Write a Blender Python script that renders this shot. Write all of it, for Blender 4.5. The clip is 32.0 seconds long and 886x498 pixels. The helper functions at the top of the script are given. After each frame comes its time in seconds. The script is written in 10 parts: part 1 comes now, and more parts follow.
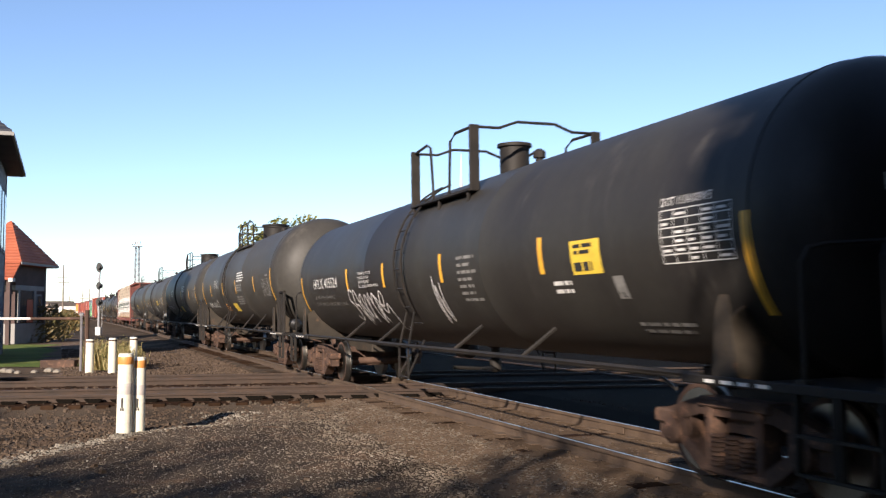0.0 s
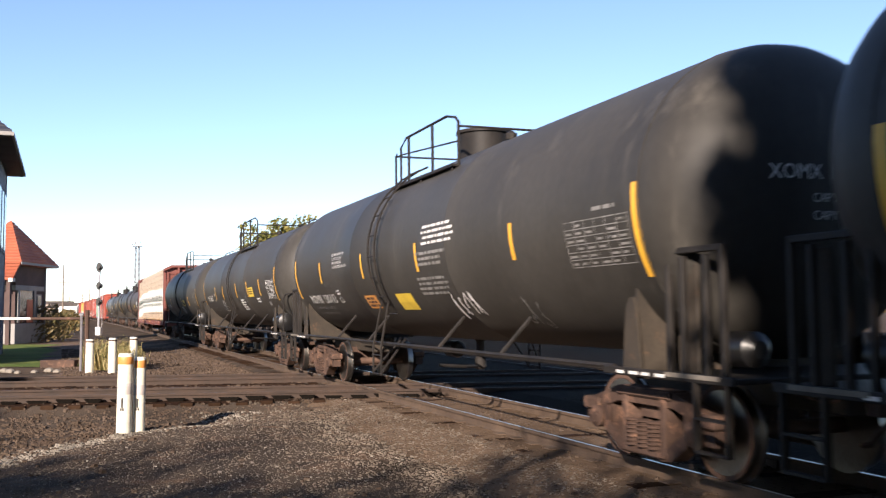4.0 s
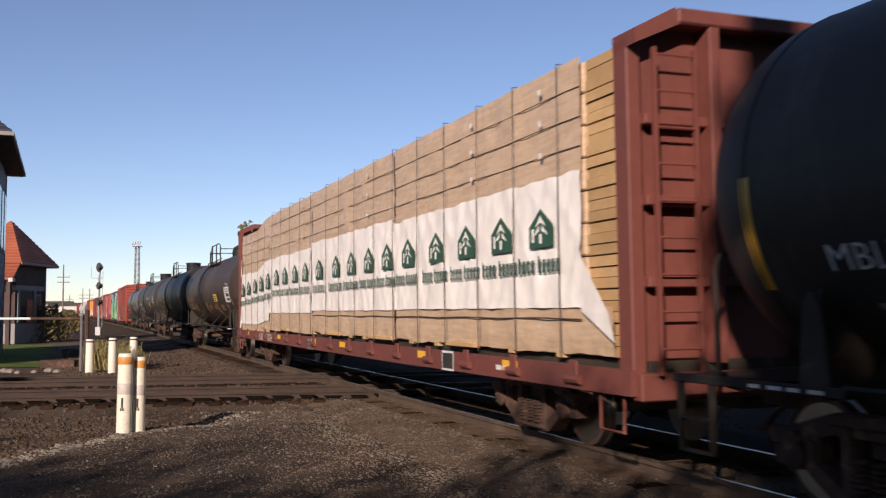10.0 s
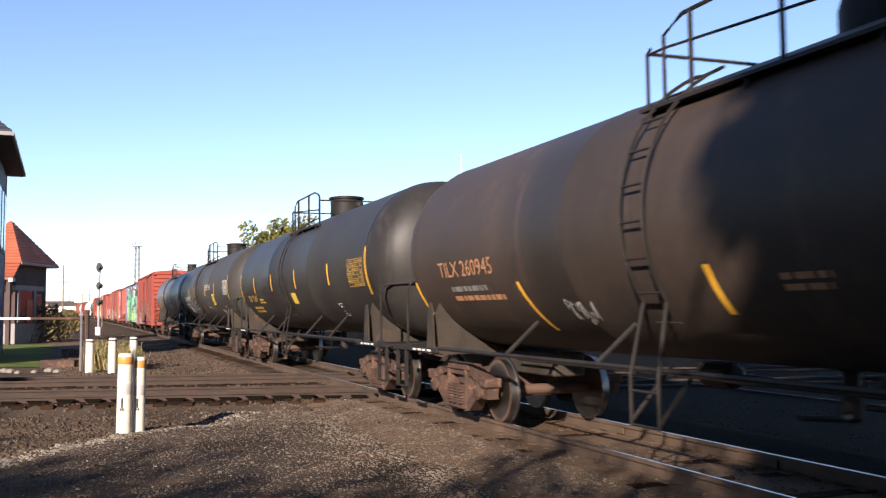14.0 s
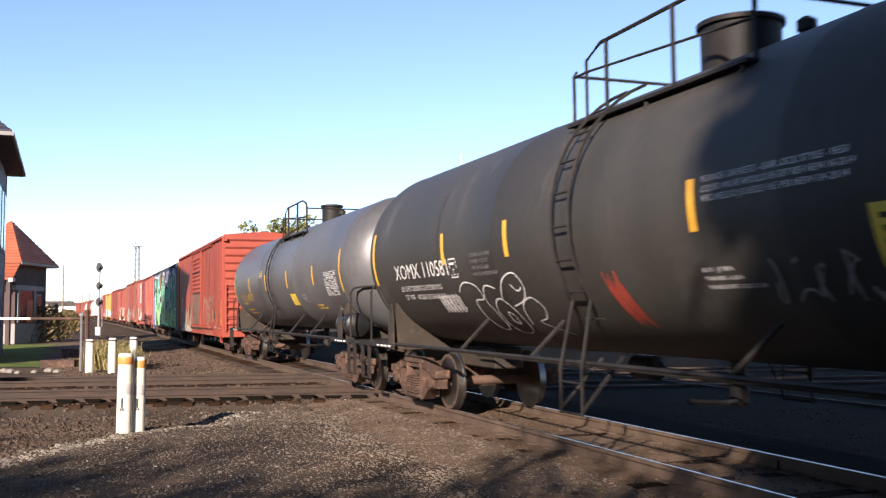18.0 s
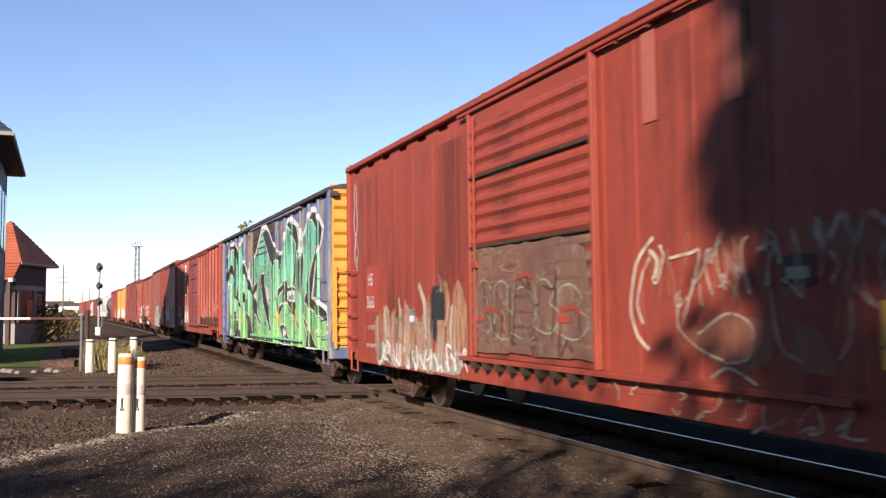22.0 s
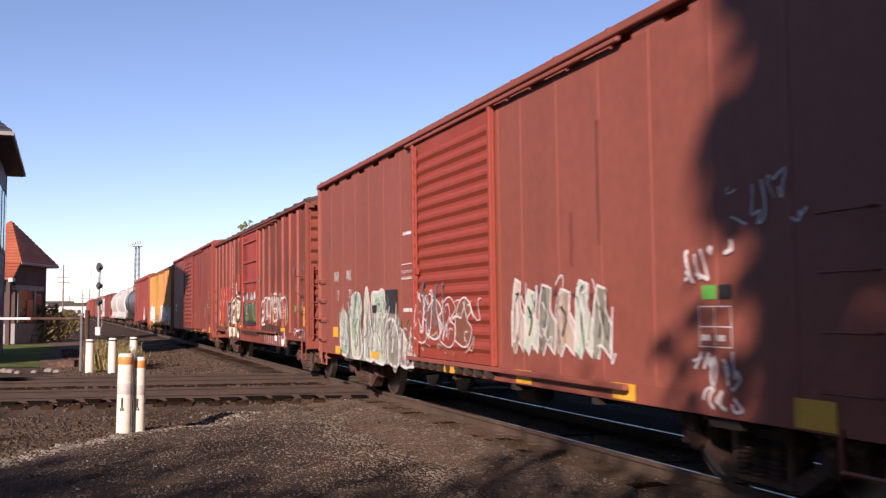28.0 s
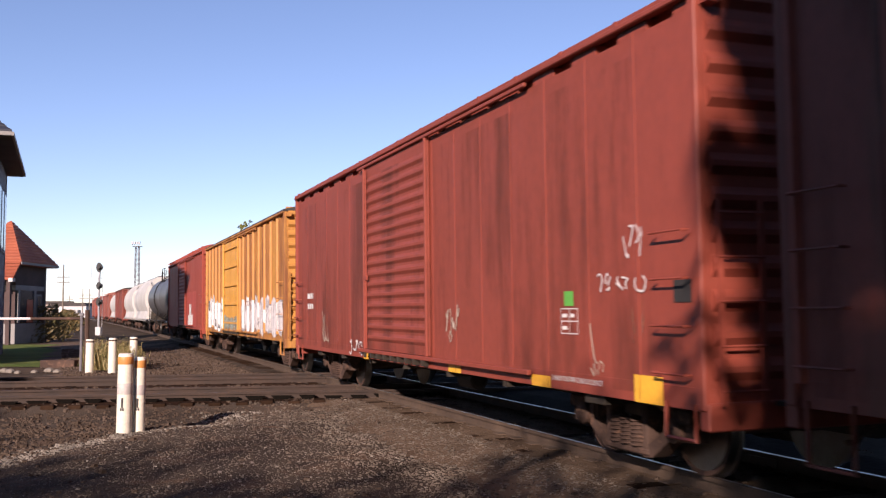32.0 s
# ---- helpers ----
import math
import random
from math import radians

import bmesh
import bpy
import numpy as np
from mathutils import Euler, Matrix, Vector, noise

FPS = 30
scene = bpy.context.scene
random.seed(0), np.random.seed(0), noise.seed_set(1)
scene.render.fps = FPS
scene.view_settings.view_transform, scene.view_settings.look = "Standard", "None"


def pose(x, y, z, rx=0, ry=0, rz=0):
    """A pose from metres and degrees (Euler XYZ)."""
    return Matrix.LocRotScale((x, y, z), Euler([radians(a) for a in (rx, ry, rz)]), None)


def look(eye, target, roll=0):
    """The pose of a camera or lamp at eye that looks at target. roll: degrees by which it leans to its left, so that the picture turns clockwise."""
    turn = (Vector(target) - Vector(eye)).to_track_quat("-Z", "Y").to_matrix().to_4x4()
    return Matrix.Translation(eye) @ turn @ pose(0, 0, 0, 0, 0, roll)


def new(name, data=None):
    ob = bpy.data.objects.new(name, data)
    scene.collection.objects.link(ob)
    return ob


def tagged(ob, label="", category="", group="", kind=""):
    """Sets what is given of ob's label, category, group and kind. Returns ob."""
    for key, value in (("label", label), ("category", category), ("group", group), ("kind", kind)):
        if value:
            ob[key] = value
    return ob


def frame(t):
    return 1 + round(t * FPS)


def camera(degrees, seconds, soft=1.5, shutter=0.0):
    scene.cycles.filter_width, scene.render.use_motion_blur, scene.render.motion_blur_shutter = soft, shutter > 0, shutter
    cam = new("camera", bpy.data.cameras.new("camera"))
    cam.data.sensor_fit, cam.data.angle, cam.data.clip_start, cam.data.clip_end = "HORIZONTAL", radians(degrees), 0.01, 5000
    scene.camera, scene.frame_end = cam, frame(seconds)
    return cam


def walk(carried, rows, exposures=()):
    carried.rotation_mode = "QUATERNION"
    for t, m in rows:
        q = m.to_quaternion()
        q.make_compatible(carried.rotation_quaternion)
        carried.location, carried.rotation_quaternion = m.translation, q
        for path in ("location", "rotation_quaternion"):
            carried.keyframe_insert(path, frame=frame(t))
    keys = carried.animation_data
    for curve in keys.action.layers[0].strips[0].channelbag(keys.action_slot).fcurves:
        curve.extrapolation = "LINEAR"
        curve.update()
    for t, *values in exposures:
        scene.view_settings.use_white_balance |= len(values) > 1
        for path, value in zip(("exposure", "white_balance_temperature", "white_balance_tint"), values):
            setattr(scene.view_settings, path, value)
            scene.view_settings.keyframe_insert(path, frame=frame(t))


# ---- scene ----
cam = camera(50.0, 32.0, soft=1.3, shutter=0.22)

# the plan: rail tops lie at z = 0, the camera stands on a gravel pad beside the line
EYE_Z = 1.616
TILT, LEAN_CAM = 3.74, -0.23
HEAD = 0.362625                    # angle between the line and the view
OFF = 6.522                        # distance of the track centre from the camera
SPEED, SLOW = 8.5305, -0.0442      # train speed at 20 s and its change
BEND_S, BEND_K = -13.8, 0.000143   # far part of the line bends gently
TD = (math.sin(HEAD), -math.cos(HEAD))     # way of travel
TN = (-math.cos(HEAD), -math.sin(HEAD))    # from the track towards the camera
QE = (0.985, 0.173)                # crossing lines run along this
QN = (-0.173, 0.985)
SUN_AZ = (0.290, 0.957)            # shadows fall this way
SUN_EL = 22.0

STILL = look((0, 0, EYE_Z), (0, math.cos(radians(TILT)), EYE_Z + math.sin(radians(TILT))), LEAN_CAM)
# the camera's own metering: it stops down while the bright load and the long red cars fill the view
LIGHT_ROWS = [(0.0, 1.09, 6300, 15), (3.0, 1.30, 6300, 17), (6.0, 1.36, 6280, 18), (8.8, 1.24, 6120, 17), (10.0, 0.34, 6420, 23), (11.0, 0.10, 6520, 25), (12.0, 0.12, 6500, 25), (13.0, 1.03, 6300, 19), (17.0, 1.34, 6280, 19), (19.5, 1.30, 6280, 19), (20.8, 1.20, 6280, 19), (22.5, 0.80, 6350, 22),
              (24.0, 0.64, 6320, 28), (27.0, 0.69, 6380, 30), (32.0, 0.73, 6380, 30)]
walk(cam, [(0.0, STILL), (32.0, STILL)], exposures=LIGHT_ROWS)

# ---- light ----
world = bpy.data.worlds.new("world")
scene.world = world
world.use_nodes = True
wn = world.node_tree.nodes
sky = wn.new("ShaderNodeTexSky")
sky.sky_type = "NISHITA"
sky.sun_disc = False
sky.sun_elevation = radians(SUN_EL)
sky.sun_rotation = math.atan2(-SUN_AZ[0], -SUN_AZ[1])
sky.air_density, sky.dust_density, sky.ozone_density = 0.85, 0.15, 1.9
sky.altitude = 500.0
wn["Background"].inputs["Strength"].default_value = 0.09
world.node_tree.links.new(sky.outputs[0], wn["Background"].inputs["Color"])
sun = new("sun", bpy.data.lights.new("sun", "SUN"))
sun.data.energy, sun.data.angle, sun.data.color = 5.0, radians(1.0), (1.0, 0.87, 0.70)
_ce = math.cos(radians(SUN_EL))
sun.matrix_world = look((-20, -40, 40), (-20 + SUN_AZ[0] * _ce, -40 + SUN_AZ[1] * _ce, 40 - math.sin(radians(SUN_EL))))


# ---- materials ----
def paint(name, c1, c2=None, rough=0.6, big=0.7, fine=14.0, bump=0.15, metal=0.0, streak=1.0, rust=None, rust_at=0.62, coat=0.0, rand=0.0):
    """Two colours mixed by broad stains, broken by fine grain; streak > 1 draws stains out downwards; rust adds a third colour in patches."""
    m = bpy.data.materials.new(name)
    m.use_nodes = True
    nt = m.node_tree
    nd, ln = nt.nodes, nt.links
    b = nd["Principled BSDF"]
    c2 = c2 or tuple(v * 0.75 for v in c1)
    tc = nd.new("ShaderNodeTexCoord")
    mp = nd.new("ShaderNodeMapping")
    mp.inputs["Scale"].default_value = (1, 1, 1 / streak)
    ln.new(tc.outputs["Object"], mp.inputs["Vector"])
    n1 = nd.new("ShaderNodeTexNoise")
    n1.inputs["Scale"].default_value, n1.inputs["Detail"].default_value, n1.inputs["Roughness"].default_value = big, 6, 0.62
    ln.new(mp.outputs[0], n1.inputs["Vector"])
    n2 = nd.new("ShaderNodeTexNoise")
    n2.inputs["Scale"].default_value, n2.inputs["Detail"].default_value = fine, 4
    ln.new(tc.outputs["Object"], n2.inputs["Vector"])
    rp = nd.new("ShaderNodeValToRGB")
    rp.color_ramp.elements[0].position, rp.color_ramp.elements[1].position = 0.33, 0.68
    rp.color_ramp.elements[0].color, rp.color_ramp.elements[1].color = (*c1, 1), (*c2, 1)
    ln.new(n1.outputs["Fac"], rp.inputs["Fac"])
    mx = nd.new("ShaderNodeMix")
    mx.data_type, mx.blend_type = "RGBA", "MULTIPLY"
    mx.inputs["Factor"].default_value = 0.55
    r2 = nd.new("ShaderNodeValToRGB")
    r2.color_ramp.elements[0].color, r2.color_ramp.elements[1].color = (0.55, 0.55, 0.55, 1), (1.25, 1.25, 1.25, 1)
    ln.new(n2.outputs["Fac"], r2.inputs["Fac"])
    ln.new(rp.outputs[0], mx.inputs[6])
    ln.new(r2.outputs[0], mx.inputs[7])
    out = mx.outputs[2]
    if rust:
        n3 = nd.new("ShaderNodeTexNoise")
        n3.inputs["Scale"].default_value, n3.inputs["Detail"].default_value, n3.inputs["Roughness"].default_value = big * 2.3, 8, 0.7
        ln.new(mp.outputs[0], n3.inputs["Vector"])
        r3 = nd.new("ShaderNodeValToRGB")
        r3.color_ramp.elements[0].position, r3.color_ramp.elements[1].position = rust_at - 0.05, rust_at + 0.07
        ln.new(n3.outputs["Fac"], r3.inputs["Fac"])
        m3 = nd.new("ShaderNodeMix")
        m3.data_type = "RGBA"
        ln.new(r3.outputs[0], m3.inputs["Factor"])
        ln.new(out, m3.inputs[6])
        m3.inputs[7].default_value = (*rust, 1)
        out = m3.outputs[2]
    if rand:
        oi = nd.new("ShaderNodeObjectInfo")
        mr = nd.new("ShaderNodeMapRange")
        mr.inputs["To Min"].default_value, mr.inputs["To Max"].default_value = 1 - rand, 1 + rand
        ln.new(oi.outputs["Random"], mr.inputs["Value"])
        vm = nd.new("ShaderNodeVectorMath")
        vm.operation = "SCALE"
        ln.new(out, vm.inputs[0])
        ln.new(mr.outputs[0], vm.inputs["Scale"])
        out = vm.outputs[0]
    ln.new(out, b.inputs["Base Color"])
    b.inputs["Metallic"].default_value = metal
    rr = nd.new("ShaderNodeMapRange")
    rr.inputs["To Min"].default_value, rr.inputs["To Max"].default_value = max(0.05, rough - 0.12), min(1, rough + 0.12)
    ln.new(n1.outputs["Fac"], rr.inputs["Value"])
    ln.new(rr.outputs[0], b.inputs["Roughness"])
    b.inputs["Coat Weight"].default_value = coat
    if bump:
        bp = nd.new("ShaderNodeBump")
        bp.inputs["Strength"].default_value, bp.inputs["Distance"].default_value = bump, 0.02
        ln.new(n2.outputs["Fac"], bp.inputs["Height"])
        ln.new(bp.outputs[0], b.inputs["Normal"])
    return m


def leaf_mat(name, c1, c2):
    m = bpy.data.materials.new(name)
    m.use_nodes = True
    nd, ln = m.node_tree.nodes, m.node_tree.links
    g = nd.new("ShaderNodeNewGeometry")
    rp = nd.new("ShaderNodeValToRGB")
    rp.color_ramp.elements[0].color, rp.color_ramp.elements[1].color = (*c1, 1), (*c2, 1)
    ln.new(g.outputs["Random Per Island"], rp.inputs["Fac"])
    b = nd["Principled BSDF"]
    ln.new(rp.outputs[0], b.inputs["Base Color"])
    b.inputs["Roughness"].default_value = 0.65
    tr = nd.new("ShaderNodeBsdfTranslucent")
    ln.new(rp.outputs[0], tr.inputs["Color"])
    mx = nd.new("ShaderNodeMixShader")
    mx.inputs[0].default_value = 0.3
    ln.new(b.outputs[0], mx.inputs[1])
    ln.new(tr.outputs[0], mx.inputs[2])
    ln.new(mx.outputs[0], nd["Material Output"].inputs["Surface"])
    return m


M = {}
M["tank"] = paint("black_tank_paint", (0.018, 0.016, 0.016), (0.036, 0.034, 0.030), 0.46, 0.5, 9, 0.05, streak=6, rust=(0.050, 0.046, 0.041), rust_at=0.62)
M["tank_dusty"] = paint("dusty_black_paint", (0.030, 0.028, 0.025), (0.053, 0.049, 0.043), 0.5, 0.5, 9, 0.05, streak=6, rust=(0.070, 0.064, 0.055), rust_at=0.62)
M["tank_brown"] = paint("oil_stained_black_paint", (0.028, 0.023, 0.020), (0.061, 0.044, 0.034), 0.5, 0.45, 9, 0.06, streak=6, rust=(0.085, 0.058, 0.040), rust_at=0.62)
M["tank_grey"] = paint("faded_black_paint", (0.055, 0.055, 0.058), (0.100, 0.098, 0.097), 0.42, 0.6, 9, 0.05, streak=3, rust=(0.19, 0.188, 0.185), rust_at=0.68)
M["gloss"] = paint("glossy_black_enamel", (0.008, 0.008, 0.009), (0.014, 0.0135, 0.013), 0.32, 2, 30, 0.04)
M["fit"] = paint("black_steel_fittings", (0.012, 0.0112, 0.0106), (0.028, 0.0235, 0.0205), 0.6, 2, 30, 0.1)
M["plate"] = paint("dusty_black_plate", (0.028, 0.024, 0.020), (0.054, 0.043, 0.032), 0.7, 1.5, 25, 0.1, rust=(0.10, 0.06, 0.038))
M["truck"] = paint("rusty_cast_steel", (0.046, 0.028, 0.021), (0.094, 0.058, 0.043), 0.85, 2.5, 30, 0.3, rust=(0.19, 0.105, 0.068), rust_at=0.60)
M["wheel"] = paint("rusty_wheel_steel", (0.060, 0.035, 0.026), (0.115, 0.070, 0.050), 0.75, 2, 25, 0.2)
M["tread"] = paint("polished_wheel_rim", (0.26, 0.24, 0.22), (0.36, 0.34, 0.31), 0.36, 3, 40, 0.0, metal=1.0)
M["rail"] = paint("rusty_rail_side", (0.052, 0.032, 0.020), (0.099, 0.065, 0.041), 0.85, 2, 30, 0.25)
M["greasy_rail"] = paint("greasy_dark_rail", (0.022, 0.0125, 0.0078), (0.050, 0.029, 0.0185), 0.8, 2, 30, 0.25)
M["dull_head"] = paint("dull_brown_rail_head", (0.05, 0.031, 0.021), (0.085, 0.056, 0.040), 0.6, 2, 40, 0.1)
M["railtop"] = paint("polished_rail_head", (0.40, 0.39, 0.38), (0.55, 0.54, 0.53), 0.30, 2, 40, 0.0, metal=1.0)
M["tie"] = paint("oil_soaked_timber", (0.020, 0.0118, 0.0072), (0.046, 0.026, 0.016), 0.9, 2, 20, 0.5, rand=0.3)
M["ballast"] = paint("brown_ballast_bed", (0.044, 0.030, 0.022), (0.081, 0.058, 0.042), 0.95, 1.2, 18, 0.9)
M["stone"] = paint("ballast_stone", (0.0493, 0.0352, 0.0255), (0.1109, 0.0818, 0.0616), 0.9, 1.7, 20, 0.3)
M["gravel"] = paint("grey_gravel_ground", (0.0480, 0.0370, 0.0285), (0.1000, 0.0770, 0.0580), 0.95, 0.45, 40, 0.9, rust=(0.120, 0.080, 0.055), rust_at=0.58)
M["gravel_stone"] = paint("grey_brown_gravel_stone", (0.0640, 0.0515, 0.0405), (0.1700, 0.1400, 0.1110), 0.9, 2.0, 20, 0.2)
M["pebble"] = paint("pale_limestone_pebble", (0.13, 0.115, 0.095), (0.27, 0.24, 0.2), 0.85, 2.2, 20, 0.2)
M["dirt"] = paint("dry_brown_dirt", (0.095, 0.066, 0.047), (0.175, 0.125, 0.092), 0.95, 1.0, 20, 0.7)
M["grass"] = paint("mown_lawn", (0.085, 0.125, 0.032), (0.15, 0.17, 0.055), 0.9, 0.5, 30, 0.8, rust=(0.10, 0.075, 0.045), rust_at=0.60)
M["yellow"] = paint("yellow_reflective_tape", (0.80, 0.44, 0.035), (0.72, 0.36, 0.03), 0.45, 2, 30, 0.0)
M["decal_y"] = paint("yellow_decal", (0.78, 0.55, 0.05), (0.62, 0.42, 0.05), 0.5, 3, 40, 0.0)
M["text_w"] = paint("white_stencil_paint", (0.78, 0.77, 0.74), (0.55, 0.54, 0.51), 0.6, 3, 30, 0.0)
M["text_dim"] = paint("worn_grey_stencil_paint", (0.26, 0.25, 0.235), (0.14, 0.135, 0.125), 0.6, 3, 30, 0.0)
M["text_y"] = paint("yellow_stencil_paint", (0.624, 0.396, 0.060), (0.408, 0.240, 0.036), 0.6, 3, 30, 0.0)
M["text_o"] = paint("orange_stencil_paint", (0.50, 0.25, 0.12), (0.36, 0.17, 0.08), 0.6, 3, 30, 0.0)
M["white"] = paint("white_decal", (0.72, 0.71, 0.68), (0.58, 0.57, 0.54), 0.5, 2, 30, 0.0)
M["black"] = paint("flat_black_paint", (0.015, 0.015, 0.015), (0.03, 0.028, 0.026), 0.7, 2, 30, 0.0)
M["red_a"] = paint("weathered_red_paint", (0.315, 0.053, 0.027), (0.238, 0.041, 0.022), 0.62, 0.5, 8, 0.1, streak=5, rust=(0.17, 0.06, 0.04), rust_at=0.64)
M["red_b"] = paint("bright_oxide_red_paint", (0.329, 0.063, 0.036), (0.252, 0.048, 0.029), 0.6, 0.5, 8, 0.1, streak=5, rust=(0.16, 0.055, 0.035), rust_at=0.66)
M["red_c"] = paint("dull_mineral_brown_paint", (0.272, 0.078, 0.050), (0.226, 0.065, 0.041), 0.62, 0.5, 8, 0.1, streak=5, rust=(0.13, 0.055, 0.04), rust_at=0.68)
M["red_d"] = paint("rust_stained_red_paint", (0.259, 0.052, 0.028), (0.147, 0.037, 0.022), 0.68, 0.6, 8, 0.15, streak=7, rust=(0.11, 0.045, 0.025), rust_at=0.56)
M["red_e"] = paint("plain_boxcar_red_paint", (0.261, 0.051, 0.030), (0.220, 0.044, 0.024), 0.6, 0.5, 8, 0.08, streak=5, rust=(0.16, 0.05, 0.035), rust_at=0.7)
M["red_door"] = paint("fresh_red_door_paint", (0.378, 0.056, 0.035), (0.308, 0.046, 0.028), 0.55, 0.8, 8, 0.08, streak=4)
M["plum"] = paint("plum_red_door_paint", (0.280, 0.063, 0.063), (0.217, 0.049, 0.049), 0.6, 0.8, 8, 0.1, streak=4)
M["red_faded"] = paint("faded_pinkish_red_paint", (0.36, 0.105, 0.07), (0.29, 0.075, 0.048), 0.65, 0.8, 8, 0.05, streak=4)
M["red_car"] = paint("lumber_car_brown_paint", (0.1650, 0.0465, 0.0338), (0.1200, 0.0360, 0.0270), 0.65, 0.8, 10, 0.1, streak=4)
M["blue"] = paint("faded_blue_paint", (0.070, 0.105, 0.225), (0.125, 0.150, 0.235), 0.6, 0.9, 8, 0.1, streak=5, rust=(0.30, 0.25, 0.18), rust_at=0.56)
M["gold"] = paint("boxcar_yellow_paint", (0.644, 0.333, 0.057), (0.529, 0.241, 0.034), 0.6, 0.6, 8, 0.1, streak=5, rust=(0.26, 0.11, 0.03), rust_at=0.6)
M["gold_rusty"] = paint("rust_streaked_yellow_paint", (0.50, 0.24, 0.045), (0.36, 0.13, 0.03), 0.65, 0.9, 8, 0.15, streak=9, rust=(0.20, 0.075, 0.025), rust_at=0.54)
M["roof_grey"] = paint("galvanised_roof_sheet", (0.06, 0.051, 0.045), (0.032, 0.026, 0.023), 0.8, 0.8, 12, 0.1, rust=(0.11, 0.055, 0.035))
M["hopper"] = paint("white_hopper_paint", (0.60, 0.58, 0.53), (0.45, 0.43, 0.38), 0.6, 0.5, 9, 0.06, streak=5)
M["wrap_w"] = paint("white_lumber_wrap", (0.86, 0.83, 0.78), (0.76, 0.72, 0.66), 0.38, 0.7, 3.2, 0.9)
M["wrap_b"] = paint("tan_lumber_wrap", (0.57, 0.420, 0.280), (0.44, 0.31, 0.195), 0.4, 2.2, 9, 0.25, streak=0.12)
M["lumber"] = paint("sawn_pine", (0.50, 0.33, 0.16), (0.40, 0.25, 0.11), 0.8, 2, 30, 0.3, rand=0.15)
M["mark_g"] = paint("dark_green_print", (0.022, 0.085, 0.045), (0.02, 0.07, 0.04), 0.5, 2, 20, 0.0)
M["strap"] = paint("dark_strap", (0.07, 0.05, 0.035), (0.05, 0.035, 0.025), 0.6, 3, 20, 0.0)
M["g_green"] = paint("green_spray_paint", (0.12, 0.45, 0.21), (0.17, 0.47, 0.31), 0.55, 0.5, 9, 0.05, streak=3, rust=(0.27, 0.52, 0.12), rust_at=0.6)
M["g_olive"] = paint("olive_green_spray_paint", (0.17, 0.22, 0.06), (0.09, 0.13, 0.045), 0.6, 1.2, 12, 0.0, streak=2)
M["g_mint"] = paint("mint_green_spray_paint", (0.12, 0.44, 0.22), (0.16, 0.46, 0.27), 0.55, 0.7, 9, 0.0)
M["g_deep"] = paint("deep_green_spray_paint", (0.07, 0.19, 0.13), (0.05, 0.13, 0.10), 0.6, 1, 12, 0.0, streak=3)
M["g_black"] = paint("black_spray_paint", (0.02, 0.02, 0.022), (0.035, 0.033, 0.035), 0.55, 1, 15, 0.0)
M["g_white"] = paint("white_spray_paint", (0.744, 0.720, 0.696), (0.576, 0.540, 0.528), 0.6, 2.5, 15, 0.0)
M["g_cream"] = paint("cream_spray_paint", (0.56, 0.52, 0.42), (0.42, 0.30, 0.22), 0.6, 1.5, 12, 0.0, streak=4)
M["g_tan"] = paint("tan_spray_paint", (0.40, 0.22, 0.12), (0.30, 0.14, 0.085), 0.6, 1.5, 12, 0.0, streak=4)
M["g_sage"] = paint("sage_spray_paint", (0.30, 0.33, 0.26), (0.22, 0.22, 0.16), 0.6, 1.5, 12, 0.0, streak=4)
M["g_haze"] = paint("thin_tan_overspray", (0.24, 0.085, 0.045), (0.17, 0.062, 0.034), 0.65, 2.2, 12, 0.0, streak=3)
M["g_ivory"] = paint("ivory_spray_paint", (0.70, 0.64, 0.52), (0.56, 0.45, 0.34), 0.6, 1.5, 12, 0.0, streak=3)
M["g_brown"] = paint("dark_brown_spray_paint", (0.10, 0.030, 0.022), (0.06, 0.022, 0.018), 0.6, 1.5, 12, 0.0)
M["g_slate"] = paint("grey_blue_spray_paint", (0.15, 0.17, 0.19), (0.10, 0.105, 0.12), 0.6, 1.5, 12, 0.0, streak=3)
M["g_patch"] = paint("faded_grey_brown_spray_ground", (0.185, 0.098, 0.066), (0.110, 0.056, 0.038), 0.7, 1.6, 12, 0.0, streak=2, rust=(0.20, 0.20, 0.15), rust_at=0.60)
M["rust_dark"] = paint("brown_rust_streaks", (0.07, 0.04, 0.02), (0.11, 0.06, 0.03), 0.8, 1.5, 14, 0.0, streak=6)
M["g_mott"] = paint("mottled_overspray", (0.10, 0.19, 0.06), (0.05, 0.17, 0.14), 0.65, 1.2, 12, 0.0)
M["rust_yellow"] = paint("ochre_rust_streaks", (0.28, 0.17, 0.05), (0.20, 0.10, 0.035), 0.8, 1.5, 14, 0.0, streak=6)
M["g_pale"] = paint("pale_green_spray_paint", (0.40, 0.55, 0.44), (0.58, 0.60, 0.44), 0.6, 1.1, 10, 0.0, streak=1.5, rust=(0.20, 0.44, 0.36), rust_at=0.55)
M["soot"] = paint("soot_stain", (0.05, 0.028, 0.022), (0.09, 0.04, 0.03), 0.8, 2, 12, 0.0)
M["lime"] = paint("lime_green_decal", (0.10, 0.40, 0.06), (0.09, 0.34, 0.05), 0.5, 2, 12, 0.0)
M["red_sign"] = paint("red_placard", (0.55, 0.03, 0.04), (0.45, 0.03, 0.03), 0.5, 2, 12, 0.0)
M["post"] = paint("cream_post_paint", (0.74, 0.70, 0.58), (0.62, 0.58, 0.47), 0.5, 1.5, 20, 0.1, streak=3)
M["post_o"] = paint("faded_orange_band", (0.62, 0.28, 0.06), (0.52, 0.22, 0.06), 0.55, 2, 20, 0.1)
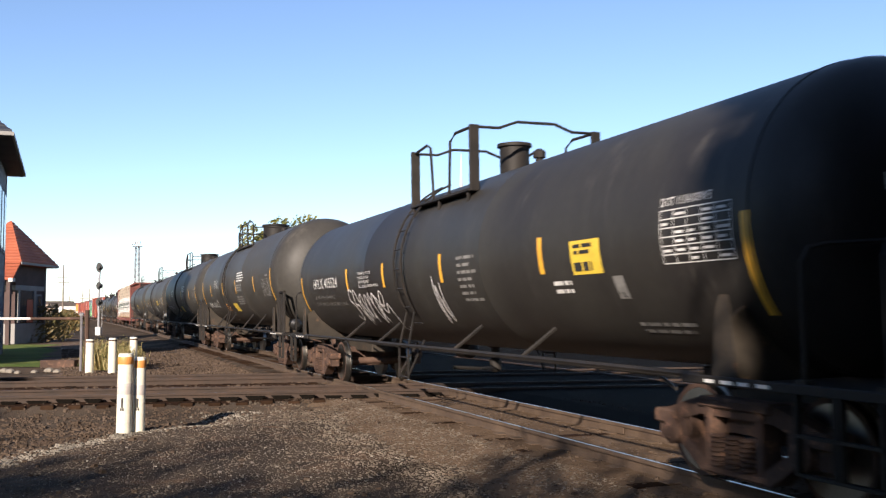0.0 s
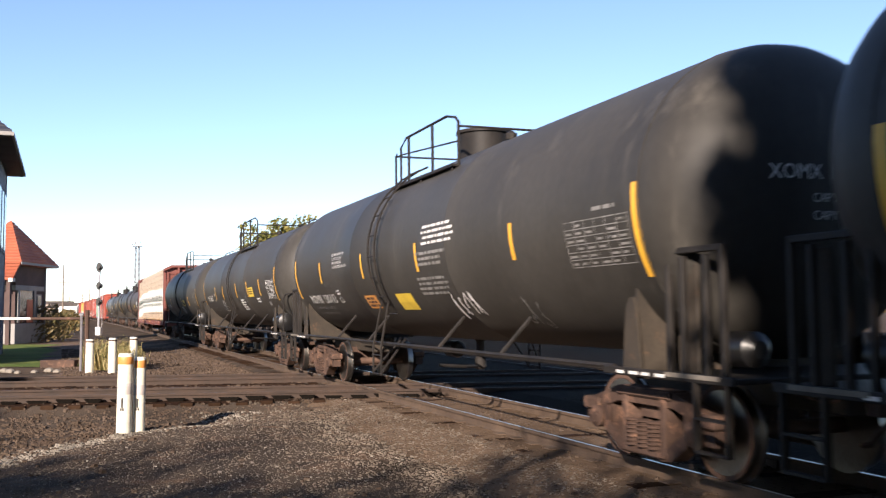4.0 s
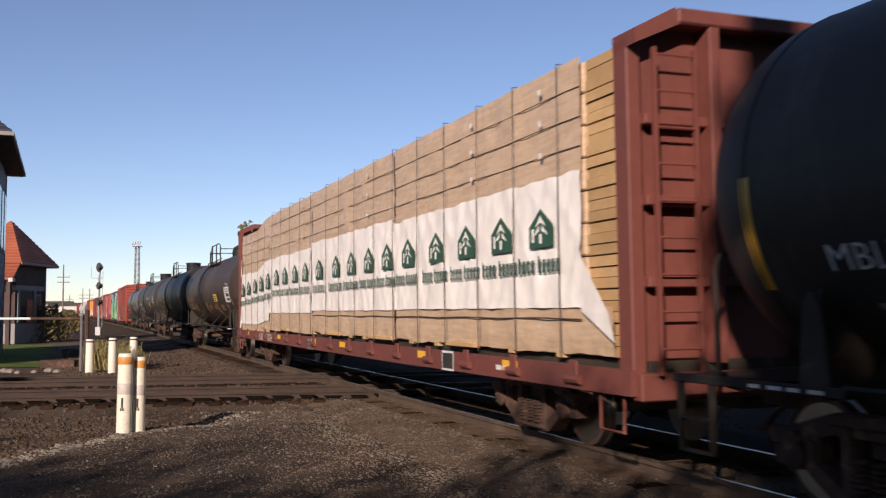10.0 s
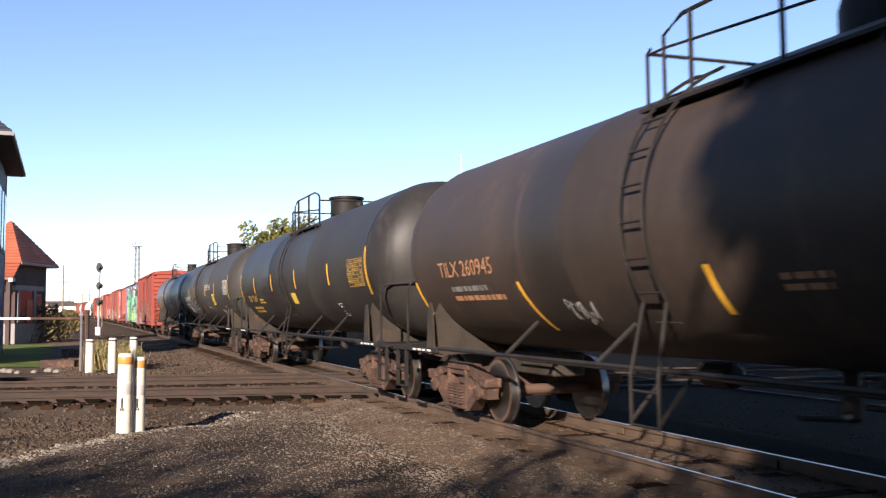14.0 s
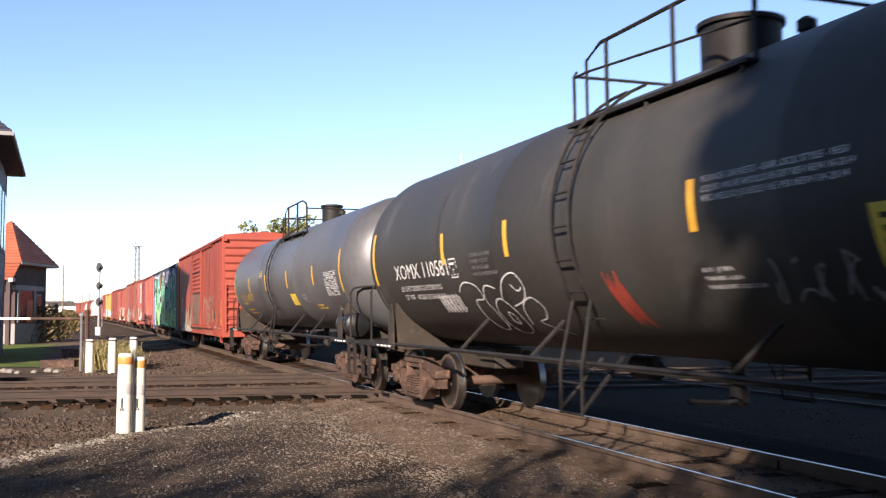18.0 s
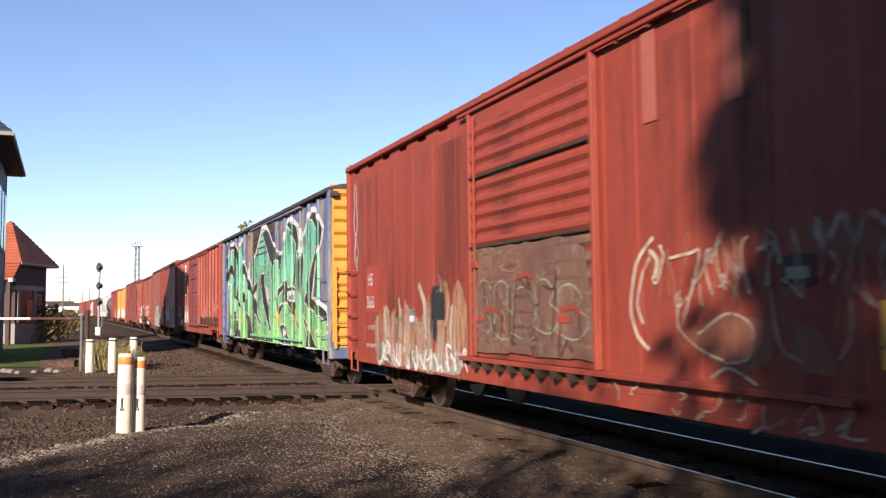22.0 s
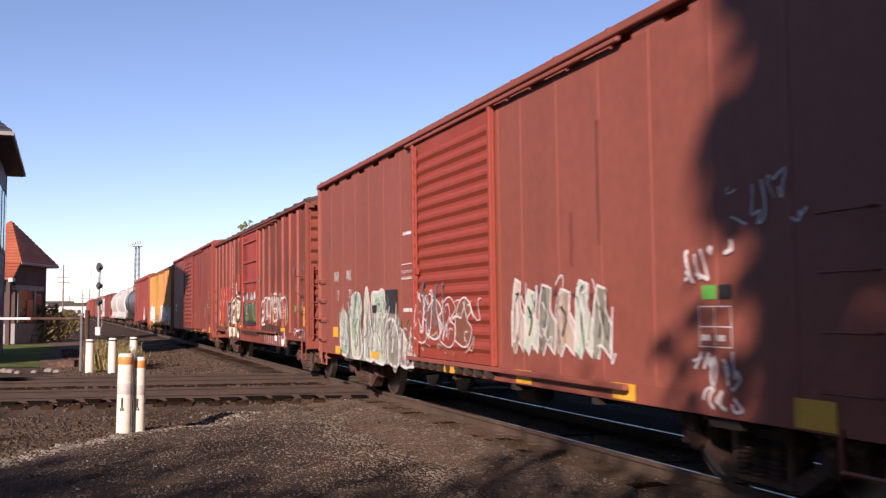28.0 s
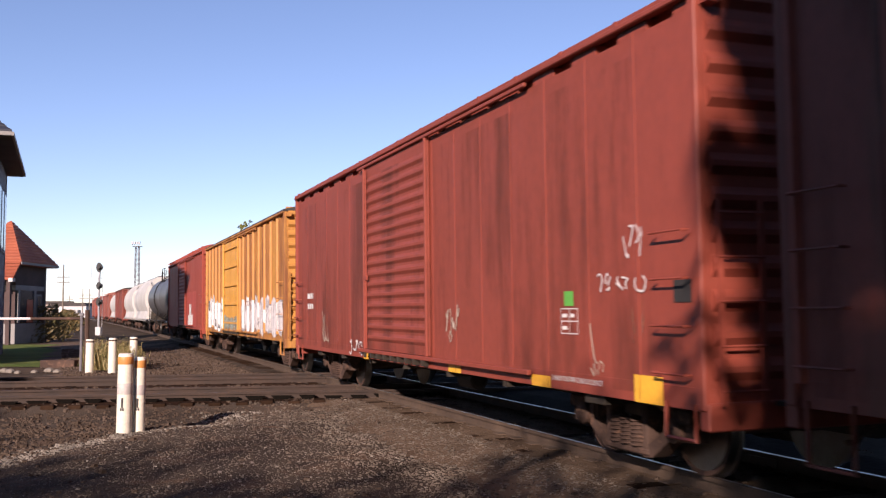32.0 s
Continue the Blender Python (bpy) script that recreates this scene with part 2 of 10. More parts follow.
M["post_g"] = paint("grey_band", (0.50, 0.45, 0.42), (0.40, 0.36, 0.33), 0.6, 2, 20, 0.1)
M["galv"] = paint("galvanised_steel", (0.34, 0.34, 0.35), (0.26, 0.26, 0.27), 0.5, 2, 20, 0.05, metal=0.5)
M["pipe_w"] = paint("white_pipe", (0.66, 0.64, 0.60), (0.52, 0.50, 0.47), 0.5, 2, 20, 0.05)
M["rooftile"] = paint("orange_red_roof_tile", (0.33, 0.085, 0.035), (0.26, 0.062, 0.028), 0.75, 0.8, 14, 0.25, rand=0.08)
# brick darkened so its colour holds the shade on the station walls
M["house"] = paint("shade_dark_brick", (0.085, 0.052, 0.045), (0.06, 0.040, 0.036), 0.9, 1.2, 14, 0.3)
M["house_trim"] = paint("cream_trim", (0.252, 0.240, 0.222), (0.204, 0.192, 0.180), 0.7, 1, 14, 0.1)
M["tower"] = paint("grey_tower_boards", (0.075, 0.08, 0.11), (0.06, 0.065, 0.09), 0.7, 0.8, 14, 0.1)
M["glass"] = paint("dark_window_glass", (0.03, 0.035, 0.045), (0.04, 0.045, 0.055), 0.08, 1, 5, 0.0)
M["door_o"] = paint("orange_door_paint", (0.50, 0.13, 0.06), (0.42, 0.10, 0.05), 0.5, 1.2, 14, 0.05)
M["far_w"] = paint("far_white_wall", (0.55, 0.54, 0.52), (0.42, 0.41, 0.40), 0.8, 0.2, 4, 0.0)
M["far_t"] = paint("far_tan_wall", (0.38, 0.30, 0.24), (0.30, 0.24, 0.20), 0.8, 0.2, 4, 0.0)
M["bark"] = paint("grey_brown_bark", (0.12, 0.09, 0.065), (0.20, 0.155, 0.115), 0.9, 3, 20, 0.6, streak=4)
M["leaf"] = leaf_mat("autumn_green_leaf", (0.045, 0.075, 0.018), (0.14, 0.125, 0.03))
M["leaf_y"] = leaf_mat("yellow_green_leaf", (0.10, 0.12, 0.025), (0.24, 0.20, 0.05))
M["hedge"] = leaf_mat("dark_hedge_leaf", (0.018, 0.026, 0.010), (0.05, 0.05, 0.02))
M["oily"] = paint("oily_crossing_dirt", (0.0220, 0.0122, 0.0076), (0.0410, 0.0232, 0.0145), 0.95, 1.3, 16, 0.7)
M["track_dirt"] = paint("dusty_trackside_dirt", (0.0860, 0.0586, 0.0384), (0.1518, 0.1063, 0.0729), 0.95, 1.1, 18, 0.8)
M["slate"] = paint("dark_slate_eaves", (0.030, 0.032, 0.045), (0.022, 0.024, 0.034), 0.7, 1.0, 14, 0.1)
M["pipe_g"] = paint("grey_pipe", (0.16, 0.15, 0.16), (0.10, 0.095, 0.10), 0.5, 2, 20, 0.05)
M["grime"] = paint("oily_grime_streaks", (0.040, 0.018, 0.013), (0.070, 0.030, 0.020), 0.85, 1.5, 14, 0.0, streak=6)
# near-black colour stands in for the shade under and beyond the train
M["shade_black"] = paint("shade_dark_ground", (0.0034, 0.0028, 0.0023), (0.0092, 0.0075, 0.0060), 1.0, 1.0, 16, 1.0)
M["shade_black"].node_tree.nodes["Principled BSDF"].inputs["Specular IOR Level"].default_value = 0.0
M["bush"] = leaf_mat("dry_bush_leaf", (0.08, 0.075, 0.025), (0.20, 0.13, 0.045))
M["weed"] = leaf_mat("weed_stem", (0.12, 0.13, 0.035), (0.40, 0.30, 0.13))

for _k in ("gravel", "gravel_stone", "dirt", "ballast", "stone", "shade_black", "track_dirt", "oily", "tie", "grass", "pebble"):
    M[_k].node_tree.nodes["Principled BSDF"].inputs["Specular IOR Level"].default_value = 0.02      # crumbly, matt

for _k in ("tank", "tank_dusty", "tank_brown", "fit", "plate", "truck", "wheel"):
    M[_k].node_tree.nodes["Principled BSDF"].inputs["Specular IOR Level"].default_value = 0.22      # dusty, dull paint


def fade_up(m, z0, z1, low, high, share):
    """Sprayed colour that fades from low to high up the car side."""
    nd, ln = m.node_tree.nodes, m.node_tree.links
    b = nd["Principled BSDF"]
    old = b.inputs["Base Color"].links[0].from_socket
    tc, sx, mr, nz = nd.new("ShaderNodeTexCoord"), nd.new("ShaderNodeSeparateXYZ"), nd.new("ShaderNodeMapRange"), nd.new("ShaderNodeTexNoise")
    nz.inputs["Scale"].default_value = 0.9
    ad = nd.new("ShaderNodeMath")
    ad.operation = "MULTIPLY_ADD"
    ad.inputs[1].default_value = 1.1
    ln.new(tc.outputs["Object"], sx.inputs[0])
    ln.new(tc.outputs["Object"], nz.inputs["Vector"])
    ln.new(nz.outputs["Fac"], ad.inputs[0])
    ln.new(sx.outputs["Z"], ad.inputs[2])
    mr.inputs["From Min"].default_value, mr.inputs["From Max"].default_value = z0 + 0.55, z1 + 0.55
    ln.new(ad.outputs[0], mr.inputs["Value"])
    g, mx = nd.new("ShaderNodeMix"), nd.new("ShaderNodeMix")
    g.data_type = mx.data_type = "RGBA"
    ln.new(mr.outputs[0], g.inputs["Factor"])
    g.inputs[6].default_value, g.inputs[7].default_value = (*low, 1), (*high, 1)
    mx.inputs["Factor"].default_value = share
    ln.new(old, mx.inputs[6])
    ln.new(g.outputs[2], mx.inputs[7])
    ln.new(mx.outputs[2], b.inputs["Base Color"])


def wear(m, keep, scale, streak=1.0, top=1.0):
    """Thin, flaking paint or dirt: noise lets the sheet under it show through; keep is the share that covers."""
    nd, ln = m.node_tree.nodes, m.node_tree.links
    tc, mp, nz, rp = nd.new("ShaderNodeTexCoord"), nd.new("ShaderNodeMapping"), nd.new("ShaderNodeTexNoise"), nd.new("ShaderNodeMapRange")
    mp.inputs["Scale"].default_value = (1, 1, 1 / streak)
    nz.inputs["Scale"].default_value, nz.inputs["Detail"].default_value, nz.inputs["Roughness"].default_value = scale, 8, 0.72
    ln.new(tc.outputs["Object"], mp.inputs["Vector"])
    ln.new(mp.outputs[0], nz.inputs["Vector"])
    mid = 0.5 + (keep - 0.5) * 0.45
    rp.inputs["From Min"].default_value, rp.inputs["From Max"].default_value = mid + 0.08, mid - 0.08
    rp.inputs["To Max"].default_value = top
    ln.new(nz.outputs["Fac"], rp.inputs["Value"])
    ln.new(rp.outputs[0], nd["Principled BSDF"].inputs["Alpha"])


for _k, _keep, _sc, _st in (("g_olive", 0.85, 2.0, 2.0), ("g_white", 0.86, 3.0, 2.0), ("g_cream", 0.6, 2.2, 4.0), ("g_tan", 0.5, 2.2, 5.0), ("g_sage", 0.68, 2.0, 3.0), ("soot", 0.55, 2.0, 3.0), ("text_dim", 0.8, 6.0, 1.0), ("g_black", 0.95, 2.5, 2.0)):
    wear(M[_k], _keep, _sc, _st)
for _k, _keep in (("g_ivory", 0.90), ("g_brown", 0.85), ("g_slate", 0.85), ("g_patch", 0.86)):
    wear(M[_k], _keep, 2.2, 2.5)
wear(M["rust_yellow"], 0.62, 2.5, 4.0)
wear(M["rust_dark"], 0.6, 2.5, 4.0)
wear(M["g_mott"], 0.36, 1.9, 3.0, 0.62)
wear(M["g_green"], 0.93, 1.7, 2.5)
wear(M["g_pale"], 0.88, 2.0, 2.5)
wear(M["grime"], 0.38, 1.1, 7.0, 0.36)
fade_up(M["g_green"], 0.8, 3.3, (0.29, 0.54, 0.14), (0.15, 0.48, 0.40), 0.7)


# ---- building tools ----
class Bag:
    """Collects simple solids into one mesh."""

    def __init__(self):
        self.v, self.f, self.mi, self.cur = [], [], [], 0

    def add(self, vs, fs):
        k = len(self.v)
        self.v.extend(vs)
        self.f.extend([tuple(i + k for i in q) for q in fs])
        self.mi.extend([self.cur] * len(fs))
        return self

    def box(self, x0, x1, y0, y1, z0, z1, bev=0.0):
        if bev <= 0:
            vs = [(x, y, z) for x in (x0, x1) for y in (y0, y1) for z in (z0, z1)]
            return self.add(vs, [(0, 1, 3, 2), (4, 6, 7, 5), (0, 4, 5, 1), (2, 3, 7, 6), (0, 2, 6, 4), (1, 5, 7, 3)])
        bm = bmesh.new()
        bmesh.ops.create_cube(bm, size=1.0)
        for v in bm.verts:
            v.co = Vector(((x0 + x1) / 2 + v.co.x * (x1 - x0), (y0 + y1) / 2 + v.co.y * (y1 - y0), (z0 + z1) / 2 + v.co.z * (z1 - z0)))
        bmesh.ops.bevel(bm, geom=bm.edges[:], offset=bev, segments=1, affect="EDGES")
        bm.verts.index_update()
        self.add([v.co[:] for v in bm.verts], [[v.index for v in f.verts] for f in bm.faces])
        bm.free()
        return self

    def tube(self, pts, r, n=6, closed=False):
        pts = [Vector(p) for p in pts]
        rings = []
        for i, p in enumerate(pts):
            a = pts[max(i - 1, 0)]
            b = pts[min(i + 1, len(pts) - 1)]
            t = (b - a).normalized()
            up = Vector((0, 0, 1)) if abs(t.z) < 0.9 else Vector((1, 0, 0))
            s = t.cross(up).normalized()
            u = s.cross(t)
            rr = r[i] if isinstance(r, (list, tuple)) else r
            rings.append([(p + s * (rr * math.cos(2 * math.pi * j / n)) + u * (rr * math.sin(2 * math.pi * j / n)))[:] for j in range(n)])
        vs = [v for ring in rings for v in ring]
        fs = []
        for i in range(len(pts) - 1):
            for j in range(n):
                fs.append((i * n + j, i * n + (j + 1) % n, (i + 1) * n + (j + 1) % n, (i + 1) * n + j))
        fs.append(tuple(range(n))[::-1])
        fs.append(tuple((len(pts) - 1) * n + j for j in range(n)))
        return self.add(vs, fs)

    def lathe(self, prof, axis="X", n=48, at=(0, 0, 0)):
        """prof: pairs (along, radius) turned about an axis through at."""
        vs, fs = [], []
        for a, r in prof:
            for j in range(n):
                c, s = r * math.cos(2 * math.pi * j / n), r * math.sin(2 * math.pi * j / n)
                p = {"X": (a, c, s), "Y": (s, a, c), "Z": (c, s, a)}[axis]
                vs.append((p[0] + at[0], p[1] + at[1], p[2] + at[2]))
        for i in range(len(prof) - 1):
            for j in range(n):
                fs.append((i * n + j, i * n + (j + 1) % n, (i + 1) * n + (j + 1) % n, (i + 1) * n + j))
        fs.append(tuple(range(n))[::-1])
        fs.append(tuple((len(prof) - 1) * n + j for j in range(n)))
        return self.add(vs, fs)

    def prism(self, poly, lo, hi, plane="XZ"):
        """A flat outline drawn out between lo and hi along the third axis."""
        put = {"XZ": lambda a, b, c: (a, c, b), "YZ": lambda a, b, c: (c, a, b), "XY": lambda a, b, c: (a, b, c)}[plane]
        n = len(poly)
        vs = [put(a, b, lo) for a, b in poly] + [put(a, b, hi) for a, b in poly]
        fs = [tuple(range(n))[::-1], tuple(range(n, 2 * n))]
        fs += [(i, (i + 1) % n, n + (i + 1) % n, n + i) for i in range(n)]
        return self.add(vs, fs)

    def mesh(self, name, mats, smooth=False):
        me = bpy.data.meshes.new(name)
        me.from_pydata(self.v, [], self.f)
        for m in mats if isinstance(mats, (list, tuple)) else [mats]:
            me.materials.append(m)
        if len(me.materials) > 1:
            me.polygons.foreach_set("material_index", self.mi)
        bm = bmesh.new()
        bm.from_mesh(me)
        bmesh.ops.recalc_face_normals(bm, faces=bm.faces)
        bm.to_mesh(me)
        bm.free()
        if smooth:
            me.shade_smooth()
            me.set_sharp_from_angle(angle=radians(smooth if smooth > 1 else 40))
        return me


def part(name, bag, mat, parent, label="", smooth=False, at=None):
    """Links a Bag or a mesh as one object under a thing or part."""
    me = bag if isinstance(bag, bpy.types.Mesh) else bag.mesh(name, mat, smooth)
    ob = new(name, me)
    if parent is not None:
        ob.parent = parent
    if at is not None:
        ob.matrix_basis = at
    if label:
        tagged(ob, label)
    return ob


def thing(name, label, category, m=None, group="", kind=""):
    ob = new(name)
    ob.empty_display_size = 0.3
    if m is not None:
        ob.matrix_basis = m
    return tagged(ob, label, category, group, kind)


SHARED = {}


def shared(key, make):
    if key not in SHARED:
        SHARED[key] = make()
    return SHARED[key]


def line_point(u, lat=0.0):
    """World x, y of a place u metres along the train's line, lat metres towards the camera."""
    ds = min(u - BEND_S, 0.0)
    w = 0.5 * BEND_K * ds * ds + lat
    return u * TD[0] + (w - OFF) * TN[0], u * TD[1] + (w - OFF) * TN[1]


def line_pose(u, z=0.0, lean=0.0):
    x, y = line_point(u)
    ds = min(u - BEND_S, 0.0)
    turn = math.degrees(math.atan2(TD[1], TD[0])) - math.degrees(BEND_K * ds)
    return pose(x, y, z, lean, 0, turn)


def run(t):
    """Metres run by the train since 20 s."""
    return SPEED * (t - 20) + 0.5 * SLOW * (t - 20) ** 2


# ---- train parts ----
WHEEL_R = 0.457
ROLLING = []      # wheelsets and their place under their truck
CARS = []         # cars and the place of their middle on the train


def side_frame_mesh():
    b = Bag()
    # one cast side frame: arched compression bar, tension bars down to the spring seat, pedestal jaws
    b.prism([(-1.16, 0.36), (-1.16, 0.63), (-0.95, 0.69), (-0.55, 0.81), (0.55, 0.81), (0.95, 0.69), (1.16, 0.63), (1.16, 0.36), (1.02, 0.36), (1.0, 0.52), (0.80, 0.58), (0.50, 0.66), (-0.50, 0.66), (-0.80, 0.58), (-1.0, 0.52), (-1.02, 0.36)], -0.085, 0.085)
    for k in (-1, 1):
        b.prism([(0.30 * k, 0.12), (0.48 * k, 0.14), (0.80 * k, 0.36), (0.78 * k, 0.60), (0.70 * k, 0.58), (0.68 * k, 0.42), (0.40 * k, 0.26)], -0.10, 0.10)
        b.box(min(0.66 * k, 0.80 * k), max(0.66 * k, 0.80 * k), -0.07, 0.07, 0.38, 0.62)
    b.box(-1.2, -0.86, -0.13, 0.13, 0.52, 0.66, 0.02).box(0.86, 1.2, -0.13, 0.13, 0.52, 0.66, 0.02)
    b.box(-0.5, 0.5, -0.12, 0.12, 0.73, 0.83, 0.02).box(-0.42, 0.42, -0.12, 0.12, 0.14, 0.22, 0.02)
    b.box(-0.40, -0.30, -0.11, 0.11, 0.2, 0.75, 0.015).box(0.30, 0.40, -0.11, 0.11, 0.2, 0.75, 0.015)
    return b.mesh("side_frame", M["truck"])


def spring_mesh():
    b = Bag()
    for cx in (-0.2, 0.0, 0.2):
        prof = []
        for i in range(7):
            z = 0.22 + i * 0.042
            prof += [(z, 0.055), (z + 0.012, 0.085), (z + 0.026, 0.085), (z + 0.036, 0.055)]
        b.lathe(prof, "Z", 8, (cx, -0.09, 0))
    return b.mesh("spring_nest", M["truck"])


def wheel_mesh():
    b = Bag()
    r = WHEEL_R
    for s in (-1, 1):
        o = 0.72 * s
        k = s
        b.cur = 1
        b.lathe([(o - 0.055 * k, r + 0.026), (o - 0.03 * k, r + 0.026), (o - 0.022 * k, r), (o + 0.075 * k, r - 0.004)], "Y", 32)
        b.cur = 0
        b.lathe([(o - 0.054 * k, 0.0), (o - 0.054 * k, r - 0.02), (o + 0.070 * k, r - 0.02), (o + 0.0753 * k, r - 0.0042), (o + 0.078 * k, r - 0.05), (o + 0.07 * k, r - 0.06), (o + 0.02 * k, r - 0.10), (o + 0.0 * k, 0.25), (o + 0.04 * k, 0.16), (o + 0.09 * k, 0.13), (o + 0.09 * k, 0.0)], "Y", 32)
        for j in range(3):
            a = 2 * math.pi * j / 3
            b.tube([(0.2 * math.cos(a), o + 0.0 * k, 0.2 * math.sin(a)), (0.2 * math.cos(a), o + 0.03 * k, 0.2 * math.sin(a))], 0.02, 6)
    b.lathe([(-0.7, 0.08), (0.7, 0.08)], "Y", 12)
    b.lathe([(-1.02, 0.07), (-0.7, 0.07)], "Y", 10).lathe([(0.7, 0.07), (1.02, 0.07)], "Y", 10)
    return b.mesh("wheelset", [M["wheel"], M["tread"]], 35)


def bearing_mesh():
    b = Bag()
    b.lathe([(-0.16, 0.09), (-0.12, 0.12), (0.10, 0.125), (0.12, 0.10), (0.135, 0.05)], "Y", 14)
    for j in range(3):
        a = 2 * math.pi * j / 3 + 0.5
        b.box(0.06 * math.cos(a) - 0.012, 0.06 * math.cos(a) + 0.012, 0.12, 0.145, 0.06 * math.sin(a) - 0.012, 0.06 * math.sin(a) + 0.012)
    return b.mesh("bearing_cap", M["truck"], 35)


def bolster_mesh():
    b = Bag()
    b.prism([(-1.0, 0.52), (-1.0, 0.70), (-0.4, 0.76), (0.4, 0.76), (1.0, 0.70), (1.0, 0.52), (0.5, 0.40), (-0.5, 0.40)], -0.2, 0.2, "YZ")
    b.lathe([(0.74, 0.2), (0.86, 0.2)], "Z", 16)
    # brake beams and rods
    for s in (-1, 1):
        b.tube([(0.42 * s, -0.75, 0.36), (0.36 * s, 0, 0.34), (0.42 * s, 0.75, 0.36)], 0.035, 6)
        b.tube([(0.36 * s, 0, 0.34), (0.05 * s, 0, 0.6)], 0.025, 6)
        for k in (-1, 1):
            b.box(min(0.40 * s, 0.48 * s), max(0.40 * s, 0.48 * s), 0.72 * k - 0.05, 0.72 * k + 0.05, 0.26, 0.56, 0.01)
    return b.mesh("truck", M["truck"])


def add_truck(car, x):
    tr = part("truck", shared("bolster", bolster_mesh), None, car, "rusty cast-steel two-axle truck", at=pose(x, 0, 0))
    for s in (-1, 1):
        part("side_frame", shared("sideframe", side_frame_mesh), None, tr, at=pose(0, 1.0 * s, 0))
        part("spring_nest", shared("spring", spring_mesh), None, tr, at=pose(0, 1.0 * s, 0, 0, 0, 0 if s < 0 else 180))
        for k in (-1, 1):
            part("bearing_cap", shared("bearing", bearing_mesh), None, tr, at=pose(0.89 * k, 1.04 * s, WHEEL_R, 0, 0, 0 if s > 0 else 180))
    for k in (-1, 1):
        ws = part("wheelset", shared("wheel", wheel_mesh), None, tr, "wheels with polished rims", at=pose(0.89 * k, 0, WHEEL_R))
        ROLLING.append((ws, 0.89 * k))
    return tr


def coupler_mesh():
    b = Bag()
    b.box(-0.75, 0.0, -0.075, 0.075, 0.76, 0.92, 0.02)
    b.prism([(0.0, -0.16), (0.16, -0.18), (0.26, -0.06), (0.2, 0.02), (0.28, 0.12), (0.18, 0.17), (0.0, 0.12)], 0.70, 0.98, "XY")
    b.tube([(-0.3, 0.2, 0.8), (0.0, 0.22, 0.62), (0.25, 0.12, 0.45), (0.4, 0.06, 0.42)], 0.03, 6)
    b.tube([(-0.3, -0.9, 0.95), (-0.2, -0.4, 0.8), (0.1, -0.05, 1.0)], 0.016, 5)
    return b.mesh("coupler", M["truck"])


def add_couplers(car, ends):
    for s, x in ((1, ends), (-1, -ends)):
        part("coupler", shared("coupler", coupler_mesh), None, car, "rusty knuckle coupler with air hose", at=pose(x * 1.0, 0, 0, 0, 0, 0 if s > 0 else 180))


# ---- lettering and paint laid on a car's side ----
LETTERS = {}


def letter_mesh(text, size):
    if text in LETTERS:
        vs, fs = LETTERS[text]
        return [(x * size, y * size) for x, y in vs], fs
    cu = bpy.data.curves.new("lettering", "FONT")
    cu.body, cu.size, cu.resolution_u = text, 1.0, 2
    ob = bpy.data.objects.new("lettering", cu)
    scene.collection.objects.link(ob)
    dg = bpy.context.evaluated_depsgraph_get()
    me = bpy.data.meshes.new_from_object(ob.evaluated_get(dg))
    bpy.data.objects.remove(ob)
    vs = [(v.co.x, v.co.y) for v in me.vertices]
    fs = [tuple(p.vertices) for p in me.polygons]
    bpy.data.meshes.remove(me)
    LETTERS[text] = (vs, fs)
    return [(x * size, y * size) for x, y in vs], fs


def words_of(vs, fs, size):
    """The faces of each word of a line of lettering, told apart by the gaps between them."""
    spans = sorted((min(vs[i][0] for i in f), max(vs[i][0] for i in f), f) for f in fs)
    words, reach = [], -9e9
    for lo, hi, f in spans:
        if lo - reach > 0.17 * size:
            words.append([])
        words[-1].append(f)
        reach = max(reach, hi)
    return words


def clip_x(poly, x, sign):
    """The part of an outline on one side of a line of constant x."""
    out = []
    for i, b in enumerate(poly):
        a = poly[i - 1]
        ia, ib = (a[0] - x) * sign >= 0, (b[0] - x) * sign >= 0
        if ia != ib:
            f = (x - a[0]) / (b[0] - a[0])
            out.append((x, a[1] + f * (b[1] - a[1])))
        if ib:
            out.append(b)
    return out


def rounded(pts, k=5):
    """A smooth line through the points."""
    out = []
    n = len(pts)
    for i in range(n - 1):
        p0, p1, p2, p3 = pts[max(0, i - 1)], pts[i], pts[i + 1], pts[min(n - 1, i + 2)]
        for j in range(k):
            t = j / k
            out.append(tuple(0.5 * (2 * b + (c - a) * t + (2 * a - 5 * b + 4 * c - d) * t * t + (3 * b - a - 3 * c + d) * t ** 3) for a, b, c, d in zip(p0, p1, p2, p3)))
    return out + [pts[-1]]


def bent(poly, closed=True, k=4, sharp=62):
    """The polygon with its gentle turns rounded and its sharp corners kept."""
    n = len(poly)
    def turn(i):
        a, b, c = poly[i - 1], poly[i], poly[(i + 1) % n]
        d = abs(math.degrees(math.atan2(c[1] - b[1], c[0] - b[0]) - math.atan2(b[1] - a[1], b[0] - a[0]))) % 360
        return min(d, 360 - d)
    hard = [i for i in range(n) if turn(i) > sharp]
    if not closed:
        hard = sorted(set(hard) | {0, n - 1})
    if len(hard) < 2:
        return poly
    out = []
    for a, b in zip(hard, hard[1:] + ([hard[0] + n] if closed else [])):
        run = [poly[j % n] for j in range(a, b + 1)]
        out += rounded(run, k)[:-1] if len(run) > 2 else run[:1]
    return out if closed else out + [poly[-1]]


